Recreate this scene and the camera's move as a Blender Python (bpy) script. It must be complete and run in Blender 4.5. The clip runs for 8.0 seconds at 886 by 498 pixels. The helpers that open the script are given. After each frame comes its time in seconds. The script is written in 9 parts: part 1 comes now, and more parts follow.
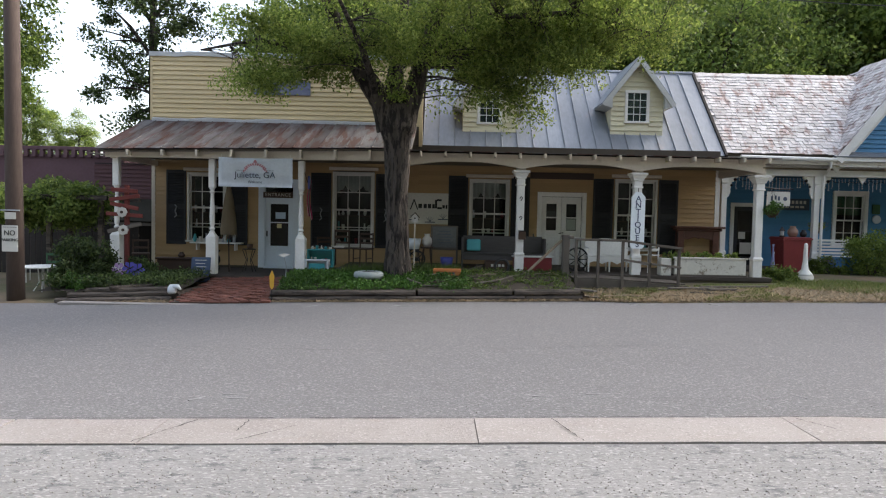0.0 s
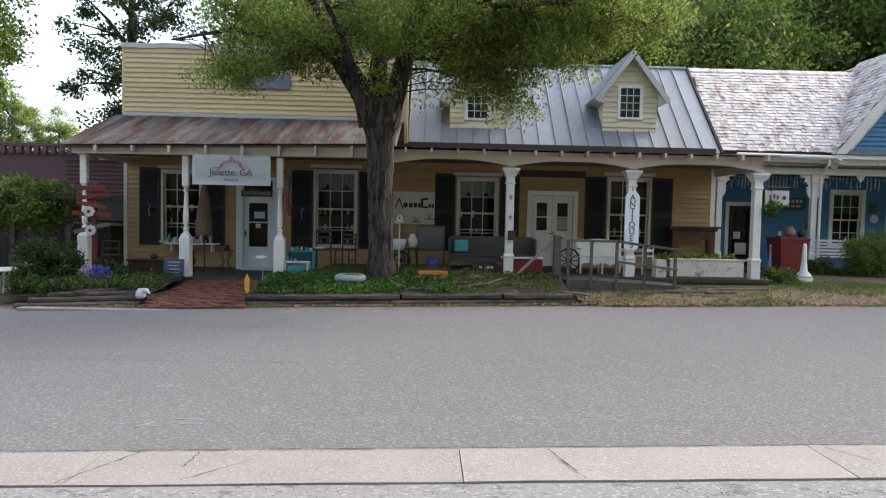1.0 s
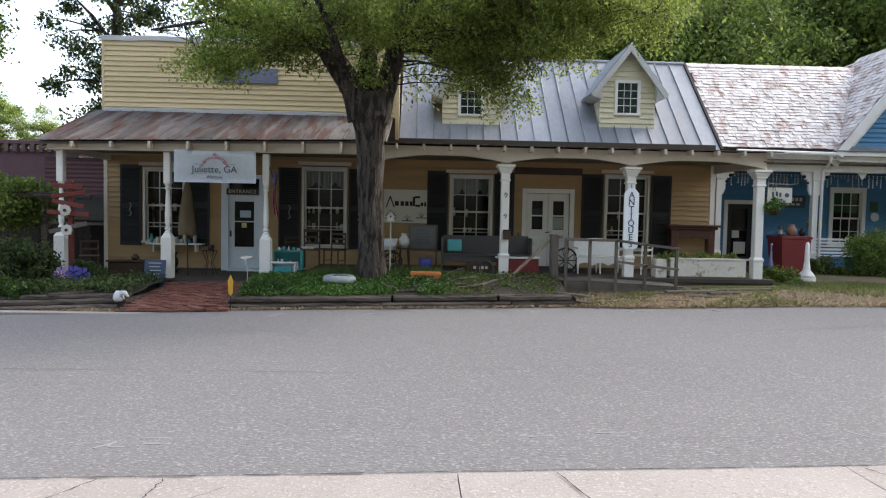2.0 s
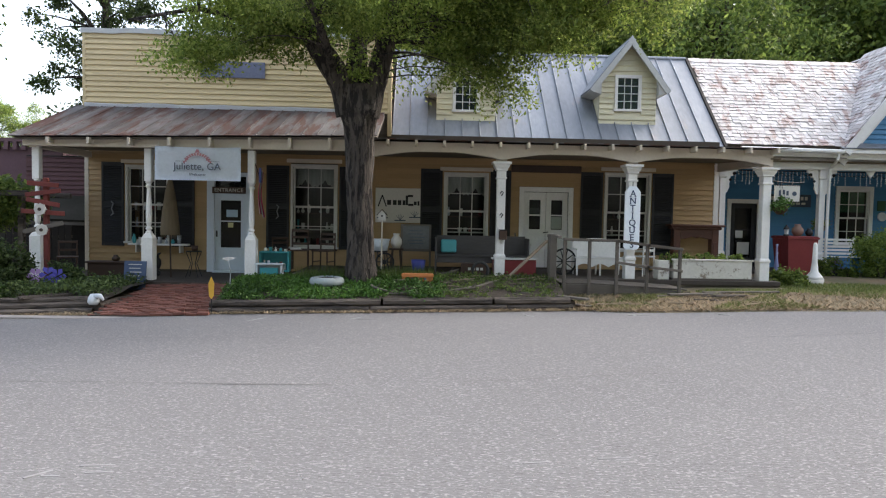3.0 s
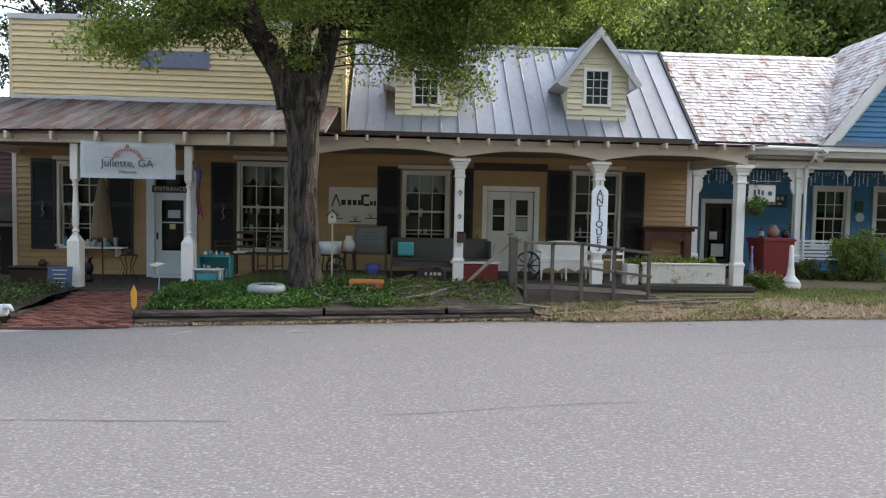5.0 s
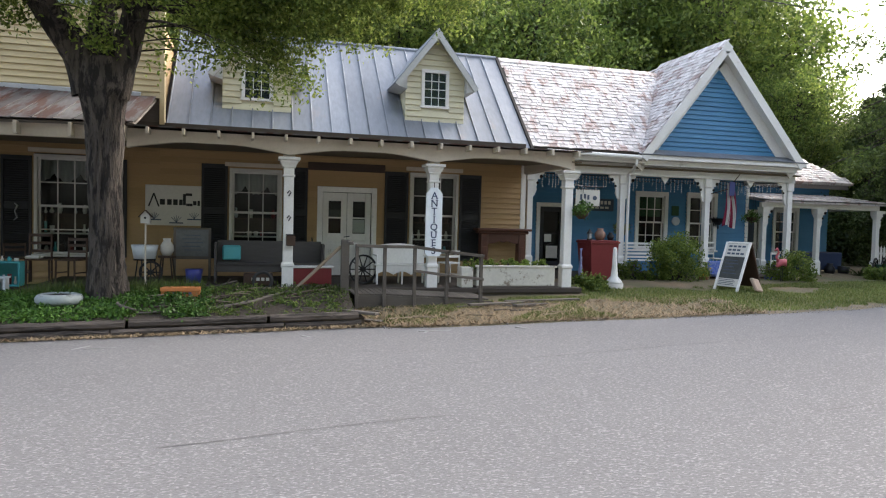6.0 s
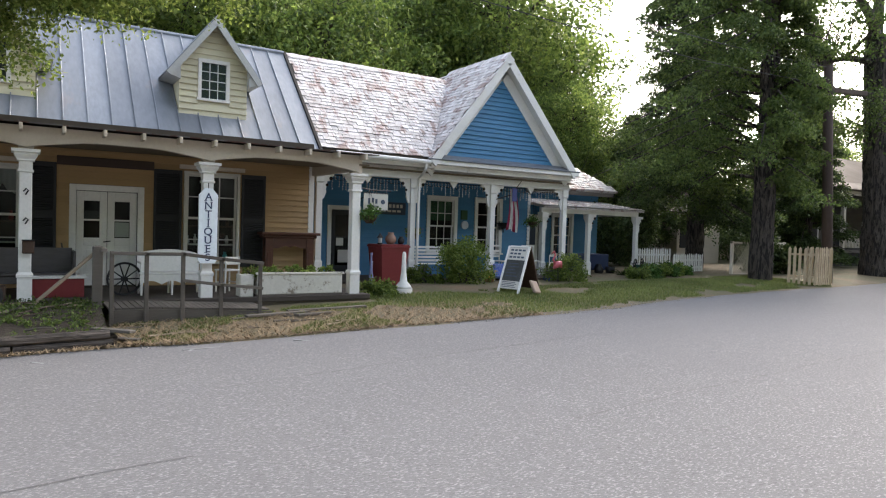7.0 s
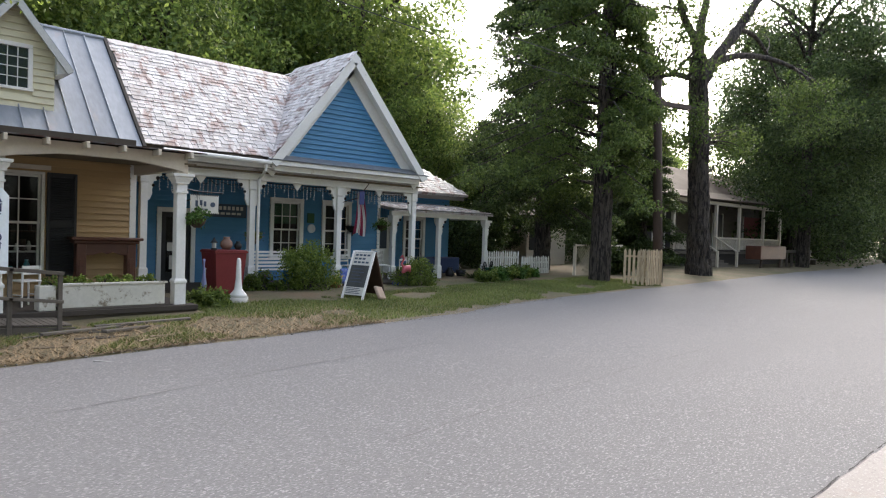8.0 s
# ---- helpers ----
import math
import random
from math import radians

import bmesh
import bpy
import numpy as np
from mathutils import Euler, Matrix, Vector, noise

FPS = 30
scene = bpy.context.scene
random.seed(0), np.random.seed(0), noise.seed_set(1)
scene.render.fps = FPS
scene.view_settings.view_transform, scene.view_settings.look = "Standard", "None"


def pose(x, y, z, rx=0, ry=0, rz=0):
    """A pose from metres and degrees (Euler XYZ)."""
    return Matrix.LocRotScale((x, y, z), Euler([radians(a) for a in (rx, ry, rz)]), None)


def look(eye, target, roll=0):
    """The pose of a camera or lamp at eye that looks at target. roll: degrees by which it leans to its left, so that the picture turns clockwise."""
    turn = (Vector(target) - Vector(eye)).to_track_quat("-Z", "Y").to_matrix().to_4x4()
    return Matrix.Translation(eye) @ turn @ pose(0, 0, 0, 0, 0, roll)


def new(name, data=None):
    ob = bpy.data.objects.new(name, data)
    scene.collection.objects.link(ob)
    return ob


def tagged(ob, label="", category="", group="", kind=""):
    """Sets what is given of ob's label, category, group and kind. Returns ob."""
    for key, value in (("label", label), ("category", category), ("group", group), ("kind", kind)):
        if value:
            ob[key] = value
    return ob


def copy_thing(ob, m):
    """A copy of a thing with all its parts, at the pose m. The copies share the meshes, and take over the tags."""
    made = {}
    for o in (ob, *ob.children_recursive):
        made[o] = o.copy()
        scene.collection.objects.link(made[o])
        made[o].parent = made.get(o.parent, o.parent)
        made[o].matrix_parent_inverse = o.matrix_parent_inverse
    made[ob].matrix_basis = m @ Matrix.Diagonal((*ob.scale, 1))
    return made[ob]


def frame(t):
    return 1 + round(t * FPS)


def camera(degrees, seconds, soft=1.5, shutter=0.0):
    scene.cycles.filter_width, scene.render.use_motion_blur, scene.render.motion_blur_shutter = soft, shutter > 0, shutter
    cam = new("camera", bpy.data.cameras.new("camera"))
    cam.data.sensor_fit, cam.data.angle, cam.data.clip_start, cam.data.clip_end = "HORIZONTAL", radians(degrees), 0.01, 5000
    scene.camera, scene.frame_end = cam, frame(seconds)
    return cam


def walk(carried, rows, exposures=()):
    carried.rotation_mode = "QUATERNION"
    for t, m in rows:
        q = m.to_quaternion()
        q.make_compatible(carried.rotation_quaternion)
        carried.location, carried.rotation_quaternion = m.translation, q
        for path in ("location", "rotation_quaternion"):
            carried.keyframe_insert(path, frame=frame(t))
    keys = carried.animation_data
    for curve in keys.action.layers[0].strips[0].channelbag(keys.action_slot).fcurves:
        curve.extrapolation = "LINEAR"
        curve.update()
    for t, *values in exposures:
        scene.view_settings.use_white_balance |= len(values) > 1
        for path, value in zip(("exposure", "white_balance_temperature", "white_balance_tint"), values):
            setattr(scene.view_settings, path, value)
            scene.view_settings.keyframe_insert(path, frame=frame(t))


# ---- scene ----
cam = camera(66.7, 8.0, 1.15)
METRES, EYE, TILT, LEAN, TURN = 5.087, 1.75, 0.0, 0.0, 0.0
ROWS = [
    (0.0, 0.0, 0.0, 0.0, 0.06, -2.67, -1.22),
    (0.5, 0.0034, 0.0658, 0.0011, -0.45, -2.71, -1.23),
    (1.0, 0.0121, 0.1435, 0.0041, -0.9, -2.75, -1.22),
    (1.5, 0.0068, 0.1976, 0.0018, -1.39, -2.76, -1.16),
    (3.0, 0.0337, 0.374, -0.0075, -1.76, -2.68, -1.12),
    (3.5, 0.059, 0.4323, -0.006, -1.86, -2.68, -1.14),
    (4.0, 0.0732, 0.4973, -0.0047, -1.91, -2.75, -1.09),
    (5.5, 0.198, 0.5993, 0.0066, -6.73, -2.68, -1.21),
    (6.0, 0.2516, 0.6441, 0.0088, -15.46, -2.35, -1.45),
    (6.5, 0.3095, 0.6785, 0.0251, -24.98, -2.11, -1.68),
    (7.0, 0.3564, 0.7123, 0.025, -32.02, -1.81, -1.77),
    (7.5, 0.4146, 0.7268, 0.0289, -39.75, -1.46, -1.8),
    (8.0, 0.4839, 0.7307, 0.0411, -43.59, -1.32, -1.8),
]
walk(cam, [(t, pose(0, 0, EYE, TILT, LEAN, TURN) @ pose(METRES * x, METRES * y, METRES * z, 90 + pitch, roll, yaw)) for t, x, y, z, yaw, pitch, roll in ROWS], exposures=[(0.0, 1.98, 6500, 10), (1.5, 2.12, 6500, 10), (3.5, 2.31, 6500, 10), (6.0, 2.34, 6500, 10), (8.0, 2.18, 6500, 10)])

# ---- world, sun, exposure ----
world = bpy.data.worlds.new("evening_sky")
scene.world = world
world.use_nodes = True
_n = world.node_tree.nodes
_sky = _n.new("ShaderNodeTexSky")
_sky.sky_type = "NISHITA"
_sky.sun_disc = False
_sky.sun_elevation = radians(34)
_sky.sun_rotation = radians(66)
_sky.air_density, _sky.dust_density, _sky.ozone_density = 1.0, 4.0, 1.0
_haze = _n.new("ShaderNodeHueSaturation")
_haze.inputs["Saturation"].default_value = 0.62
world.node_tree.links.new(_sky.outputs[0], _haze.inputs["Color"])
world.node_tree.links.new(_haze.outputs[0], _n["Background"].inputs[0])
_n["Background"].inputs[1].default_value = 0.15
sun = new("sun", bpy.data.lights.new("sun", "SUN"))
sun.data.energy, sun.data.angle, sun.data.color = 0.9, radians(24), (1.0, 0.93, 0.84)
sun.matrix_world = look((60, 26.7, 44), (0, 0, 0))

# ---- materials ----


def surface(name, base, other=None, rough=0.7, metal=0.0, big=0.8, small=18.0, amount=0.5, bump=0.25, stretch=(1, 1, 1),
            vary=0.12, stain=None, stain_scale=1.2, stain_at=0.56, stain_amount=0.8, spec=0.4, island=False, bump_dist=0.01, speck=None, speck_scale=110.0):
    """A painted, worn or natural surface: two scales of noise, stains with a shape of their own, and fine relief."""
    m = bpy.data.materials.new(name)
    m.use_nodes = True
    nt = m.node_tree
    n, l = nt.nodes, nt.links
    b = n["Principled BSDF"]
    other = other or tuple(c * 0.72 for c in base)
    geo = n.new("ShaderNodeNewGeometry")
    mp = n.new("ShaderNodeMapping")
    mp.inputs["Scale"].default_value = stretch
    l.new(geo.outputs["Position"], mp.inputs["Vector"])

    def noise_tex(scale, detail=5.0, rough_=0.6):
        t = n.new("ShaderNodeTexNoise")
        t.inputs["Scale"].default_value, t.inputs["Detail"].default_value, t.inputs["Roughness"].default_value = scale, detail, rough_
        l.new(mp.outputs[0], t.inputs["Vector"])
        return t.outputs["Fac"]

    def ramp(fac, a, z):
        r = n.new("ShaderNodeMapRange")
        r.inputs["From Min"].default_value, r.inputs["From Max"].default_value = a, z
        l.new(fac, r.inputs["Value"])
        return r.outputs[0]

    def mix(fac, a, c):
        x = n.new("ShaderNodeMix")
        x.data_type = "RGBA"
        if isinstance(fac, float):
            x.inputs[0].default_value = fac
        else:
            l.new(fac, x.inputs[0])
        for sock, val in ((x.inputs[6], a), (x.inputs[7], c)):
            if isinstance(val, tuple):
                sock.default_value = (*val, 1)
            else:
                l.new(val, sock)
        return x.outputs[2]

    def times(fac, k):
        x = n.new("ShaderNodeMath")
        x.operation = "MULTIPLY"
        l.new(fac, x.inputs[0])
        if isinstance(k, float):
            x.inputs[1].default_value = k
        else:
            l.new(k, x.inputs[1])
        return x.outputs[0]

    fine = noise_tex(small)
    col = mix(times(ramp(noise_tex(big), 0.35, 0.68), amount), base, other)
    col = mix(times(ramp(fine, 0.3, 0.75), amount * 0.55), col, tuple(c * 0.6 for c in base))
    if stain:
        edge = noise_tex(stain_scale, 8.0, 0.7)
        col = mix(times(ramp(edge, stain_at, stain_at + 0.07), stain_amount), col, stain)
    if speck:
        col = mix(times(ramp(noise_tex(speck_scale, 2.0, 0.5), 0.56, 0.66), 0.75), col, speck)
        col = mix(times(ramp(noise_tex(speck_scale * 0.6, 2.0, 0.5), 0.60, 0.68), 0.45), col, tuple(c * 0.55 for c in base))
    if vary:
        if island:
            rnd = geo.outputs["Random Per Island"]
        else:
            rnd = n.new("ShaderNodeObjectInfo").outputs["Random"]
        h = n.new("ShaderNodeHueSaturation")
        r = n.new("ShaderNodeMapRange")
        r.inputs["To Min"].default_value, r.inputs["To Max"].default_value = 1 - vary, 1 + vary
        l.new(rnd, r.inputs["Value"])
        l.new(r.outputs[0], h.inputs["Value"])
        l.new(col, h.inputs["Color"])
        col = h.outputs[0]
    l.new(col, b.inputs["Base Color"])
    rr = n.new("ShaderNodeMapRange")
    rr.inputs["To Min"].default_value, rr.inputs["To Max"].default_value = max(rough - 0.12, 0.03), min(rough + 0.15, 1)
    l.new(fine, rr.inputs["Value"])
    l.new(rr.outputs[0], b.inputs["Roughness"])
    b.inputs["Metallic"].default_value = metal
    b.inputs["Specular IOR Level"].default_value = spec
    if bump:
        bp = n.new("ShaderNodeBump")
        bp.inputs["Strength"].default_value, bp.inputs["Distance"].default_value = bump, bump_dist
        l.new(fine, bp.inputs["Height"])
        l.new(bp.outputs[0], b.inputs["Normal"])
    return m


def leaf_material(name, base, other, dark, through_light=0.35):
    m = bpy.data.materials.new(name)
    m.use_nodes = True
    n, l = m.node_tree.nodes, m.node_tree.links
    b = n["Principled BSDF"]
    geo = n.new("ShaderNodeNewGeometry")
    cr = n.new("ShaderNodeValToRGB")
    cr.color_ramp.elements[0].color, cr.color_ramp.elements[1].color = (*dark, 1), (*other, 1)
    mid = cr.color_ramp.elements.new(0.5)
    mid.color = (*base, 1)
    l.new(geo.outputs["Random Per Island"], cr.inputs[0])
    tx = n.new("ShaderNodeTexNoise")
    tx.inputs["Scale"].default_value = 0.5
    l.new(geo.outputs["Position"], tx.inputs["Vector"])
    h = n.new("ShaderNodeHueSaturation")
    r = n.new("ShaderNodeMapRange")
    r.inputs["From Min"].default_value, r.inputs["From Max"].default_value = 0.3, 0.7
    r.inputs["To Min"].default_value, r.inputs["To Max"].default_value = 0.65, 1.3
    l.new(tx.outputs["Fac"], r.inputs["Value"])
    l.new(r.outputs[0], h.inputs["Value"])
    l.new(cr.outputs[0], h.inputs["Color"])
    l.new(h.outputs[0], b.inputs["Base Color"])
    b.inputs["Roughness"].default_value = 0.55
    b.inputs["Specular IOR Level"].default_value = 0.3
    tr = n.new("ShaderNodeBsdfTranslucent")
    l.new(h.outputs[0], tr.inputs["Color"])
    mx = n.new("ShaderNodeMixShader")
    mx.inputs[0].default_value = through_light
    l.new(b.outputs[0], mx.inputs[1])
    l.new(tr.outputs[0], mx.inputs[2])
    l.new(mx.outputs[0], n["Material Output"].inputs["Surface"])
    return m


def glass_material(name, tint=(0.84, 0.88, 0.87)):
    m = bpy.data.materials.new(name)
    m.use_nodes = True
    n, l = m.node_tree.nodes, m.node_tree.links
    n.remove(n["Principled BSDF"])
    tr, gl, mx, fr = n.new("ShaderNodeBsdfTransparent"), n.new("ShaderNodeBsdfGlossy"), n.new("ShaderNodeMixShader"), n.new("ShaderNodeFresnel")
    tr.inputs[0].default_value = (*tint, 1)
    gl.inputs["Roughness"].default_value = 0.03
    tx = n.new("ShaderNodeTexNoise")
    tx.inputs["Scale"].default_value = 2.5
    geo = n.new("ShaderNodeNewGeometry")
    l.new(geo.outputs["Position"], tx.inputs["Vector"])
    bp = n.new("ShaderNodeBump")
    bp.inputs["Strength"].default_value, bp.inputs["Distance"].default_value = 0.06, 0.02
    l.new(tx.outputs["Fac"], bp.inputs["Height"])
    l.new(bp.outputs[0], gl.inputs["Normal"])
    fr.inputs["IOR"].default_value = 1.22
    l.new(fr.outputs[0], mx.inputs[0])
    l.new(tr.outputs[0], mx.inputs[1])
    l.new(gl.outputs[0], mx.inputs[2])
    l.new(mx.outputs[0], n["Material Output"].inputs["Surface"])
    return m


ASPHALT = surface("asphalt", (0.150, 0.146, 0.148), (0.128, 0.124, 0.126), rough=0.9, big=0.35, small=55, amount=0.6, stretch=(0.5, 1, 1), bump=0.9, vary=0,
                  stain=(0.135, 0.127, 0.13), stain_scale=1.3, stain_at=0.63, stain_amount=0.5, speck=(0.275, 0.27, 0.27), speck_scale=62.0, spec=0.2)
WORN_ASPHALT = surface("worn_asphalt", (0.225, 0.22, 0.215), (0.18, 0.176, 0.172), rough=0.95, big=0.9, small=50, amount=0.7, bump=0.9, vary=0, stretch=(0.6, 1, 1),
                       stain=(0.085, 0.085, 0.09), stain_scale=9.0, stain_at=0.55, stain_amount=0.8, speck=(0.33, 0.32, 0.31), speck_scale=42.0)
CONCRETE = surface("old_concrete", (0.275, 0.25, 0.235), (0.225, 0.20, 0.185), rough=0.9, big=1.6, small=45, amount=0.7, bump=0.6, vary=0.08,
                   stain=(0.22, 0.17, 0.14), stain_scale=2.2, stain_at=0.60, stain_amount=0.5, speck=(0.36, 0.33, 0.315), speck_scale=45.0)
GROUND = surface("earth_and_short_grass", (0.165, 0.125, 0.08), (0.075, 0.09, 0.034), rough=1.0, big=0.6, small=14, amount=0.9, bump=0.9, vary=0,
                 stain=(0.17, 0.115, 0.068), stain_scale=0.7, stain_at=0.55, stain_amount=0.7, bump_dist=0.03)
# Yellow base lowered to hold the porch roof's shade; the stains are wear.
YELLOW = surface("shade_darkened_yellow_paint", (0.40, 0.265, 0.13), (0.32, 0.21, 0.10), rough=0.6, big=0.7, small=30, amount=0.5, bump=0.2, vary=0.07, stretch=(0.4, 1, 2),
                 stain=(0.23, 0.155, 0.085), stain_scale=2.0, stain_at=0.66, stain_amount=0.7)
PALE_YELLOW = surface("weathered_pale_yellow_paint", (0.646, 0.608, 0.437), (0.532, 0.494, 0.361), rough=0.7, big=1.2, small=26, amount=0.6, bump=0.3, vary=0.08, stretch=(0.5, 1, 2),
                      stain=(0.285, 0.199, 0.114), stain_scale=1.7, stain_at=0.62, stain_amount=0.75)
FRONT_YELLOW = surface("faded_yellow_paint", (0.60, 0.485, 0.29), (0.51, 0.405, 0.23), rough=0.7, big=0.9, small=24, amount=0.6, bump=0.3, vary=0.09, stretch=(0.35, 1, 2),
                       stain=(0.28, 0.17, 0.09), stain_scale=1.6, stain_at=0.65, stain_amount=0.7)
BLUE = surface("blue_paint", (0.0638, 0.212, 0.383), (0.051, 0.17, 0.323), rough=0.55, big=0.9, small=25, amount=0.4, bump=0.15, vary=0.05, stretch=(0.4, 1, 2))
FRAME = surface("greyed_window_paint", (0.62, 0.61, 0.57), (0.48, 0.46, 0.42), rough=0.65, big=1.5, small=22, amount=0.6, vary=0.05)
WHITE = surface("white_paint", (0.80, 0.79, 0.76), (0.66, 0.64, 0.60), rough=0.6, big=1.5, small=22, amount=0.55, bump=0.2, vary=0.04,
                stain=(0.36, 0.32, 0.26), stain_scale=3.0, stain_at=0.64, stain_amount=0.6)
CREAM = surface("cream_paint", (0.60, 0.53, 0.44), (0.48, 0.42, 0.34), rough=0.65, big=1.2, small=22, amount=0.55, bump=0.2, vary=0.04,
                stain=(0.30, 0.25, 0.18), stain_scale=2.5, stain_at=0.65, stain_amount=0.5)
BLACK = surface("black_shutter_paint", (0.0168, 0.018, 0.0216), (0.012, 0.012, 0.0144), rough=0.55, amount=0.5, bump=0.15)
TIN = surface("galvanised_roof", (0.265, 0.285, 0.315), (0.185, 0.20, 0.225), rough=0.5, metal=0.35, big=0.8, small=9, amount=0.8, bump=0.06, vary=0.12, stretch=(1.5, 0.5, 0.5),
              stain=(0.28, 0.25, 0.24), stain_scale=1.4, stain_at=0.60, stain_amount=0.45)
RUST_TIN = surface("rusted_porch_roof", (0.125, 0.12, 0.12), (0.055, 0.045, 0.042), rough=0.9, metal=0.0, big=1.4, small=11, amount=1.0, bump=0.25, vary=0.25, stretch=(2.6, 0.45, 0.45), spec=0.2,
                   stain=(0.062, 0.028, 0.021), stain_scale=1.5, stain_at=0.48, stain_amount=0.85)
# Whitish base paints in the sky's sheen on the roof; brown patches are weathering.
SHINGLE = surface("sheen_paled_weathered_shingle", (0.622, 0.596, 0.588), (0.42, 0.361, 0.336), rough=0.6, big=1.6, small=16, amount=0.85, bump=0.5, vary=0.24, stretch=(2.2, 1, 1), island=True,
                  stain=(0.244, 0.151, 0.126), stain_scale=1.5, stain_at=0.52, stain_amount=0.8)
SHINGLE_PIECE = surface("sheen_paled_weathered_shingle_piece", (0.622, 0.596, 0.588), (0.42, 0.361, 0.336), rough=0.6, big=1.6, small=16, amount=0.85, bump=0.5, vary=0.24, stretch=(2.2, 1, 1),
                        stain=(0.244, 0.151, 0.126), stain_scale=1.5, stain_at=0.52, stain_amount=0.8)
OLD_WOOD = surface("grey_weathered_wood", (0.143, 0.124, 0.105), (0.0825, 0.069, 0.0585), rough=0.85, big=1.5, small=30, amount=0.8, bump=0.5, vary=0.15, stretch=(0.3, 2, 2))
TIMBER = surface("dark_landscape_timber", (0.13, 0.105, 0.088), (0.05, 0.04, 0.034), rough=0.95, big=2.2, small=22, amount=1.0, bump=1.0, vary=0.25, stretch=(0.25, 2, 2), bump_dist=0.03,
                 stain=(0.018, 0.015, 0.013), stain_scale=4.0, stain_at=0.50, stain_amount=0.85)
DECK = surface("porch_deck_boards", (0.07, 0.056, 0.0462), (0.042, 0.035, 0.0294), rough=0.8, big=1.0, small=25, amount=0.8, bump=0.4, vary=0.15)
# Ceiling colour set dark in place of the shade under the porch roofs.
CEILING = surface("shade_darkened_ceiling_paint", (0.168, 0.133, 0.0875), (0.112, 0.084, 0.056), rough=0.8, amount=0.6, vary=0)
# Near-black and low bases put the gloom of unlit rooms into the colour.
DARK = surface("gloom_black", (0.0245, 0.021, 0.0196), rough=0.9, amount=0.4, bump=0, vary=0)
ROOM = surface("gloom_darkened_room_wall", (0.084, 0.07, 0.056), rough=0.9, amount=0.4, bump=0, vary=0)
BROWN = surface("dark_brown_wood", (0.0562, 0.03, 0.0188), (0.0338, 0.0188, 0.0135), rough=0.55, big=2, small=25, amount=0.7, bump=0.3, vary=0.1, stretch=(0.4, 2, 2))
# The near-black stain colours in shade between the bark ridges.
BARK = surface("grey_bark_shaded_furrows", (0.115, 0.095, 0.08), (0.045, 0.036, 0.03), rough=0.95, big=3.0, small=14, amount=1.0, bump=1.0, vary=0, stretch=(2.4, 2.4, 0.45), bump_dist=0.08, stain=(0.012, 0.010, 0.009), stain_scale=4.5, stain_at=0.475, stain_amount=0.92)
BRICK = surface("red_brick", (0.176, 0.068, 0.048), (0.104, 0.044, 0.0336), rough=0.85, big=2.5, small=35, amount=0.8, bump=0.5, vary=0.25)
PURPLE = surface("purple_brown_painted_wall", (0.111, 0.0638, 0.0765), (0.085, 0.0425, 0.051), rough=0.8, big=0.8, small=12, amount=0.7, bump=0.3, vary=0.05)
GLASS = glass_material("window_glass")
LEAF = leaf_material("street_tree_leaves", (0.19, 0.255, 0.05), (0.34, 0.39, 0.10), (0.085, 0.13, 0.03), 0.58)
LEAF_FAR = leaf_material("woodland_leaves", (0.155, 0.22, 0.047), (0.27, 0.335, 0.08), (0.066, 0.11, 0.028), 0.5)
# The next two greens are lowered to carry the gloom of backlit trees.
LEAF_DARK = leaf_material("conifer_leaves", (0.062, 0.095, 0.03), (0.11, 0.15, 0.048), (0.025, 0.042, 0.015), 0.42)
LEAF_SHADE = leaf_material("gloom_darkened_leaves", (0.09, 0.135, 0.032), (0.15, 0.195, 0.05), (0.045, 0.07, 0.02), 0.45)
LEAF_LIME = leaf_material("ground_cover_leaves", (0.06, 0.135, 0.022), (0.10, 0.195, 0.036), (0.026, 0.062, 0.012), 0.25)
GRASS = leaf_material("lawn_blades", (0.155, 0.20, 0.05), (0.26, 0.25, 0.09), (0.085, 0.13, 0.032), 0.25)

# ---- mesh helpers ----
_SIGNS = [(a, b, c) for a in (-1, 1) for b in (-1, 1) for c in (-1, 1)]
_CORNERS = [(s, a) for s in _SIGNS for a in range(3)]
_AT = {k: i for i, k in enumerate(_CORNERS)}


def _cbox_faces():
    faces = []
    for a in range(3):
        b, c = (a + 1) % 3, (a + 2) % 3
        for g in (-1, 1):
            ring = []
            for u, v in ((-1, -1), (1, -1), (1, 1), (-1, 1)):
                s = [0, 0, 0]
                s[a], s[b], s[c] = g, u, v
                ring.append(_AT[tuple(s), a])
            faces.append(ring if g > 0 else ring[::-1])
        for u in (-1, 1):
            for v in (-1, 1):
                lo, hi = [0, 0, 0], [0, 0, 0]
                lo[a], lo[b], lo[c] = -1, u, v
                hi[a], hi[b], hi[c] = 1, u, v
                lo, hi = tuple(lo), tuple(hi)
                q = [_AT[lo, b], _AT[hi, b], _AT[hi, c], _AT[lo, c]]
                faces.append(q if u * v < 0 else q[::-1])
    for s in _SIGNS:
        q = [_AT[s, 0], _AT[s, 1], _AT[s, 2]]
        faces.append(q if s[0] * s[1] * s[2] > 0 else q[::-1])
    return faces


_CFACES = _cbox_faces()


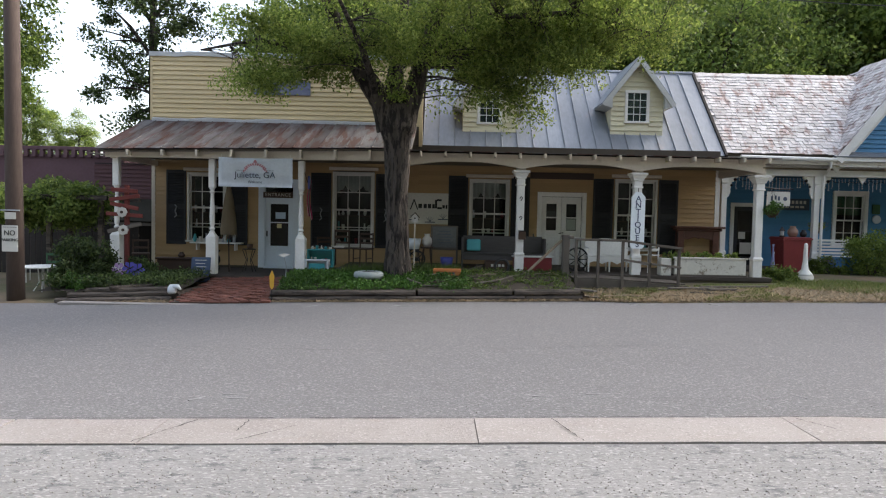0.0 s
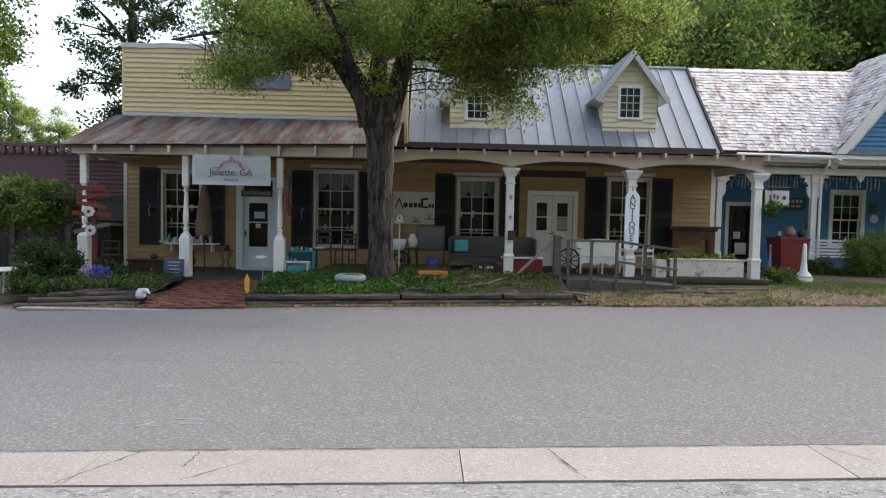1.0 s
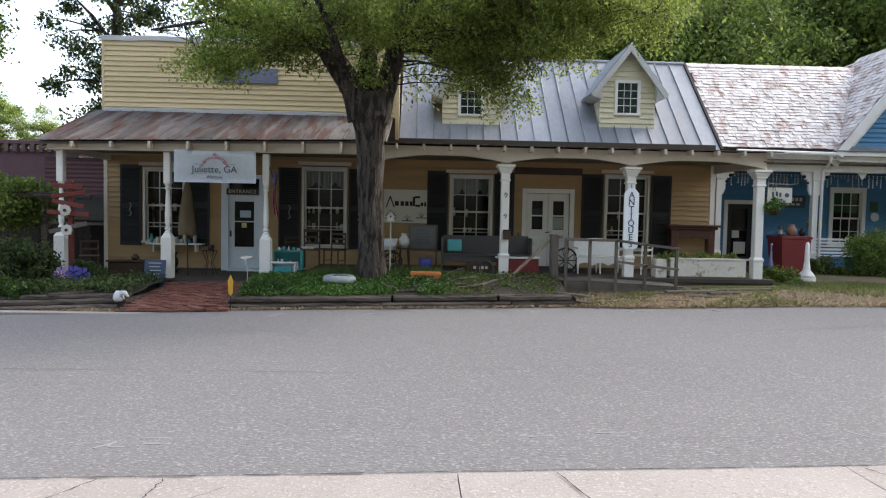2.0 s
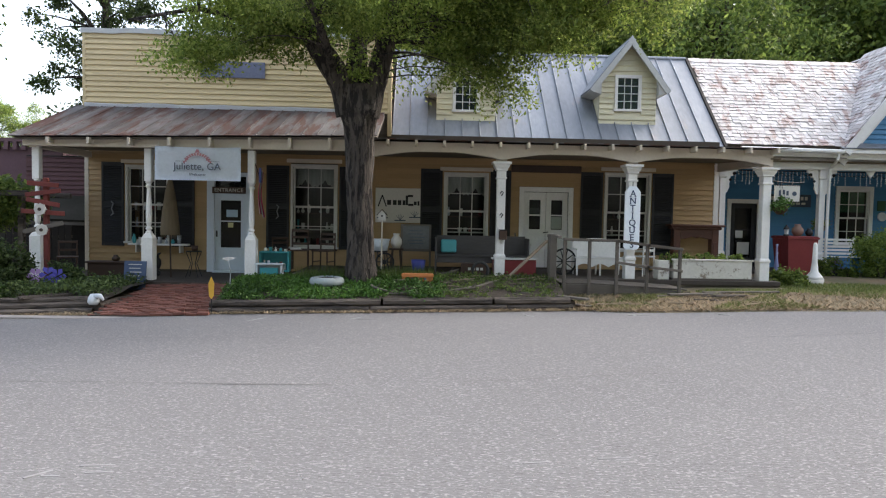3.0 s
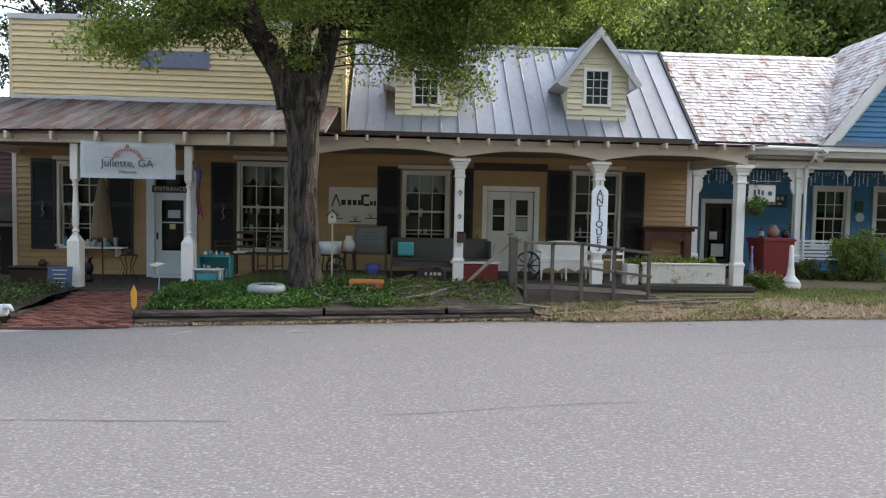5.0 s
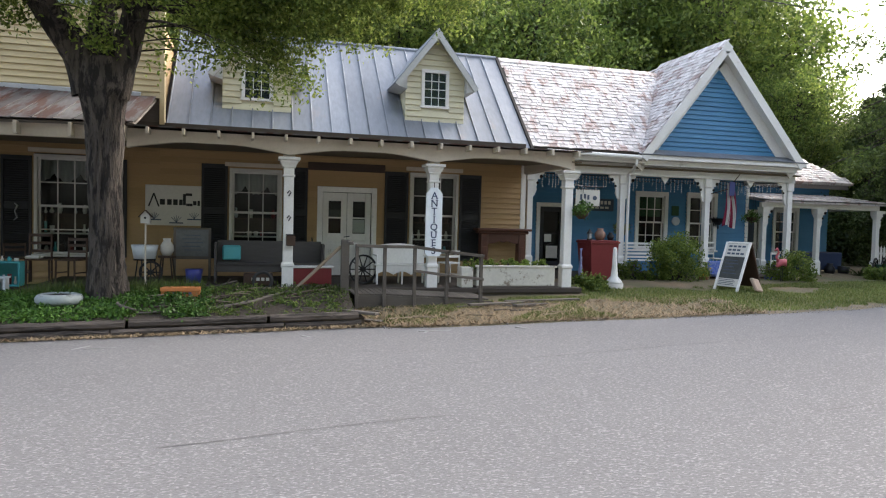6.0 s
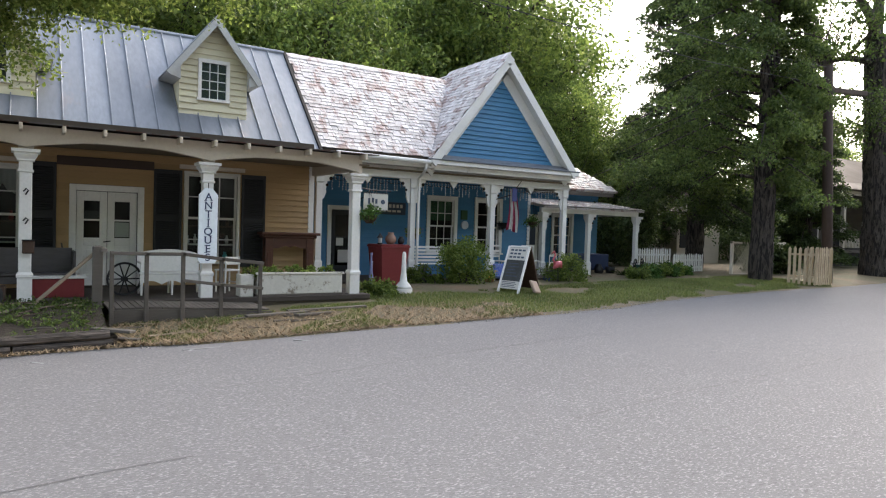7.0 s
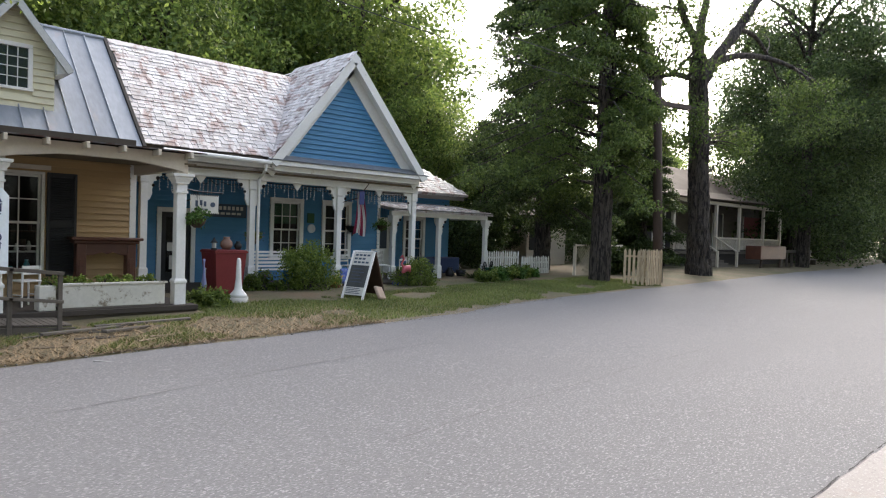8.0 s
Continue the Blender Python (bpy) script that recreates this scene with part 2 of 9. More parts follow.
def cbox(bm, x0, x1, y0, y1, z0, z1, bev=0.006, m=None):
    """A box with chamfered edges."""
    lo, hi = (min(x0, x1), min(y0, y1), min(z0, z1)), (max(x0, x1), max(y0, y1), max(z0, z1))
    bev = min(bev, *(0.3 * (h - l) for l, h in zip(lo, hi)))
    vs = []
    for s, a in _CORNERS:
        p = []
        for k in range(3):
            v = hi[k] if s[k] > 0 else lo[k]
            p.append(v if k == a else v - s[k] * bev)
        p = Vector(p)
        vs.append(bm.verts.new(m @ p if m else p))
    for f in _CFACES:
        bm.faces.new([vs[i] for i in f])
    return bm


def tube(bm, pts, radii, n=8, caps=True):
    """A round tube along a line of points."""
    pts = [Vector(p) for p in pts]
    if isinstance(radii, (int, float)):
        radii = [radii] * len(pts)
    rings = []
    side = None
    for i, p in enumerate(pts):
        d = (pts[min(i + 1, len(pts) - 1)] - pts[max(i - 1, 0)]).normalized()
        if side is None:
            side = d.orthogonal().normalized()
        side = (side - d * side.dot(d)).normalized()
        up = d.cross(side)
        rings.append([bm.verts.new(p + (side * math.cos(k * math.tau / n) + up * math.sin(k * math.tau / n)) * radii[i]) for k in range(n)])
    for a, b in zip(rings, rings[1:]):
        for k in range(n):
            bm.faces.new((a[k], a[(k + 1) % n], b[(k + 1) % n], b[k]))
    if caps:
        bm.faces.new(rings[0][::-1])
        bm.faces.new(rings[-1])
    return bm


def rough_limb(bm, pts, radii, n=30, depth=0.22):
    """A limb with furrowed bark, its line smoothed and its girth broken by upright ridges."""
    pts = [Vector(p) for p in pts]
    fine, girth = [], []
    for i in range(len(pts) - 1):
        a, b, c, d = pts[max(i - 1, 0)], pts[i], pts[i + 1], pts[min(i + 2, len(pts) - 1)]
        k = max(2, int((c - b).length / 0.09))
        for j in range(k + (i == len(pts) - 2)):
            t = j / k
            fine.append(0.5 * (2 * b + (c - a) * t + (2 * a - 5 * b + 4 * c - d) * t * t + (3 * b - a - 3 * c + d) * t ** 3))
            girth.append(radii[i] + (radii[i + 1] - radii[i]) * t)
    rings = []
    side = None
    for i, p in enumerate(fine):
        d = (fine[min(i + 1, len(fine) - 1)] - fine[max(i - 1, 0)]).normalized()
        if side is None:
            side = d.orthogonal().normalized()
        side = (side - d * side.dot(d)).normalized()
        up = d.cross(side)
        ring = []
        for k in range(n):
            w = side * math.cos(k * math.tau / n) + up * math.sin(k * math.tau / n)
            q = p + w * girth[i]
            ridge = abs(noise.noise(Vector((w.x * 8 + p.x, w.y * 8 + p.y, p.z * 1.6 + w.z * 5)))) * 2 - 0.4
            lump = noise.noise(Vector((q.x * 2.2, q.y * 2.2, q.z * 1.3)))
            ring.append(bm.verts.new(p + w * girth[i] * (1.03 - depth * ridge + 0.10 * lump)))
        rings.append(ring)
    for a, b in zip(rings, rings[1:]):
        for k in range(n):
            bm.faces.new((a[k], a[(k + 1) % n], b[(k + 1) % n], b[k]))
    bm.faces.new(rings[-1])
    return bm


def lathe(bm, prof, cx, cy, n=16, square=False):
    """Turns a profile of (radius, z) about an upright axis."""
    rings = []
    for r, z in prof:
        if square:
            rings.append([bm.verts.new((cx + a * r, cy + b * r, z)) for a, b in ((-1, -1), (1, -1), (1, 1), (-1, 1))])
        else:
            rings.append([bm.verts.new((cx + r * math.cos(k * math.tau / n), cy + r * math.sin(k * math.tau / n), z)) for k in range(n)])
    k = len(rings[0])
    for a, b in zip(rings, rings[1:]):
        for i in range(k):
            bm.faces.new((a[i], a[(i + 1) % k], b[(i + 1) % k], b[i]))
    bm.faces.new(rings[0][::-1])
    bm.faces.new(rings[-1])
    return bm


def prism(bm, outline, y0, y1):
    """An outline of (x, z) pushed from y0 to y1."""
    a = [bm.verts.new((x, y0, z)) for x, z in outline]
    b = [bm.verts.new((x, y1, z)) for x, z in outline]
    k = len(outline)
    for i in range(k):
        bm.faces.new((a[i], a[(i + 1) % k], b[(i + 1) % k], b[i]))
    bm.faces.new(a[::-1])
    bm.faces.new(b)
    return bm


def hull_slab(bm, corners, thick):
    """A flat slab from its upper corners, thick downwards along its normal."""
    c = [Vector(p) for p in corners]
    nrm = (c[1] - c[0]).cross(c[2] - c[0]).normalized()
    if nrm.z < 0:
        nrm = -nrm
    a = [bm.verts.new(p) for p in c]
    b = [bm.verts.new(p - nrm * thick) for p in c]
    k = len(c)
    bm.faces.new(a)
    bm.faces.new(b[::-1])
    for i in range(k):
        bm.faces.new((a[i], b[i], b[(i + 1) % k], a[(i + 1) % k]))
    return bm


ORIGIN = {}


def thing(name, x, y, z, label="", category="", group="", kind=""):
    ob = new(name)
    ob.empty_display_size = 0.1
    ob.location = (x, y, z)
    ORIGIN[ob.name] = Vector((x, y, z))
    return tagged(ob, label, category, group, kind)


def mesh_from(name, bm, material):
    bmesh.ops.recalc_face_normals(bm, faces=bm.faces)
    me = bpy.data.meshes.new(name)
    bm.to_mesh(me)
    bm.free()
    me.materials.append(material)
    return me


def smooth(ob, on=True):
    ob.data.shade_smooth() if on else ob.data.shade_flat()
    return ob


def part(name, bm, material, parent, label="", soft=False):
    """One mesh, given in the place's metres, under a thing or a part."""
    me = mesh_from(name, bm, material)
    o = ORIGIN[parent.name]
    me.transform(Matrix.Translation(-o))
    ob = new(name, me)
    ob.parent = parent
    ORIGIN[ob.name] = o
    if soft:
        me.shade_smooth()
    return tagged(ob, label)


def solid(name, bm, material, label="", category="", group="", kind="", soft=False):
    """A top-level thing of one mesh, its origin at its base."""
    me = mesh_from(name, bm, material)
    co = np.empty(len(me.vertices) * 3)
    me.vertices.foreach_get("co", co)
    co = co.reshape(-1, 3)
    o = Vector(((co[:, 0].min() + co[:, 0].max()) / 2, (co[:, 1].min() + co[:, 1].max()) / 2, co[:, 2].min()))
    me.transform(Matrix.Translation(-o))
    ob = new(name, me)
    ob.location = o
    ORIGIN[ob.name] = o
    if soft:
        me.shade_smooth()
    return tagged(ob, label, category, group, kind)


def piece(name, me, parent, m):
    """One of many alike pieces that share a mesh; m is its place in the world."""
    ob = new(name, me)
    ob.parent = parent
    ob.matrix_basis = Matrix.Translation(-ORIGIN[parent.name]) @ m
    return ob


def B():
    return bmesh.new()


def boxpart(name, dims, material, parent, label="", bev=0.006):
    return part(name, cbox(B(), *dims, bev), material, parent, label)


def array_mesh(name, verts, faces, material):
    me = bpy.data.meshes.new(name)
    me.from_pydata(verts, [], faces)
    me.materials.append(material)
    return me


def text_mesh(words, size, material, depth=0.004, spacing=1.0, bold=0.0):
    cu = bpy.data.curves.new("writing", "FONT")
    cu.body, cu.size, cu.extrude, cu.align_x, cu.align_y, cu.space_character = words, size, depth, "CENTER", "CENTER", spacing
    cu.offset = bold * size
    ob = bpy.data.objects.new("writing", cu)
    scene.collection.objects.link(ob)
    me = bpy.data.meshes.new_from_object(ob.evaluated_get(bpy.context.evaluated_depsgraph_get()))
    bpy.data.objects.remove(ob)
    me.materials.clear()
    me.materials.append(material)
    return me


def writing(words, size, x, y, z, material, parent, m=None, depth=0.004, spacing=1.0, bold=0.0):
    """Lettering that faces the street, under its sign."""
    me = text_mesh(words, size, material, depth, spacing, bold)
    return piece("lettering", me, parent, m or pose(x, y, z, 90, 0, 0))


# ---- ground ----


def street_z(x):
    return 0.03 + 0.024 * max(-14.0, min(x, 7.0)) + 0.02 * max(0.0, min(x - 7.0, 3.0)) * 0.5


def kerb_shift(x):
    return -0.1 * max(0.0, min(x - 3.4, 4.0))


EDGE = [(-160, 12.6), (-30, 13.3), (-8, 13.72), (0, 13.8), (2.9, 13.8), (3.6, 13.5), (4.5, 13.45), (8, 13.5), (10.5, 13.7), (13, 14.15), (15.5, 14.85), (19, 15.5), (23, 16.0), (26.7, 16.3), (35.6, 17.5), (47, 18.9), (65, 20.4), (200, 40)]


def edge_y(x):
    return float(np.interp(x, [e[0] for e in EDGE], [e[1] for e in EDGE]))


def ground_z(x, y):
    z = street_z(x)
    over = y - edge_y(x)
    if over > 0:
        z += 0.10 * min(over / 1.6, 1.0) + 0.02 * min(max(over - 1.6, 0), 3)
        if over > 14:
            z += 0.06 * min(over - 14, 60)
    return z


def sheet(name, xs, ys, height, material, label, kind="structure"):
    verts = [(x, y, height(x, y)) for y in ys for x in xs]
    k = len(xs)
    faces = [(j * k + i, j * k + i + 1, (j + 1) * k + i + 1, (j + 1) * k + i) for j in range(len(ys) - 1) for i in range(k - 1)]
    ob = new(name, array_mesh(name, verts, faces, material))
    ORIGIN[ob.name] = Vector((0, 0, 0))
    ob.data.shade_smooth()
    return tagged(ob, label, kind=kind)


def span(a, b, step):
    return list(np.arange(a, b, step)) + [b]


_XS = [-900, -400, -200] + span(-100, -16, 6) + span(-14, 40, 0.6) + span(44, 120, 5) + [200, 400, 900]
_YS = [-700, -250, -90, -40, -15, 0, 4.5, 5.5, 9] + span(12, 24, 0.3) + span(25, 60, 2.5) + [80, 110, 160, 260, 700]


def base_ground(x, y):
    z = ground_z(x, y)
    if y < edge_y(x) - 0.05 and -160 < x < 200:
        return z - 0.06
    return z + 0.012 * noise.noise((x * 1.3, y * 1.3, 0)) + 0.008 * noise.noise((x * 5, y * 5, 3))


sheet("ground", _XS, _YS, base_ground, GROUND, "brown earth and thin short grass beside the road")
_ROAD_X = [-160, -100, -60, -30] + span(-16, 30, 0.5) + span(32, 120, 4) + [160, 200]


def road_sheet():
    verts, faces = [], []
    rows = 13
    for x in _ROAD_X:
        far = edge_y(x) + 0.05 + 0.06 * noise.noise((x * 0.9, 0, 0)) + 0.03 * noise.noise((x * 4, 7, 0))
        for j in range(rows):
            near = 5.62 + kerb_shift(x)
            y = near + (far - near) * j / (rows - 1)
            crown = 0.05 * (1 - (2 * j / (rows - 1) - 1) ** 2)
            verts.append((x, y, street_z(x) + crown + (0.004 if 0 < j < rows - 1 else -0.01)))
    for i in range(len(_ROAD_X) - 1):
        for j in range(rows - 1):
            a = i * rows + j
            faces.append((a, a + rows, a + rows + 1, a + 1))
    ob = new("road", array_mesh("road", verts, faces, ASPHALT))
    ORIGIN[ob.name] = Vector((0, 0, 0))
    return tagged(ob, "grey worn asphalt road with faint chalk marks", kind="structure")


road = road_sheet()
pavement = sheet("pavement", span(-60, -14, 4) + span(-12, 14, 0.6) + span(16, 60, 4), [-30, -8, 0, 2, 3.5, 4.4, 5.025], lambda x, y: street_z(x) + 0.002 - (0.0 if y > 4.9 else 0.004), WORN_ASPHALT,
                 "worn pale asphalt forecourt with patches of gravel")
for _v in pavement.data.vertices:
    if _v.co.y > 5:
        _v.co.y += kerb_shift(_v.co.x)

PALE_IRON = surface("pale_old_iron", (0.30, 0.31, 0.32), (0.18, 0.18, 0.19), rough=0.6, metal=0.4, amount=0.6, vary=0.1)

# ---- the yellow shop ----
WALL_Y = 18.8
shop = thing("shop_building", 0, 20, 0.3, "old yellow clapboard shop with false front, tin roof and two dormers", "building")
BOARD = {}


def board_mesh(material):
    """A clapboard one metre long: thin at the top edge, thick and proud at the bottom."""
    if material.name not in BOARD:
        bm = B()
        prof = [(-0.036, 0.0), (0.0, 0.0), (0.0, 1.0), (-0.004, 1.0), (-0.036, 0.05)]
        a = [bm.verts.new((0, y, z)) for y, z in prof]
        b = [bm.verts.new((1, y, z)) for y, z in prof]
        for i in range(5):
            bm.faces.new((a[i], a[(i + 1) % 5], b[(i + 1) % 5], b[i]))
        bm.faces.new(a)
        bm.faces.new(b[::-1])
        BOARD[material.name] = mesh_from("clapboard", bm, material)
    return BOARD[material.name]


def clapboards(parent, x0, x1, y, z0, z1, step, material, holes=(), limit=None, facing=0, at=(0, 0)):
    """Rows of boards on a wall that faces the street, left out where an opening is. limit(z) gives the ends of a row under a gable."""
    me = board_mesh(material)
    rnd = random.Random(int(z0 * 100 + x0 * 10))
    z = z0
    while z < z1 - 0.02:
        h = min(step, z1 - z)
        a, b = (x0, x1) if limit is None else limit(z + h * 0.5)
        spans = [(a, b)]
        for hx0, hx1, hz0, hz1 in holes:
            if hz0 < z + h * 0.5 < hz1:
                nxt = []
                for s, e in spans:
                    if hx0 > s:
                        nxt.append((s, min(e, hx0)))
                    if hx1 < e:
                        nxt.append((max(s, hx1), e))
                spans = [(s, e) for s, e in nxt if e - s > 0.02]
        for s, e in spans:
            if e - s < 0.05:
                continue
            m = pose(s, y + rnd.uniform(-0.002, 0.002), z, 0, 0, 0)
            if facing:
                m = pose(at[0], at[1], 0, 0, 0, facing) @ pose(s, 0, z)
            piece("clapboard", me, parent, m @ Matrix.Diagonal((e - s, 1, h + 0.012, 1)))
        z += step


def wall_with_holes(parent, name, x0, x1, y0, y1, z0, z1, holes, material):
    """A wall slab, cut by its openings into upright and level pieces of one mesh."""
    bm = B()
    xs = sorted({x0, x1, *(h[0] for h in holes), *(h[1] for h in holes)})
    for a, b in zip(xs, xs[1:]):
        cuts = sorted((h[2], h[3]) for h in holes if h[0] <= a + 1e-6 and h[1] >= b - 1e-6)
        z = z0
        for lo, hi in cuts:
            if lo > z:
                cbox(bm, a, b, y0, y1, z, lo, 0.0005)
            z = hi
        if z < z1:
            cbox(bm, a, b, y0, y1, z, z1, 0.0005)
    return part(name, bm, material, parent)


def window(parent, x0, x1, z0, z1, y, cols, rows, frame_mat=WHITE, trim=0.06, split=True, glass=GLASS):
    """A sash window set in the wall: casing, sill, two sashes with glazing bars, and its panes."""
    bm = B()
    cbox(bm, x0 - trim, x0, y - 0.05, y + 0.10, z0, z1, 0.006)
    cbox(bm, x1, x1 + trim, y - 0.05, y + 0.10, z0, z1, 0.006)
    cbox(bm, x0 - trim, x1 + trim, y - 0.055, y + 0.10, z1, z1 + trim, 0.006)
    win = part("window", bm, frame_mat, parent)
    part("sill", cbox(B(), x0 - trim - 0.03, x1 + trim + 0.03, y - 0.10, y + 0.10, z0 - 0.05, z0, 0.008), frame_mat, win)
    bm = B()
    mid = (z0 + z1) / 2
    f = 0.045
    for a, b, off in ((z0, mid + 0.02, 0.03), (mid - 0.02, z1, 0.0)) if split else ((z0, z1, 0.0),):
        yy = y + 0.02 + off
        cbox(bm, x0, x0 + f, yy, yy + 0.035, a, b, 0.004)
        cbox(bm, x1 - f, x1, yy, yy + 0.035, a, b, 0.004)
        cbox(bm, x0 + f, x1 - f, yy, yy + 0.035, a, a + f, 0.004)
        cbox(bm, x0 + f, x1 - f, yy, yy + 0.035, b - f, b, 0.004)
        r = rows // 2 if split else rows
        for i in range(1, cols):
            x = x0 + f + (x1 - x0 - 2 * f) * i / cols
            cbox(bm, x - 0.011, x + 0.011, yy + 0.004, yy + 0.028, a + f, b - f, 0.003)
        for j in range(1, r):
            z = a + f + (b - a - 2 * f) * j / r
            cbox(bm, x0 + f, x1 - f, yy + 0.006, yy + 0.026, z - 0.011, z + 0.011, 0.003)
    part("sash", bm, frame_mat, win)
    for a, b, off in ((z0, mid, 0.03), (mid, z1, 0.0)) if split else ((z0, z1, 0.0),):
        yy = y + 0.035 + off
        p = part("pane", cbox(B(), x0 + f, x1 - f, yy, yy + 0.005, a + f, b - f, 0.001), glass, win)
        p.visible_shadow = False
    return win


def shutter(parent, x0, x1, z0, z1, y):
    """A tall louvred shutter with a middle rail."""
    bm = B()
    s = 0.055
    for a, b in ((x0, x0 + s), (x1 - s, x1)):
        cbox(bm, a, b, y - 0.06, y - 0.026, z0, z1, 0.004)
    for z in (z0, (z0 + z1) / 2 - 0.04, z1 - 0.08):
        cbox(bm, x0 + s, x1 - s, y - 0.058, y - 0.028, z, z + 0.08, 0.003)
    cbox(bm, x0 + s, x1 - s, y - 0.038, y - 0.027, z0, z1, 0.002)
    ob = part("shutter", bm, BLACK, parent)
    bm = B()
    z = z0 + 0.1
    while z < z1 - 0.1:
        if abs(z - (z0 + z1) / 2) > 0.06:
            cbox(bm, x0 + s, x1 - s, -0.016, 0.016, -0.004, 0.004, 0.001, pose(0, y - 0.048, z, 50))
        z += 0.045
    tagged(part("louvre", bm, BLACK, ob), kind="stuff")
    return ob


# openings: x0, x1, z0, z1
WIN = [(-7.08, -6.12, 0.98, 2.80), (-3.04, -2.00, 0.92, 2.90), (0.76, 1.76, 0.98, 2.78), (4.80, 5.86, 0.98, 2.86)]
SHOP_DOOR = (-5.02, -4.16, 0.30, 2.62)
FRENCH = (2.72, 3.84, 0.50, 2.40)
HOLES = WIN + [SHOP_DOOR, FRENCH]
PAD = [(a - 0.06, b + 0.06, c - 0.05, d + 0.06) for a, b, c, d in WIN] + [(-5.14, -4.04, 0.2, 2.74), (2.60, 3.96, 0.2, 2.52)]
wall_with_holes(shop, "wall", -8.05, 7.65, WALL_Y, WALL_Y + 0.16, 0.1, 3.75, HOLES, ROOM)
# lower clapboards, in the yellow darkened for porch shade
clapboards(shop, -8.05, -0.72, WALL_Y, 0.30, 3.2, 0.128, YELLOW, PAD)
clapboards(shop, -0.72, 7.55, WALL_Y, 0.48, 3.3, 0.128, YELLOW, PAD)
# the false front above the porch roof
part("false_front", cbox(B(), -8.12, -0.72, WALL_Y, WALL_Y + 0.18, 3.75, 6.12, 0.002), OLD_WOOD, shop)
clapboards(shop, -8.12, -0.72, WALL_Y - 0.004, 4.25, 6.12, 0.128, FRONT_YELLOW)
part("corner_board", cbox(B(), -8.18, -8.10, WALL_Y - 0.035, WALL_Y + 0.2, 3.9, 6.12), FRONT_YELLOW, shop)
part("corner_board", cbox(B(), -0.74, -0.64, WALL_Y - 0.036, WALL_Y + 0.2, 3.7, 6.12), FRONT_YELLOW, shop)
part("corner_board", cbox(B(), -8.14, -8.04, WALL_Y - 0.036, WALL_Y + 0.1, 0.25, 3.2), CREAM, shop)
part("corner_board", cbox(B(), 7.53, 7.66, WALL_Y - 0.036, WALL_Y + 0.1, 0.45, 3.4), WHITE, shop)
# side and back walls, ceiling and floor that close the shop
bm = B()
cbox(bm, -8.05, -7.9, WALL_Y + 0.16, 27.0, 0.1, 5.9, 0.002)
cbox(bm, 7.5, 7.65, WALL_Y + 0.16, 24.7, 0.1, 3.75, 0.002)
cbox(bm, -7.9, 7.5, 24.7, 24.85, 0.1, 3.75, 0.002)
cbox(bm, -0.87, -0.72, WALL_Y + 0.18, 24.7, 3.75, 5.9, 0.002)
cbox(bm, -7.9, -0.87, 24.7, 24.85, 3.75, 5.9, 0.002)
part("side_wall", bm, YELLOW, shop)
# Inner surfaces carry the room's shade as colour.
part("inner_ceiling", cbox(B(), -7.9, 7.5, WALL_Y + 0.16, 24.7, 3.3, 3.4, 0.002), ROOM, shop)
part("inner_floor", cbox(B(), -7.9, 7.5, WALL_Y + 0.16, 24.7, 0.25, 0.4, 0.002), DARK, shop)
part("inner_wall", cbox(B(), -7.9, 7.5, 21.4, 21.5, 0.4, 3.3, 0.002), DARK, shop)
part("flat_roof", cbox(B(), -8.05, -0.72, WALL_Y + 0.19, 24.9, 5.7, 5.8, 0.002), RUST_TIN, shop)


def bent_strip(x0, x1, y0, y1, z, rise, step, seed):
    """A thin sheet-metal coping, dented along its length."""
    bm = B()
    rnd = random.Random(seed)
    prev = None
    x = x0
    while x < x1 + 1e-6:
        d, e = rnd.uniform(-0.02, 0.02), rnd.uniform(-0.015, 0.015)
        ring = [bm.verts.new(p) for p in ((x, y0 + e, z - 0.06 + d), (x, y0 - 0.02 + e, z + rise + d), (x, y1, z + rise + 0.03 + d), (x, y1, z - 0.05))]
        if prev:
            for i in range(4):
                bm.faces.new((prev[i], prev[(i + 1) % 4], ring[(i + 1) % 4], ring[i]))
        else:
            bm.faces.new(ring)
        prev = ring
        x += step
    bm.faces.new(prev[::-1])
    return bm


COPING = surface("dented_sheet_metal", (0.62, 0.66, 0.72), (0.48, 0.52, 0.58), rough=0.4, metal=0.5, amount=0.5, bump=0.1, vary=0)
part("coping", bent_strip(-8.2, -0.66, WALL_Y - 0.05, WALL_Y + 0.22, 6.10, 0.055, 0.37, 4), COPING, shop, "dented pale sheet-metal coping")


def roof_panel(width, length, thick=0.012, seam=0.035):
    """A sheet of standing-seam roof: flat, with a raised rib at one edge; its length runs up the slope (y)."""
    bm = B()
    cbox(bm, 0, width, 0, length, -thick, 0, 0.002)
    cbox(bm, -0.012, 0.012, 0, length, -thick, seam, 0.004)
    return bm


def panel_roof(parent, x0, x1, y0, z0, y1, z1, width, material, seed, tilt_end=0.0, seam=0.035):
    """Panels side by side up a slope. tilt_end: how much higher the right end of the eave lies."""
    length = math.hypot(y1 - y0, z1 - z0)
    ang = math.degrees(math.atan2(z1 - z0, y1 - y0))
    me = mesh_from("roof_panel", roof_panel(width, length, seam=seam), material)
    rnd = random.Random(seed)
    k = int(round((x1 - x0) / width))
    for i in range(k):
        x = x0 + i * width
        f = (i + 0.5) / k
        a2 = math.degrees(math.atan2(z1 - z0 - tilt_end * f, y1 - y0))
        piece("roof_panel", me, parent, pose(x, y0 + rnd.uniform(-0.02, 0.01), z0 + tilt_end * f + rnd.uniform(-0.004, 0.004), a2))


EAVE_Y, EAVE_Z, RIDGE_Y, RIDGE_Z = 18.92, 3.64, 21.8, 6.52
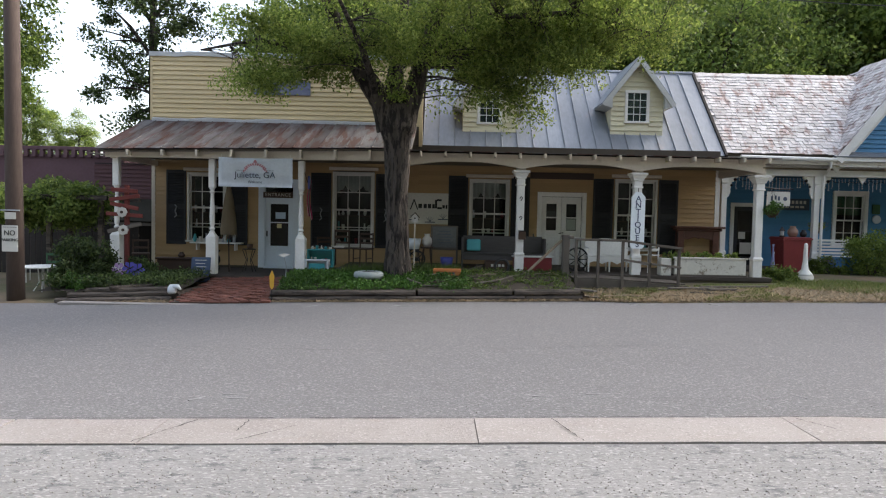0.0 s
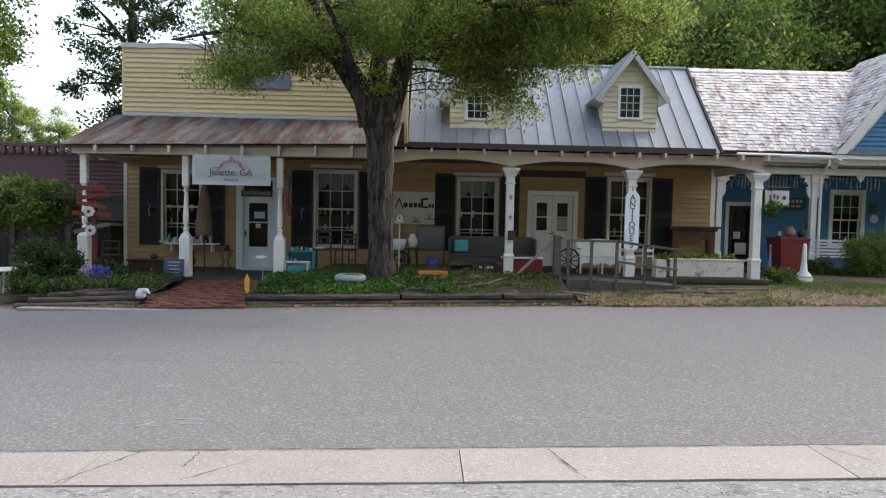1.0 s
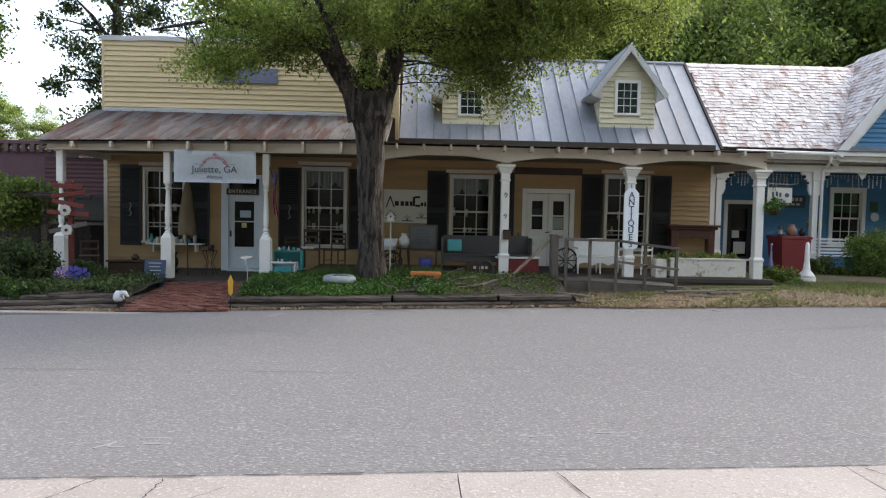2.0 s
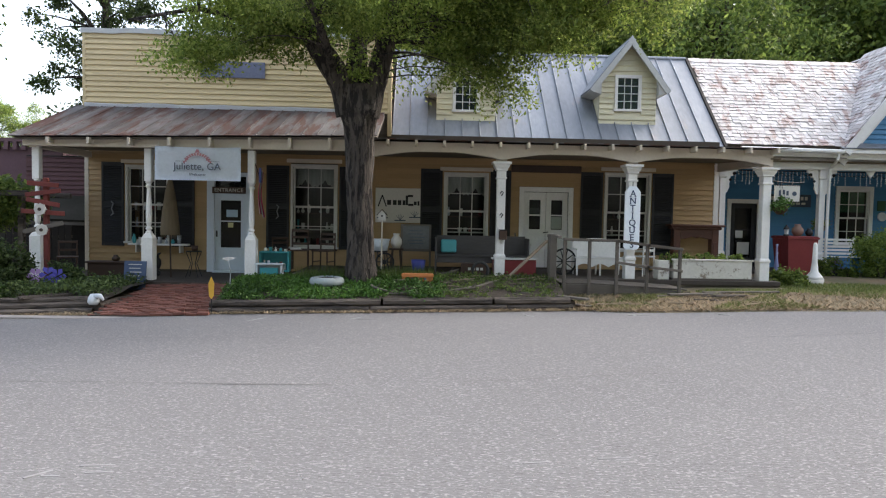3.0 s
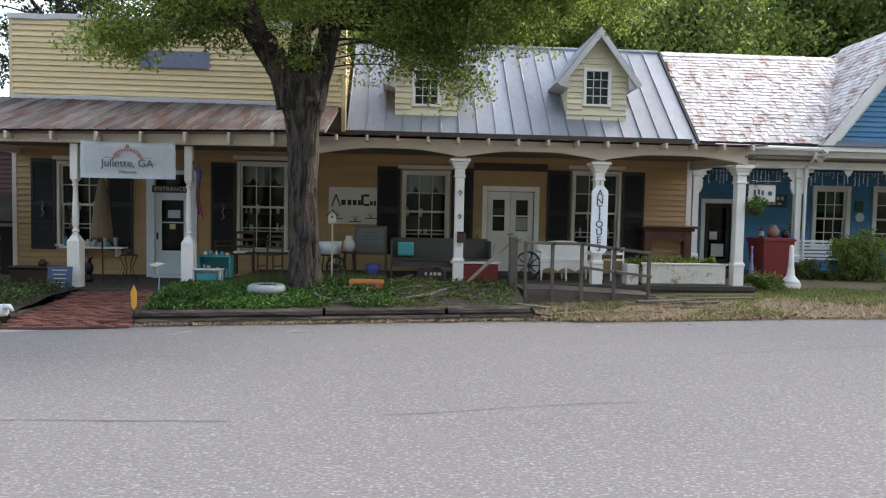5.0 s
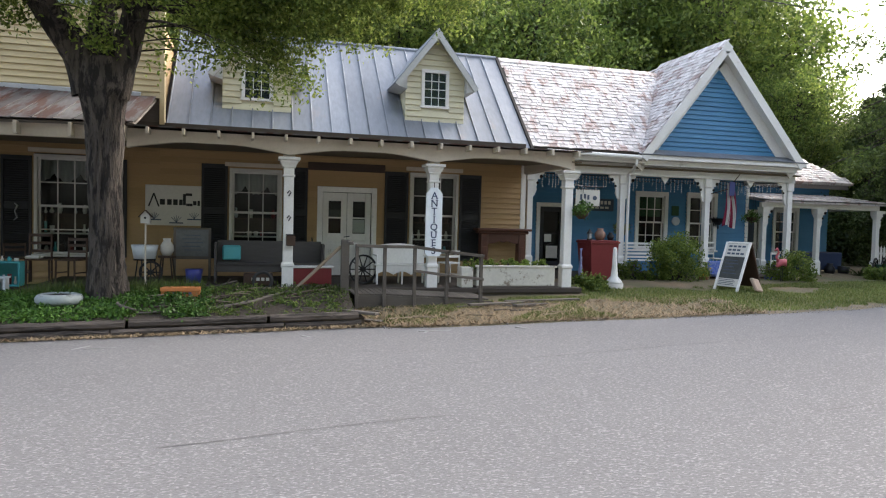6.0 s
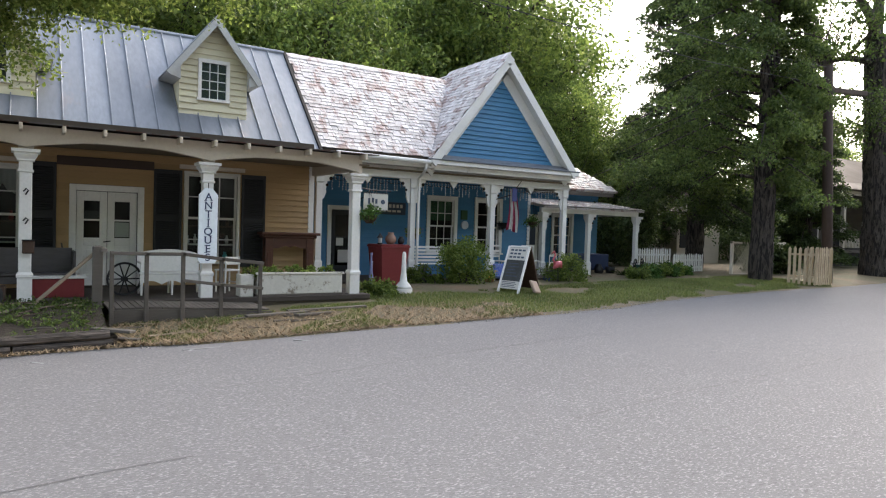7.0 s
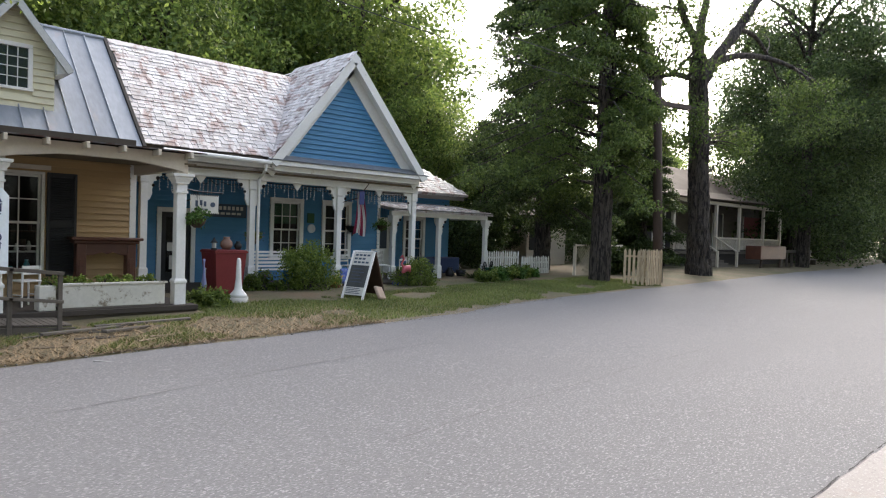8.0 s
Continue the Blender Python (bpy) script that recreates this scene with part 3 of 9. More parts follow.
panel_roof(shop, -0.62, 7.82, EAVE_Y, EAVE_Z, RIDGE_Y, RIDGE_Z, 0.4445, TIN, 2)
part("roof", hull_slab(B(), [(-0.70, EAVE_Y + 0.02, EAVE_Z - 0.03), (7.84, EAVE_Y + 0.02, EAVE_Z - 0.03), (7.84, RIDGE_Y, RIDGE_Z - 0.03), (-0.70, RIDGE_Y, RIDGE_Z - 0.03)], 0.10), DARK, shop)
part("roof", hull_slab(B(), [(-0.70, 24.75, EAVE_Z - 0.03), (7.84, 24.75, EAVE_Z - 0.03), (7.84, RIDGE_Y, RIDGE_Z - 0.012), (-0.70, RIDGE_Y, RIDGE_Z - 0.012)], 0.10), TIN, shop)
part("ridge_cap", tube(B(), [(-0.70, RIDGE_Y, RIDGE_Z), (7.84, RIDGE_Y, RIDGE_Z)], 0.06, 8), TIN, shop)
# the dark rake edge where the tin roof stands above the shingles
_bm = B()
hull_slab(_bm, [(7.835, EAVE_Y - 0.03, EAVE_Z + 0.02), (7.905, EAVE_Y - 0.03, EAVE_Z + 0.02), (7.905, RIDGE_Y, RIDGE_Z + 0.055), (7.835, RIDGE_Y, RIDGE_Z + 0.055)], 0.10)
part("rake_edge", _bm, DARK, shop)
bm = B()
prism(bm, [(18.9, 3.6), (24.7, 3.6), (21.8, 6.4)], 7.5, 7.65)
for v in bm.verts:
    v.co = Vector((v.co.y, v.co.x, v.co.z))
part("gable_wall", bm, YELLOW, shop)

# porch roof of the false-front part, rusted sheets
panel_roof(shop, -8.30, -0.80, 16.02, 3.22, WALL_Y - 0.03, 4.28, 0.3125, RUST_TIN, 7, 0.17, 0.014)
part("porch_roof_deck", hull_slab(B(), [(-8.25, 16.08, 3.19), (-0.80, 16.08, 3.36), (-0.80, WALL_Y, 4.23), (-8.25, WALL_Y, 4.23)], 0.05), OLD_WOOD, shop)
part("flashing", bent_strip(-8.1, -0.76, WALL_Y - 0.10, WALL_Y - 0.03, 4.30, 0.03, 0.5, 9), COPING, shop, "pale flashing strip")
# flat porch roof of the right part
part("porch_roof", hull_slab(B(), [(-0.95, 16.05, 3.345), (8.0, 16.05, 3.325), (8.0, 18.95, 3.56), (-0.95, 18.95, 3.56)], 0.02), RUST_TIN, shop)
part("porch_ceiling", hull_slab(B(), [(-8.1, 16.3, 3.12), (7.9, 16.3, 3.13), (7.9, WALL_Y - 0.05, 3.24), (-8.1, WALL_Y - 0.05, 3.22)], 0.03), CEILING, shop, "painted board ceiling, coloured dark for the porch shade")


def arched_beam(x0, x1, y0, y1, top, spring, crown, n=14):
    """The front beam between two posts, its lower edge a flat arch."""
    out = [(x0, top), (x1, top)]
    for i in range(n + 1):
        f = i / n
        g = min(f, 1 - f) * 2
        out.append((x1 + (x0 - x1) * f, spring + (crown - spring) * min(1, g * 1.6) ** 0.8))
    return prism(B(), out, y0, y1)


POSTS = [-0.95, 1.86, 4.70, 7.66]
for a, b in zip(POSTS, POSTS[1:]):
    part("porch_beam", arched_beam(a, b, 16.28, 16.42, 3.30, 2.96, 3.10), CREAM, shop)
part("porch_beam", prism(B(), [(-8.15, 3.04), (-0.95, 3.08), (-0.95, 3.37), (-8.15, 3.21)], 16.22, 16.36), CREAM, shop)
part("porch_beam", cbox(B(), 7.60, 7.74, 16.42, 18.8, 3.0, 3.28, 0.006), CREAM, shop)
part("porch_beam", cbox(B(), -8.1, -7.96, 16.36, 18.8, 3.02, 3.16, 0.006), CREAM, shop)
for i in range(15):
    x = -0.6 + i * 0.59
    part("rafter_tail", cbox(B(), x, x + 0.05, 15.98, 16.28, 3.20, 3.31, 0.005), CREAM, shop)
for i in range(9):
    x = -7.55 + i * 0.82
    part("rafter_tail", cbox(B(), x, x + 0.055, 15.98, 16.22, 3.08, 3.20 + 0.02 * i * 0.8, 0.005), CREAM, shop)


def turned_post(parent, x, y, z0, z1):
    """A turned porch post: tall square pedestal, beaded shaft, square head."""
    bm = B()
    h = z1 - z0
    lathe(bm, [(0.115, z0), (0.115, z0 + 0.90 * h / 2.8), (0.05, z0 + 1.02 * h / 2.8)], x, y, square=True)
    base = part("porch_post", bm, WHITE, parent)
    a = z0 + 1.0 * h / 2.8
    prof = [(0.07, a), (0.09, a + 0.03), (0.055, a + 0.06), (0.09, a + 0.10), (0.05, a + 0.15), (0.075, a + 0.22), (0.082, a + 0.42), (0.06, a + 0.78), (0.05, a + 0.95),
            (0.085, a + 1.0), (0.055, a + 1.04), (0.09, a + 1.08), (0.07, a + 1.12)]
    part("shaft", lathe(B(), [(r * 0.78, z) for r, z in prof], x, y, 16), WHITE, base, soft=False)
    part("head", cbox(B(), x - 0.075, x + 0.075, y - 0.075, y + 0.075, a + 1.10, z1, 0.012), WHITE, base)
    return base


def square_post(parent, x, y, z0, z1):
    """A square porch post with plinth and stepped cap."""
    base = part("porch_post", cbox(B(), x - 0.092, x + 0.092, y - 0.092, y + 0.092, z0 + 0.44, z1 - 0.35, 0.012), WHITE, parent)
    part("plinth", lathe(B(), [(0.105, z0), (0.105, z0 + 0.40), (0.12, z0 + 0.41), (0.12, z0 + 0.45), (0.087, z0 + 0.50)], x, y, square=True), WHITE, base)
    part("cap", lathe(B(), [(0.094, z1 - 0.38), (0.112, z1 - 0.37), (0.112, z1 - 0.34), (0.096, z1 - 0.33), (0.096, z1 - 0.20), (0.125, z1 - 0.195), (0.125, z1 - 0.17), (0.135, z1 - 0.15), (0.165, z1 - 0.10), (0.165, z1 - 0.07), (0.20, z1 - 0.06), (0.20, z1 - 0.01), (0.12, z1)], x, y, square=True), WHITE, base)
    part("head", cbox(B(), x - 0.11, x + 0.11, y - 0.085, y + 0.085, z1, z1 + 0.36, 0.006), CREAM, base)
    return base


for x in (-7.98, -5.65, -3.48):
    turned_post(shop, x, 16.45, 0.26, 3.05)
for x in POSTS[1:]:
    square_post(shop, x, 16.45, 0.46, 2.94)
# decks
part("porch_deck", cbox(B(), -8.05, -2.6, 16.25, 18.8, 0.14, 0.24, 0.01), DECK, shop, "low worn boards of the porch deck")
part("porch_deck", cbox(B(), -2.6, 7.95, 16.20, 18.8, 0.36, 0.46, 0.01), DECK, shop, "worn grey boards of the porch deck")
part("deck_skirt", cbox(B(), -2.6, 7.95, 16.26, 16.32, -0.1, 0.36, 0.004), OLD_WOOD, shop)
part("deck_skirt", cbox(B(), -8.05, -2.6, 16.30, 16.36, -0.3, 0.14, 0.004), OLD_WOOD, shop)

for x0, x1, z0, z1 in WIN:
    window(shop, x0, x1, z0, z1, WALL_Y - 0.02, 3, 4, FRAME)
for x0, x1 in ((-7.72, -7.18), (-6.02, -5.46), (-3.70, -3.14), (-1.90, -1.36), (0.12, 0.66), (1.86, 2.38), (4.14, 4.70), (5.96, 6.50)):
    shutter(shop, x0, x1, 0.86, 2.92, WALL_Y)
for x in (-7.45, -3.42, -1.63):
    bm = B()
    tube(bm, [(x - 0.02, WALL_Y - 0.085, 1.95), (x + 0.035, WALL_Y - 0.09, 1.90), (x - 0.01, WALL_Y - 0.09, 1.78), (x + 0.03, WALL_Y - 0.085, 1.66), (x - 0.035, WALL_Y - 0.085, 1.60)], [0.012, 0.02, 0.016, 0.02, 0.01], 6)
    tagged(part("shutter_hook", bm, PALE_IRON, shop), "pale iron hook hung on the dark shutter")
part("name_board", cbox(B(), 2.38, 4.14, WALL_Y - 0.07, WALL_Y - 0.027, 2.88, 3.06, 0.008), BROWN, shop, "blank dark brown board above the double door")


def dormer(parent, x0, x1, y, z0, eave, apex, right):
    """A small gabled dormer: clapboard front, window, dark tin roof with boxed eaves."""
    xm = (x0 + x1) / 2
    wall = B()
    back = y + 2.2
    prism(wall, [(x0, z0), (x1, z0), (x1, eave + 0.05), (xm, apex - 0.12), (x0, eave + 0.05)], y, y + 0.08)
    dorm = part("dormer", wall, PALE_YELLOW, parent)
    for a, b in ((x0, x0 + 0.06), (x1 - 0.06, x1)):
        part("dormer_side", cbox(B(), a, b, y + 0.08, back, z0 - 0.3, eave + 0.05, 0.002), PALE_YELLOW, dorm)
    w0, w1, wz0, wz1 = xm - 0.27, xm + 0.27, z0 + 0.42, z0 + 1.22

    def ends(z):
        if z < eave + 0.05:
            return x0, x1
        f = (z - eave - 0.05) / (apex - 0.12 - eave - 0.05)
        return x0 + (xm - x0) * f, x1 + (xm - x1) * f

    me = board_mesh(PALE_YELLOW)
    z = z0
    while z < apex - 0.25:
        a, b = ends(z + 0.08)
        spans = [(a, b)] if not (wz0 - 0.08 < z + 0.07 < wz1 + 0.08) else [(a, w0 - 0.08), (w1 + 0.08, b)]
        for s, e in spans:
            if e - s > 0.04:
                piece("clapboard", me, dorm, pose(s, y - 0.002, z) @ Matrix.Diagonal((e - s, 1, 0.152, 1)))
        z += 0.14
    slope = math.atan2(apex - eave, xm - x0)
    o = 0.30
    for s in (-1, 1):
        ex, ez = xm + s * (xm - x0 + o), eave - o * math.tan(slope) + 0.12
        part("dormer_roof", hull_slab(B(), [(xm, y - 0.25, apex), (ex, y - 0.25, ez), (ex, back, ez), (xm, back, apex)], 0.06), TIN, dorm)
        # rake board and boxed return
        hb = B()
        hull_slab(hb, [(xm, y - 0.27, apex - 0.03), (ex, y - 0.27, ez - 0.03), (ex, y - 0.22, ez - 0.03), (xm, y - 0.22, apex - 0.03)], 0.13)
        part("rake_board", hb, DORMER_TRIM, dorm)
        rb = prism(B(), [(xm + s * (xm - x0), ez - 0.14), (ex, ez - 0.05), (xm + s * (xm - x0), ez + 0.26)], y - 0.22, y + 0.9)
        part("eave_return", rb, DORMER_TRIM, dorm)
    part("apex_cap", prism(B(), [(xm - 0.13, apex - 0.21), (xm + 0.13, apex - 0.21), (xm, apex + 0.005)], y - 0.274, y - 0.2), DORMER_TRIM, dorm)
    bm = B()
    for dims in ((w0 - 0.08, w0, wz0, wz1), (w1, w1 + 0.08, wz0, wz1), (w0 - 0.08, w1 + 0.08, wz1, wz1 + 0.08), (w0 - 0.10, w1 + 0.10, wz0 - 0.06, wz0)):
        cbox(bm, dims[0], dims[1], y - 0.05, y + 0.03, dims[2], dims[3], 0.005)
    fr = part("window_frame", bm, WHITE, dorm)
    bm = B()
    for i in (1, 2):
        cbox(bm, w0 + 0.54 * i / 3 - 0.009, w0 + 0.54 * i / 3 + 0.009, y - 0.02, y - 0.005, wz0, wz1, 0.002)
    for j in (1, 2, 3):
        cbox(bm, w0, w1, y - 0.02, y - 0.004, wz0 + 0.8 * j / 4 - 0.009, wz0 + 0.8 * j / 4 + 0.009, 0.002)
    part("glazing_grid", bm, WHITE, dorm)
    part("pane", cbox(B(), w0, w1, y - 0.004, y - 0.001, wz0, wz1, 0.0005), MIRROR_GLASS, dorm, "pane that mirrors sky and leaves")
    return dorm


DORMER_TRIM = surface("grey_white_dormer_trim", (0.52, 0.53, 0.52), (0.40, 0.40, 0.39), rough=0.7, amount=0.7, vary=0.04, stain=(0.25, 0.22, 0.18), stain_scale=3.0, stain_at=0.62)
MIRROR_GLASS = surface("dark_reflecting_pane", (0.08, 0.105, 0.14), metal=0.75, rough=0.06, amount=0.2, bump=0.02, vary=0, spec=1.0)
dormer(shop, 0.49, 2.02, 19.55, 4.10, 5.30, 6.36, 0)
dormer(shop, 4.74, 6.24, 19.55, 4.22, 5.42, 6.48, 1)

# ---- the blue house ----
BLUE_Y, BPOST_Y = 21.4, 19.55
house = thing("blue_house", 12, 21, 0.3, "blue clapboard cottage with white trim, shingle roof and front gable", "house")
BWIN = [(12.42, 13.30, 1.12, 2.74), (14.20, 15.06, 1.10, 2.76)]
BDOOR = (9.20, 9.98, 0.46, 2.30)
wall_with_holes(house, "wall", 7.7, 16.35, BLUE_Y, BLUE_Y + 0.15, 0.1, 3.6, BWIN + [BDOOR], ROOM)
clapboards(house, 7.7, 16.35, BLUE_Y, 0.44, 3.5, 0.12, BLUE, [(a - 0.1, b + 0.1, c - 0.05, d + 0.1) for a, b, c, d in BWIN] + [(9.08, 10.10, 0.2, 2.42)])
for x0, x1, z0, z1 in BWIN:
    window(house, x0, x1, z0, z1, BLUE_Y - 0.02, 2 if x0 > 13 else 3, 4, WHITE, 0.12)
bm = B()
cbox(bm, 16.2, 16.35, BLUE_Y + 0.15, 27, 0.1, 3.6, 0.002)
cbox(bm, 7.7, 16.2, 26.85, 27, 0.1, 3.6, 0.002)
part("side_wall", bm, BLUE, house)
# Cottage rooms, their darkness likewise in the base colours.
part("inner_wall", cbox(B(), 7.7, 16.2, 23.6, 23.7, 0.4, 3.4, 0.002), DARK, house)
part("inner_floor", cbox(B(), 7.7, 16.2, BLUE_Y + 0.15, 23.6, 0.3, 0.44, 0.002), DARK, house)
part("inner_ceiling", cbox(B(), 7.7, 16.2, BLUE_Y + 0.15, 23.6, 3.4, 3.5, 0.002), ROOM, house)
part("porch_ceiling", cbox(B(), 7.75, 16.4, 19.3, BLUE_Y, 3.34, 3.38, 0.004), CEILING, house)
part("porch_deck", cbox(B(), 7.97, 16.4, 19.4, BLUE_Y, 0.34, 0.44, 0.01), DECK, house)
part("deck_skirt", cbox(B(), 7.97, 16.4, 19.46, 19.52, 0.0, 0.34, 0.004), OLD_WOOD, house)
part("corner_board", cbox(B(), 16.25, 16.37, BLUE_Y - 0.035, BLUE_Y + 0.1, 0.44, 3.4), WHITE, house)

# shingle roofs: rows of single shingles over boards
B_EAVE_Y, B_EAVE_Z, B_RIDGE_Y, B_RIDGE_Z = 19.05, 3.72, 21.85, 6.50
GX0, GX1, GXM, GZ, GAPEX = 10.95, 16.20, 13.46, 3.62, 6.81


def shingle_mesh(material):
    bm = B()
    cbox(bm, 0, 1, 0, 0.26, 0.0, 0.02, 0.002)
    return mesh_from("shingle", bm, material)


SH_PIECE = shingle_mesh(SHINGLE_PIECE)


def shingle_rows(parent, corner, across, up, inside, row=0.145, singles=300, seed=1):
    """Lays shingles on a roof plane from its lower corner; inside(u, v) tells which part of the plane the roof covers."""
    rnd = random.Random(seed)
    across, up = Vector(across), Vector(up)
    w, h = across.length, up.length
    a, b = across.normalized(), up.normalized()
    nrm = a.cross(b).normalized()
    if nrm.z < 0:
        nrm = -nrm
    rot = Matrix((a, b, nrm)).transposed().to_4x4()
    verts, faces, made = [], [], 0
    v = 0.0
    unit = [(x, y, z) for z in (0.0, 0.02) for x, y in ((0, 0), (1, 0), (1, 0.26), (0, 0.26))]
    quads = [(0, 3, 2, 1), (4, 5, 6, 7), (0, 1, 5, 4), (1, 2, 6, 5), (2, 3, 7, 6), (3, 0, 4, 7)]
    while v < h - 0.05:
        u = -rnd.uniform(0, 0.1)
        while u < w:
            wd = rnd.uniform(0.09, 0.22)
            if inside(u + wd / 2, v + row / 2):
                m = Matrix.Translation(Vector(corner) + a * u + b * (v + rnd.uniform(-0.014, 0.014)) + nrm * rnd.uniform(0.001, 0.012)) @ rot @ pose(0, 0, 0, -5.0 + rnd.uniform(-0.8, 2.0), rnd.uniform(-1.5, 1.5), rnd.uniform(-1.5, 1.5)) @ Matrix.Translation((0, 0, 0.016)) @ Matrix.Diagonal((wd - 0.006, 1, 1, 1))
                if made < singles and v < 2.0:
                    piece("shingle", SH_PIECE, parent, m)
                    made += 1
                else:
                    k = len(verts)
                    verts += [m @ Vector(p) - ORIGIN[parent.name] for p in unit]
                    faces += [tuple(k + i for i in q) for q in quads]
            u += wd
        v += row
    if verts:
        ob = new("shingles", array_mesh("shingles", verts, faces, SHINGLE))
        ob.parent = parent
        tagged(ob, kind="stuff")


def gable_half(z):
    return (GAPEX - z) / (GAPEX - GZ)


# where the main slope runs into the left side of the front gable
def main_inside(u, v):
    x, f = 7.93 + u, v / math.hypot(B_RIDGE_Y - B_EAVE_Y, B_RIDGE_Z - B_EAVE_Z)
    z = B_EAVE_Z + (B_RIDGE_Z - B_EAVE_Z) * f
    return 0 <= u and x < GXM - (GXM - GX0) * gable_half(z) + 0.05 and f <= 1


part("roof", hull_slab(B(), [(7.93, B_EAVE_Y + 0.02, B_EAVE_Z), (11.08, B_EAVE_Y + 0.02, B_EAVE_Z), (13.2, B_RIDGE_Y, B_RIDGE_Z), (7.93, B_RIDGE_Y, B_RIDGE_Z)], 0.10), OLD_WOOD, house)
part("roof", hull_slab(B(), [(7.93, 24.7, B_EAVE_Z), (13.8, 24.7, B_EAVE_Z), (13.8, B_RIDGE_Y, B_RIDGE_Z), (7.93, B_RIDGE_Y, B_RIDGE_Z)], 0.10), SHINGLE, house)
part("ridge_board", hull_slab(B(), [(7.95, B_RIDGE_Y - 0.13, B_RIDGE_Z - 0.06), (12.9, B_RIDGE_Y - 0.13, B_RIDGE_Z - 0.06), (12.9, B_RIDGE_Y + 0.02, B_RIDGE_Z + 0.07), (7.95, B_RIDGE_Y + 0.02, B_RIDGE_Z + 0.07)], 0.03), SHINGLE, house)
shingle_rows(house, (7.93, B_EAVE_Y, B_EAVE_Z), (5.2, 0, 0), (0, B_RIDGE_Y - B_EAVE_Y, B_RIDGE_Z - B_EAVE_Z), main_inside, seed=3)
# front gable roof, ridge running back
G_FRONT = 18.98
part("gable_roof", hull_slab(B(), [(GXM, G_FRONT, GAPEX), (GX0 - 0.02, G_FRONT, GZ), (GX0 - 0.02, 26.5, GZ), (GXM, 26.5, GAPEX)], 0.09), OLD_WOOD, house)
part("gable_roof", hull_slab(B(), [(GXM, G_FRONT, GAPEX), (GX1 + 0.02, G_FRONT, GZ), (GX1 + 0.02, 26.5, GZ), (GXM, 26.5, GAPEX)], 0.09), SHINGLE, house)
GL = math.hypot(GXM - GX0, GAPEX - GZ)


def gable_inside(u, v):
    f = v / GL
    z = GZ + (GAPEX - GZ) * f
    y = 25.0 - u
    yv = B_EAVE_Y + (z - B_EAVE_Z) / (B_RIDGE_Z - B_EAVE_Z) * (B_RIDGE_Y - B_EAVE_Y)
    return G_FRONT <= y < yv + 0.15 and f <= 1


shingle_rows(house, (GX0, 25.0, GZ + 0.01), (0, G_FRONT - 25.0, 0), (GXM - GX0, 0, GAPEX - GZ), gable_inside, singles=0, seed=5)
# gable face set back under its rakes
GF = 19.32
part("gable_wall", prism(B(), [(GX0 + 0.15, GZ), (GX1 - 0.15, GZ), (GXM, GAPEX - 0.15)], GF, GF + 0.12), OLD_WOOD, house)


def gable_ends(z):
    k = gable_half(z + 0.32)
    return GXM - (GXM - GX0) * k, GXM + (GX1 - GXM) * k


clapboards(house, 0, 0, GF, 3.86, 6.55, 0.128, BLUE, limit=gable_ends)
for s, ex in ((-1, GX0), (1, GX1)):
    bm = B()
    hull_slab(bm, [(GXM, G_FRONT - 0.03, GAPEX + 0.02), (ex, G_FRONT - 0.03, GZ + 0.02), (ex, G_FRONT + 0.03, GZ + 0.02), (GXM, G_FRONT + 0.03, GAPEX + 0.02)], 0.22)
    part("rake_board", bm, WHITE, house)
    bm = B()
    hull_slab(bm, [(GXM, G_FRONT + 0.03, GAPEX - 0.16), (ex - s * 0.05, G_FRONT + 0.03, GZ - 0.10), (ex - s * 0.05, GF, GZ - 0.10), (GXM, GF, GAPEX - 0.16)], 0.03)
    part("rake_soffit", bm, WHITE, house)
    bm = B()
    hull_slab(bm, [(GXM, GF - 0.04, GAPEX - 0.18), (ex, GF - 0.04, GZ - 0.16), (ex, GF - 0.005, GZ - 0.16), (GXM, GF - 0.005, GAPEX - 0.18)], 0.30)
    part("frieze_board", bm, WHITE, house)
part("apex_cap", prism(B(), [(GXM - 0.20, GAPEX - 0.24), (GXM + 0.20, GAPEX - 0.24), (GXM, GAPEX + 0.04)], G_FRONT - 0.034, G_FRONT + 0.032), WHITE, house)
# cornice across the gable foot and the plain frieze above the posts
part("cornice_roof", hull_slab(B(), [(GX0 - 0.05, 18.93, 3.70), (GX1 + 0.08, 18.93, 3.70), (GX1 + 0.08, GF, 3.88), (GX0 - 0.05, GF, 3.88)], 0.03), TIN, house)
part("cornice", cbox(B(), GX0 + 0.05, GX1 + 0.06, 18.97, GF, 3.56, 3.69, 0.01), WHITE, house)
part("cornice", cbox(B(), GX0 + 0.2, GX1 - 0.12, 19.12, GF + 0.02, 3.42, 3.56, 0.01), WHITE, house)
part("porch_beam", cbox(B(), 7.97, 16.32, 19.44, 19.62, 3.16, 3.46, 0.008), WHITE, house)
part("porch_beam", cbox(B(), 16.14, 16.32, 19.62, BLUE_Y, 3.16, 3.46, 0.008), WHITE, house)
part("fascia", cbox(B(), 7.95, GX0 + 0.2, 19.08, 19.12, 3.46, 3.64, 0.006), WHITE, house)
part("soffit", cbox(B(), 7.95, GX0 + 0.2, 19.12, 19.44, 3.46, 3.49, 0.004), WHITE, house)
bm = B()
tube(bm, [(8.3, 18.99, 3.63), (GX0 + 0.02, 18.99, 3.60)], 0.062, 10)
gut = part("gutter", bm, WHITE, house)
part("downspout", tube(B(), [(10.84, 18.99, 3.57), (10.84, 19.0, 3.40), (10.86, 19.2, 3.28), (10.88, 19.40, 3.20), (10.88, 19.42, 0.5)], 0.038, 8), WHITE, gut)


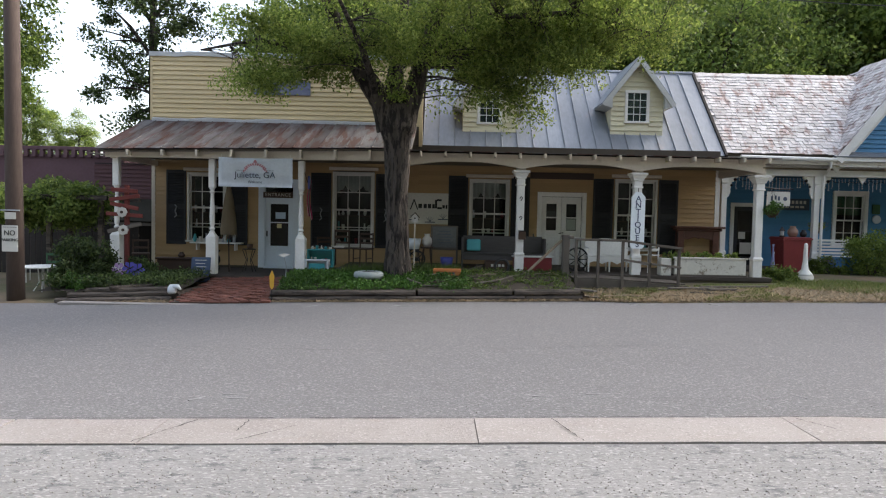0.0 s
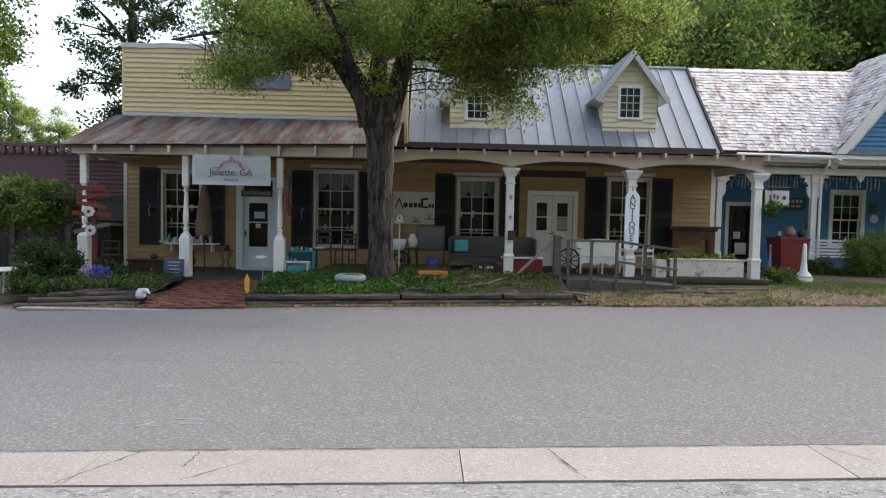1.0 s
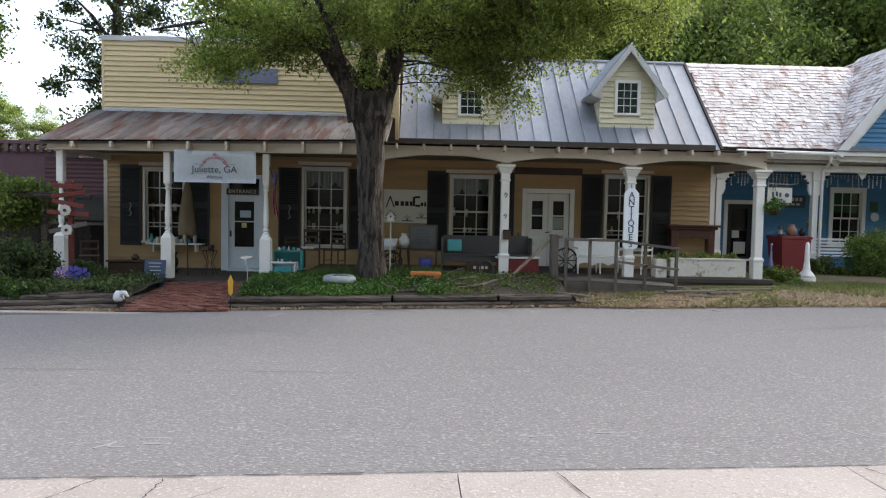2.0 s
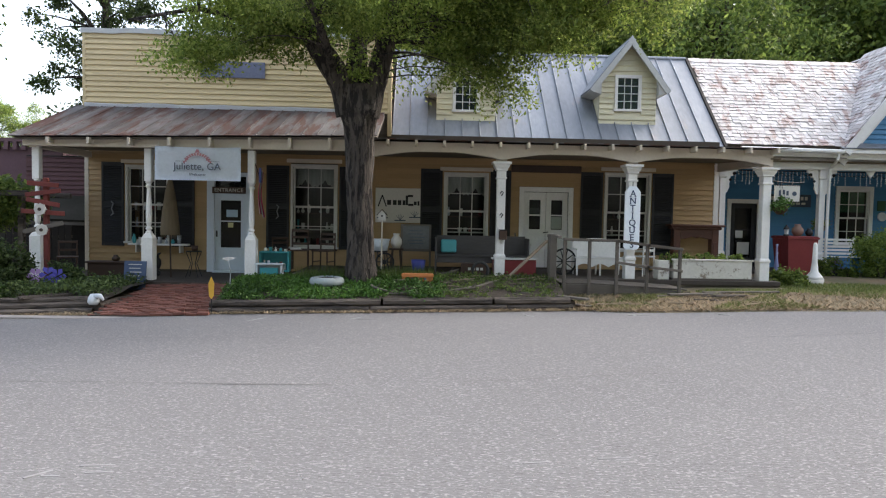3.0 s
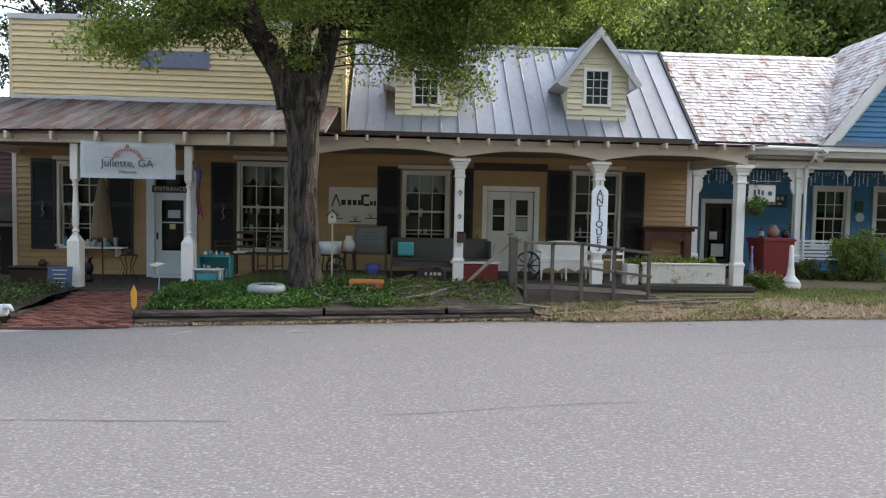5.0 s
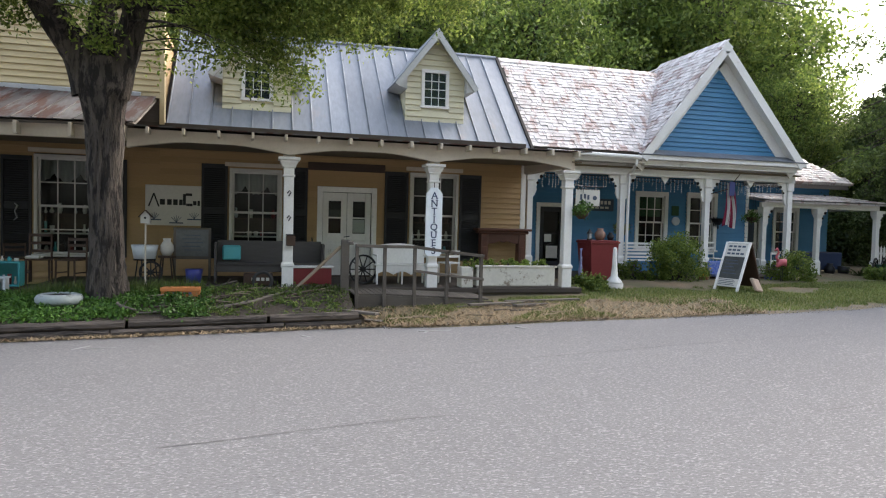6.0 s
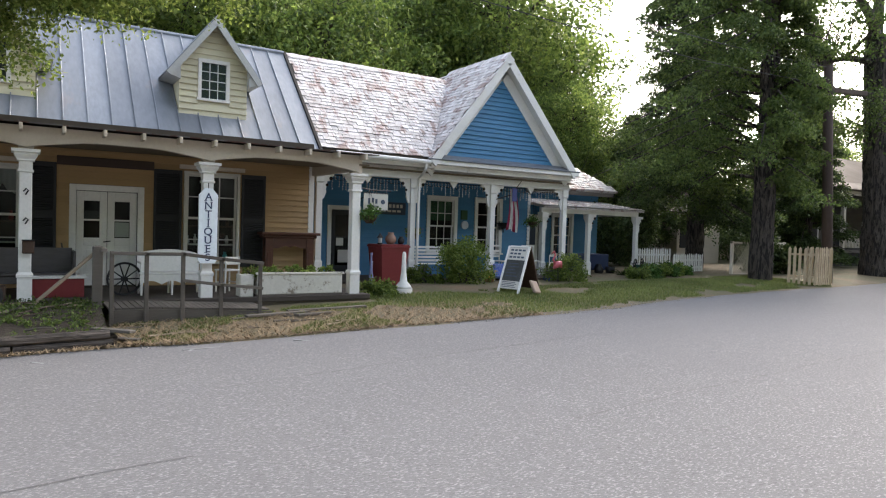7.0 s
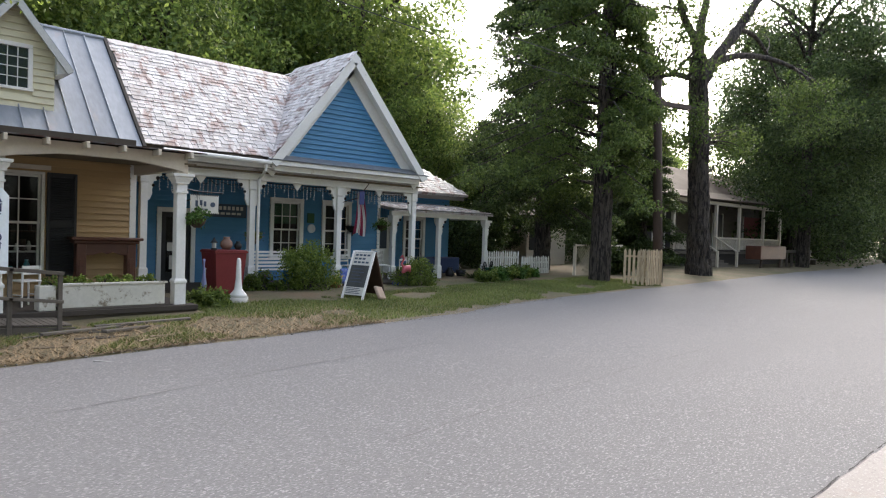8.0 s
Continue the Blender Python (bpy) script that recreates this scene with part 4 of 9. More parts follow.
def bracket(parent, x, y, z, s, size=0.31):
    """A sawn scroll bracket beside a post head."""
    pts = [(x, z), (x + s * size, z), (x + s * size, z - 0.07), (x + s * size * 0.72, z - 0.10), (x + s * size * 0.62, z - 0.20), (x + s * size * 0.42, z - 0.20), (x + s * size * 0.36, z - 0.34),
           (x + s * size * 0.30, z - 0.40), (x + s * size * 0.34, z - 0.48), (x + s * size * 0.16, z - 0.62), (x, z - 0.66)]
    ob = part("bracket", prism(B(), pts, y - 0.025, y + 0.025), WHITE, parent)
    for cx, cz, r in ((0.3, -0.13, 0.045), (0.16, -0.30, 0.035)):
        part("rosette", tube(B(), [(x + s * size * cx / 0.42, y - 0.035, z + cz), (x + s * size * cx / 0.42, y - 0.026, z + cz)], r, 10), DARK, ob)
    return ob


for i, x in enumerate((8.08, 10.76, 13.42, 16.20)):
    z0 = 0.44
    bm = B()
    lathe(bm, [(0.10, z0), (0.10, z0 + 0.5), (0.075, z0 + 0.55), (0.075, 2.9), (0.10, 2.94), (0.10, 3.16)], x, BPOST_Y, square=True)
    p = part("porch_post", bm, WHITE, house)
    if i < 3:
        bracket(p, x + 0.09, BPOST_Y, 3.16, 1)
    if i > 0:
        bracket(p, x - 0.09, BPOST_Y, 3.16, -1)
    if 0 < i:
        m = prism(B(), [(x - 1.34 - 0.13, 3.16), (x - 1.34 + 0.13, 3.16), (x - 1.34 + 0.05, 3.04), (x - 1.34, 2.98), (x - 1.34 - 0.05, 3.04)], BPOST_Y - 0.02, BPOST_Y + 0.02)
        part("drop_pendant", m, WHITE, house)

# the side wing, set back, with its own porch
WING_Y = 22.9
wall_with_holes(house, "wing_wall", 16.35, 21.0, WING_Y, WING_Y + 0.15, 0.1, 3.5, [(17.2, 18.05, 0.46, 2.35), (18.75, 19.6, 1.0, 2.45)], ROOM)
clapboards(house, 16.35, 21.0, WING_Y, 0.44, 3.4, 0.12, BLUE, [(17.08, 18.17, 0.2, 2.47), (18.63, 19.72, 0.95, 2.57)])
window(house, 18.75, 19.6, 1.0, 2.45, WING_Y - 0.02, 2, 4, WHITE, 0.12)
bm = B()
cbox(bm, 20.85, 21.0, WING_Y + 0.15, 27, 0.1, 3.5, 0.002)
part("side_wall", bm, BLUE, house)
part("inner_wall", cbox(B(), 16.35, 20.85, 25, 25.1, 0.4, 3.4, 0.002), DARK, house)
part("wing_porch_deck", cbox(B(), 16.42, 21.25, 20.85, WING_Y, 0.2, 0.34, 0.01), CONCRETE, house)
part("wing_porch_roof", hull_slab(B(), [(16.45, 20.75, 2.70), (21.25, 20.75, 2.70), (21.0, WING_Y, 3.02), (16.45, WING_Y, 3.02)], 0.05), SHINGLE, house)
part("wing_beam", cbox(B(), 16.5, 21.17, 20.95, 21.07, 2.50, 2.66, 0.008), WHITE, house)
part("wing_beam", cbox(B(), 21.05, 21.17, 21.07, WING_Y, 2.50, 2.66, 0.008), WHITE, house)
for x in (16.62, 18.70, 21.10):
    bm = B()
    lathe(bm, [(0.10, 0.34), (0.10, 0.8), (0.07, 0.86), (0.07, 2.2), (0.12, 2.35), (0.13, 2.50)], x, 21.0, square=True)
    p = part("porch_post", bm, WHITE, house)
    bracket(p, x + 0.07, 21.0, 2.50, 1, 0.28)
part("wing_roof", hull_slab(B(), [(16.3, 22.5, 3.46), (21.7, 22.5, 3.50), (19.5, 24.7, 5.1), (16.3, 24.7, 5.1)], 0.10), SHINGLE, house)
part("wing_roof", hull_slab(B(), [(21.7, 22.5, 3.50), (21.7, 26.9, 3.50), (19.5, 24.7, 5.1)], 0.10), SHINGLE, house)
part("wing_fascia", cbox(B(), 16.4, 21.45, 22.5, 22.56, 3.26, 3.40, 0.006), OLD_WOOD, house)


def wing_inside(u, v):
    f = v / math.hypot(2.2, 1.64)
    return 0.0 <= u < 5.4 - 2.2 * f and f <= 1


def wing_porch_inside(u, v):
    return 0.0 <= u < 4.75 and v < math.hypot(WING_Y - 20.75, 0.32)


shingle_rows(house, (16.3, 22.5, 3.47), (5.5, 0, 0), (0, 2.2, 1.64), wing_inside, singles=0, seed=8)
shingle_rows(house, (16.45, 20.74, 2.71), (4.85, 0, 0), (0, WING_Y - 20.75, 0.32), wing_porch_inside, singles=0, seed=9)

# ---- trees ----


def leaf_cloud(rnd, centres, radii, per, size, droop=0.3, flat=0.6):
    """Many folded leaves strewn about clump centres; returns vertices and faces."""
    c = np.repeat(np.array(centres), per, axis=0)
    r = np.repeat(np.array(radii), per)[:, None]
    k = len(c)
    off = np.clip(rnd.normal(0, 0.48, (k, 3)), -0.8, 0.8) * np.array([1, 1, flat])
    off[:, 2] -= droop * (off[:, 0] ** 2 + off[:, 1] ** 2)
    p = c + off * r
    d = rnd.normal(0, 1, (k, 3))
    d[:, 2] -= 0.4
    d /= np.linalg.norm(d, axis=1)[:, None]
    s = np.cross(d, rnd.normal(0, 1, (k, 3)))
    s /= np.linalg.norm(s, axis=1)[:, None] + 1e-9
    up = np.cross(d, s)
    ln = (size * rnd.uniform(0.6, 1.35, k))[:, None]
    wd = ln * rnd.uniform(0.40, 0.62, k)[:, None]
    a = p
    b = p + d * ln * 0.5 + s * wd * 0.5 + up * wd * 0.12
    t = p + d * ln
    e = p + d * ln * 0.5 - s * wd * 0.5 + up * wd * 0.12
    v = np.stack([a, b, t, e], 1).reshape(-1, 3)
    f = np.arange(4 * k).reshape(k, 4)
    return v, f


def quick_mesh(name, v, f, material):
    me = bpy.data.meshes.new(name)
    me.vertices.add(len(v))
    me.vertices.foreach_set("co", np.asarray(v, dtype=np.float32).ravel())
    n, k = f.shape
    me.loops.add(n * k)
    me.loops.foreach_set("vertex_index", np.asarray(f, dtype=np.int32).ravel())
    me.polygons.add(n)
    me.polygons.foreach_set("loop_start", np.arange(0, n * k, k, dtype=np.int32))
    me.update(calc_edges=True)
    me.materials.append(material)
    return me


def bend(a, b, rnd, sag, n=5):
    a, b = Vector(a), Vector(b)
    mid = (b - a).length
    j = Vector((rnd.normal(0, 0.08), rnd.normal(0, 0.08), sag)) * mid
    return [a.lerp(b, t) + j * (4 * t * (1 - t)) for t in [i / n for i in range(n + 1)]]


def tree(name, base, limbs, centres, radii, per, leaf, bark, leaf_mat, seed, label, category="tree", twig=0.035, droop=0.3, flat=0.6, clump_limb=True, group=""):
    """A tree from its limbs (lists of points and girths) and the clumps of its crown, each tied to the nearest limb."""
    rnd = np.random.default_rng(seed)
    ob = thing(name, *base, label, category, group)
    o = Vector(base)
    bm, stem = B(), B()
    nodes = []
    for pts, rad in limbs:
        if pts is limbs[0][0]:
            rough_limb(stem, [o + Vector(p) for p in pts], rad, 48)
        elif rad[0] > 0.12:
            rough_limb(bm, [o + Vector(p) for p in pts], rad, 48 if rad[0] > 0.3 else 20)
        else:
            tube(bm, [o + Vector(p) for p in pts], rad, 8)
        for (p, q, r1, r2) in zip(pts, pts[1:], rad, rad[1:]):
            for t in (0.0, 0.5, 1.0):
                nodes.append((Vector(p).lerp(Vector(q), t), r1 + (r2 - r1) * t))
    for c in centres:
        c = Vector(c)
        if not clump_limb:
            break
        best = min(nodes, key=lambda nd: (nd[0] - c).length + (0.8 if nd[0].z > c.z + 0.5 else 0))
        tw = min(best[1] * 0.6, twig)
        line = bend(best[0], c, rnd, 0.10)
        tube(bm, [o + p for p in line], [tw * (1 - 0.8 * i / 5) for i in range(6)], 5, False)
    part("trunk", stem, bark, ob, soft=True)
    tagged(part("branchwork", bm, bark, ob, soft=True), kind="stuff")
    v, f = leaf_cloud(rnd, centres, radii, per, leaf, droop, flat)
    me = quick_mesh("crown", v, f, leaf_mat)
    cr = new("crown", me)
    cr.parent = ob
    return ob


def crown_points(rnd, n, centre, size, lo=0.35, hole=0.0, floor=None):
    """Clump centres in an uneven ellipsoid, denser towards the outside."""
    out = []
    while len(out) < n:
        p = rnd.normal(0, 1, 3)
        p /= np.linalg.norm(p)
        q = p * (lo + (1 - lo) * rnd.uniform(0, 1) ** 0.5)
        bump = 1 + 0.25 * noise.noise(Vector(p * 1.7) + Vector((centre[0], centre[1], 0)))
        w = np.array(centre) + q * np.array(size) * bump
        if noise.noise(Vector(w * 0.55)) < hole - 0.5 or (floor is not None and w[2] < floor):
            continue
        out.append(w)
    return out


# the street tree in front of the shop: forked trunk, wide low crown
_r = np.random.default_rng(11)
STREET_TREE = [
    ([(0.12, 0, -0.1), (0.12, 0, 0.25), (0.10, 0, 0.9), (0.06, 0.02, 2.0), (0.05, 0.02, 2.9), (0.04, 0.0, 3.5), (0.02, 0.0, 3.95)], [0.44, 0.31, 0.24, 0.235, 0.265, 0.36, 0.36]),
    ([(-0.12, 0, 3.45), (-0.36, -0.05, 4.1), (-0.72, -0.15, 4.6), (-1.1, -0.3, 5.2), (-1.5, -0.6, 6.2), (-2.2, -1.0, 7.8)], [0.27, 0.235, 0.20, 0.16, 0.12, 0.05]),
    ([(0.0, 0.1, 3.5), (-0.05, 0.15, 4.3), (0.0, 0.3, 5.2), (0.1, 0.5, 6.6), (0.0, 0.8, 8.8)], [0.22, 0.19, 0.15, 0.11, 0.04]),
    ([(0.18, 0, 3.4), (0.36, -0.05, 4.1), (0.55, -0.15, 4.8), (0.85, -0.3, 5.8), (1.5, -0.6, 7.4), (2.0, -0.8, 8.8)], [0.24, 0.205, 0.17, 0.14, 0.09, 0.03]),
    ([(-0.8, -0.25, 4.75), (-1.8, -0.1, 5.1), (-3.0, -0.2, 5.3), (-4.2, -0.4, 5.0)], [0.10, 0.075, 0.05, 0.02]),
    ([(0.55, -0.15, 4.75), (1.1, -0.3, 5.3), (2.2, -0.5, 5.8), (3.8, -0.6, 5.9), (5.6, -0.5, 5.5)], [0.11, 0.09, 0.07, 0.05, 0.02]),
    ([(0.0, 0.2, 4.8), (0.6, 1.2, 5.5), (1.4, 2.2, 6.0)], [0.08, 0.06, 0.03]),
    ([(-0.4, -0.1, 4.15), (-0.6, -1.4, 4.9), (-0.9, -2.8, 5.5)], [0.09, 0.07, 0.03]),
    ([(0.30, -0.2, 4.0), (0.42, -0.35, 4.5), (0.30, -0.45, 5.1)], [0.05, 0.035, 0.015]),
]
_c = crown_points(_r, 160, (1.3, -0.3, 7.4), (4.5, 4.0, 2.9), 0.3)
_c += crown_points(_r, 32, (-1.9, -0.4, 5.25), (1.5, 1.2, 0.75), 0.1)
_c += crown_points(_r, 15, (-2.75, -0.5, 4.35), (0.85, 0.7, 0.4), 0.1)
_c += crown_points(_r, 70, (2.5, -0.4, 5.85), (3.2, 1.6, 0.7), 0.1)
_c += crown_points(_r, 12, (3.5, -0.6, 5.05), (1.0, 0.7, 0.3), 0.1)
_c += crown_points(_r, 16, (2.2, -0.3, 5.0), (0.9, 0.8, 0.4), 0.1)
_c += crown_points(_r, 10, (-1.6, -0.6, 5.0), (0.9, 0.8, 0.35), 0.1)
_c += crown_points(_r, 26, (0.3, -0.9, 5.2), (1.6, 1.2, 0.5), 0.1)
_c += crown_points(_r, 15, (2.4, -0.5, 4.35), (0.9, 0.6, 0.45), 0.1)
_c += crown_points(_r, 2, (-0.1, -0.35, 4.1), (0.3, 0.2, 0.3), 0.1)
_c += crown_points(_r, 34, (3.6, -0.4, 6.5), (3.4, 1.8, 1.0), 0.1)
_c += crown_points(_r, 22, (3.2, -0.5, 5.35), (1.6, 0.7, 0.35), 0.1)
_c += crown_points(_r, 14, (5.3, -0.4, 5.5), (1.1, 0.7, 0.4), 0.1)
_c += crown_points(_r, 9, (1.7, -0.4, 4.75), (0.35, 0.4, 0.35), 0.1)
_c += [q + _r.normal(0, 0.34, 3) * np.array([1, 1, 0.7]) for q in _c[::2]]
tree("street_tree", (-1.12, 15.1, 0.25), STREET_TREE, _c, [_r.uniform(0.24, 0.58) for _ in _c], 200, 0.074, BARK, LEAF, 5, "tall street tree with a forked grey trunk and light green leaves", twig=0.016)


def woodland_tree(name, x, y, h, w, seed, mat, label, per=190, leaf=0.27, n=150, lean=0.0, low=0.22, group=""):
    """A tall broadleaf tree of the woods."""
    r = np.random.default_rng(seed)
    z = ground_z(x, y) - 0.1
    limbs = [([(0, 0, 0), (0.1, 0, h * 0.3), (lean * 0.5, 0.1, h * 0.6), (lean, 0, h * 0.95)], [0.02 * h, 0.016 * h, 0.010 * h, 0.02])]
    for i in range(9):
        a, t = r.uniform(0, math.tau), r.uniform(0.3, 0.8)
        q = Vector((math.cos(a) * w * 0.7, math.sin(a) * w * 0.7, h * (t + 0.14)))
        limbs.append(([(lean * t * 0.6, 0, h * t), tuple(q * 0.5 + Vector((0, 0, h * t * 0.52))), tuple(q)], [0.007 * h, 0.005 * h, 0.02]))
    c = crown_points(r, n, (lean * 0.5, 0, h * (0.5 + low * 0.6)), (w, w, h * (0.5 - low * 0.3)), 0.3)
    return tree(name, (x, y, z), limbs, c, [r.uniform(0.8, 1.5) * w / 4.5 for _ in c], per, leaf, BARK, mat, seed, label, twig=0.06, flat=0.7, group=group)


protos = [woodland_tree("woodland_tree", -3, 40, 19, 6.0, 21, LEAF_FAR, "tall leafy tree of the wood behind the shops", group="wood behind the shops"),
          woodland_tree("woodland_tree", 8, 36, 17, 5.5, 22, LEAF_FAR, "tall leafy tree of the wood behind the shops", group="wood behind the shops"),
          woodland_tree("woodland_tree", 19, 38, 16, 6.0, 23, LEAF_FAR, "tall leafy tree of the wood behind the shops", group="wood behind the shops")]
_rr = random.Random(4)
for i, (x, y, s) in enumerate(((-9, 44, 0.9), (3, 34, 0.85), (13.5, 33, 0.8), (25, 40, 0.85), (31, 44, 0.9), (-15, 60, 0.75), (0, 52, 1.1), (12, 50, 1.15), (22, 54, 1.05), (33, 58, 1.0), (34, 50, 0.9),
                               (50, 44, 0.6), (60, 50, 0.7), (72, 44, 0.7), (84, 52, 0.9), (95, 40, 0.8), (-32, 40, 0.75), (-40, 46, 0.8), (-44, 60, 0.6), (-50, 72, 0.62), (-48, 60, 1.0), (26, 36, 1.05), (29.5, 39, 1.0), (31, 48, 1.1), (46, 62, 1.2), (17, 42, 1.1), (6, 44, 1.1), (-4, 33, 0.9), (31, 33.5, 0.46), (34.5, 37, 0.52), (28, 33, 0.5), (27, 31, 0.55), (36, 32, 0.6),
                               (110, 60, 1.0), (130, 40, 1.0), (105, 28, 0.8), (90, 24, 0.7))):
    p = protos[i % 3]
    m = pose(x, y, ground_z(x, y) - 0.1, 0, 0, _rr.uniform(0, 360)) @ Matrix.Scale(s, 4)
    copy = copy_thing(p, m)
    copy.scale = (s, s, s * _rr.uniform(0.92, 1.08))

# ---- plants and ground cover ----


def bush(name, x, y, z, size, clumps, per, leaf, mat, seed, label, category="bush", droop=0.2, stems=True, group=""):
    """A shrub: a few stems and many small leaves in uneven clumps."""
    r = np.random.default_rng(seed)
    ob = thing(name, x, y, z, label, category, group)
    c = crown_points(r, clumps, (0, 0, size[2] * 0.55), (size[0] / 2, size[1] / 2, size[2] * 0.5), 0.25)
    if stems:
        bm = B()
        for q in c[::3]:
            tube(bm, [(x, y, z - 0.03), (x + q[0] * 0.4, y + q[1] * 0.4, z + q[2] * 0.55), (x + q[0], y + q[1], z + q[2])], [0.012, 0.009, 0.004], 5, False)
        part("stems", bm, BARK, ob)
    v, f = leaf_cloud(r, c, [min(size) * r.uniform(0.16, 0.3) for _ in c], per, leaf, droop, 0.8)
    cr = new("foliage", quick_mesh("foliage", v, f, mat))
    cr.parent = ob
    return ob


def blades(name, count, place, height, mat, seed, label, lean=0.5, width=0.006):
    """Grass: single upright blades at the places that place() gives."""
    r = np.random.default_rng(seed)
    p = place(r, count)
    k = len(p)
    a = r.uniform(0, math.tau, k)
    h = height * r.uniform(0.4, 1.3, k)
    side = np.stack([np.cos(a), np.sin(a), np.zeros(k)], 1) * width
    tip = np.stack([np.cos(a + 1.3) * lean * h, np.sin(a + 1.3) * lean * h, h], 1)
    v = np.stack([p - side, p + side, p + tip], 1).reshape(-1, 3)
    f = np.arange(3 * k).reshape(k, 3)
    ob = new(name, quick_mesh(name, v, f, mat))
    return tagged(ob, label, kind="stuff")


def lawn_places(x0, x1, depth, bare):
    def go(r, n):
        out = []
        while len(out) < n:
            x = r.uniform(x0, x1)
            y = edge_y(x) + 0.12 + depth(x) * r.uniform(0, 1)
            g = noise.noise((x * 0.55, y * 0.8, 4)) + 0.35 * noise.noise((x * 2.5, y * 2.5, 1))
            if g < bare(x, y):
                continue
            out.append((x, y, ground_z(x, y)))
        return np.array(out)
    return go


blades("lawn", 80000, lawn_places(8.0, 26, lambda x: 3.2, lambda x, y: -0.32 + 0.42 * max(0, 1 - (y - edge_y(x)) / 0.6)), 0.06, GRASS, 3, "short green lawn with thin and sandy patches")
blades("lawn", 18000, lawn_places(3.0, 8.0, lambda x: 2.2, lambda x, y: 0.04), 0.05, GRASS, 4, "sparse verge grass on bare brown earth")
STRAW = surface("dry_straw", (0.34, 0.25, 0.15), (0.22, 0.15, 0.085), rough=0.9, vary=0.25, island=True, bump=0)


def litter_places(r, n):
    x = 3.0 + 7.5 * r.uniform(0, 1, n) ** 1.2
    y = np.array([edge_y(a) for a in x]) + 0.02 + 1.7 * r.uniform(0, 1, n) ** 1.6
    return np.stack([x, y, [ground_z(a, b) + 0.006 for a, b in zip(x, y)]], 1)


blades("straw_litter", 6500, litter_places, 0.065, STRAW, 6, "dry brown straw and leaf litter along the verge", lean=2.5, width=0.008)

# ---- kerb slabs, chalk marks ----
kerb = thing("kerb", 0, 5.34, 0, "flush pale concrete gutter strip with open joints", kind="structure")
_rk = random.Random(8)
x = -24.0
while x < 30:
    w = _rk.choice((0.9, 1.3, 1.9, 2.6))
    z = street_z(x + w / 2)
    dz = _rk.uniform(0, 0.008)
    bm = B()
    n = 6
    top = [(x + 0.004 + (w - 0.008) * i / n, 5.03 + _rk.uniform(-0.006, 0.006)) for i in range(n + 1)] + [(x + w - 0.004 - (w - 0.008) * i / n + _rk.uniform(-0.01, 0.01), 5.65 + _rk.uniform(-0.015, 0.015)) for i in range(n + 1)]
    top = [(a, b + kerb_shift(a)) for a, b in top]
    up = [bm.verts.new((a, b, street_z(a) + 0.012 + dz)) for a, b in top]
    dn = [bm.verts.new((a, b, street_z(a) - 0.15)) for a, b in top]
    bm.faces.new(up)
    for i in range(len(top)):
        bm.faces.new((up[i], dn[i], dn[(i + 1) % len(top)], up[(i + 1) % len(top)]))
    part("concrete_slab", bm, CONCRETE, kerb)
    x += w
CHALK = surface("chalk_paint", (0.25, 0.25, 0.25), (0.19, 0.19, 0.19), rough=0.95, big=8, small=40, amount=1.0, vary=0, bump=0)


def road_top(x, y):
    far = edge_y(x) + 0.05
    j = (y - 5.62) / (far - 5.62)
    return street_z(x) + 0.05 * (1 - (2 * j - 1) ** 2) + 0.004


marks = thing("chalk_marks", 0, 9, 0.05, "faint white chalk strokes on the asphalt", "road marking")
for x, y, l, w, a in ((-2.28, 6.3, 0.22, 0.025, 50), (-2.2, 6.25, 0.12, 0.02, 0), (-1.95, 6.42, 0.28, 0.02, 4), (-1.9, 6.3, 0.2, 0.02, 6), (3.4, 6.3, 0.16, 0.02, -60), (1.0, 6.35, 0.25, 0.018, 10), (1.55, 6.4, 0.3, 0.016, 3),
                      (3.9, 13.05, 0.5, 0.05, 2), (3.75, 12.98, 0.16, 0.05, 60), (5.3, 12.95, 0.28, 0.06, -50), (2.0, 13.0, 0.22, 0.05, -50), (-2.5, 12.9, 0.45, 0.05, 60), (-0.9, 12.9, 0.3, 0.05, 55), (-0.6, 12.8, 0.5, 0.03, 5)):
    z = road_top(x, y)
    bm = cbox(B(), -l / 2, l / 2, -w / 2, w / 2, -0.012, 0.0005, 0.0002, pose(x, y, z + 0.0015, 0, 0, a))
    part("stroke", bm, CHALK, marks)

# ---- beds in front of the shop ----


def bed_z(x, y):
    return street_z(x) + 0.22 + 0.22 * min(1, max(0, (y - 14.0) / 1.0)) + 0.02 * noise.noise((x * 2, y * 2, 0)) - 0.02 * x * (x > 0)


SOIL = surface("dark_bed_soil", (0.039, 0.0292, 0.0208), (0.0228, 0.0182, 0.013), rough=1.0, bump=1.0, bump_dist=0.03, vary=0)
sheet("planting_bed", span(-3.5, 2.85, 0.25), span(13.95, 16.3, 0.2), bed_z, SOIL, "dark soil bed held by old timbers")


def bed_places(x0, x1, y0, y1):
    def go(r, n):
        x = r.uniform(x0, x1, n)
        y = r.uniform(y0, y1, n)
        return np.stack([x, y, [bed_z(a, b) for a, b in zip(x, y)]], 1)
    return go


_r = np.random.default_rng(31)
_pc = [p for p in bed_places(-3.4, 0.55, 13.98, 15.6)(_r, 700) if _r.uniform() < (1.0 if p[0] < -0.6 else 0.55)]
_v, _f = leaf_cloud(_r, [p + np.array([0, 0, 0.05]) for p in _pc], [_r.uniform(0.09, 0.17) for _ in _pc], 42, 0.06, 0.1, 0.45)
tagged(new("ground_cover", quick_mesh("ground_cover", _v, _f, LEAF_LIME)), "dense bright green leafy ground cover in the timber bed", kind="stuff")
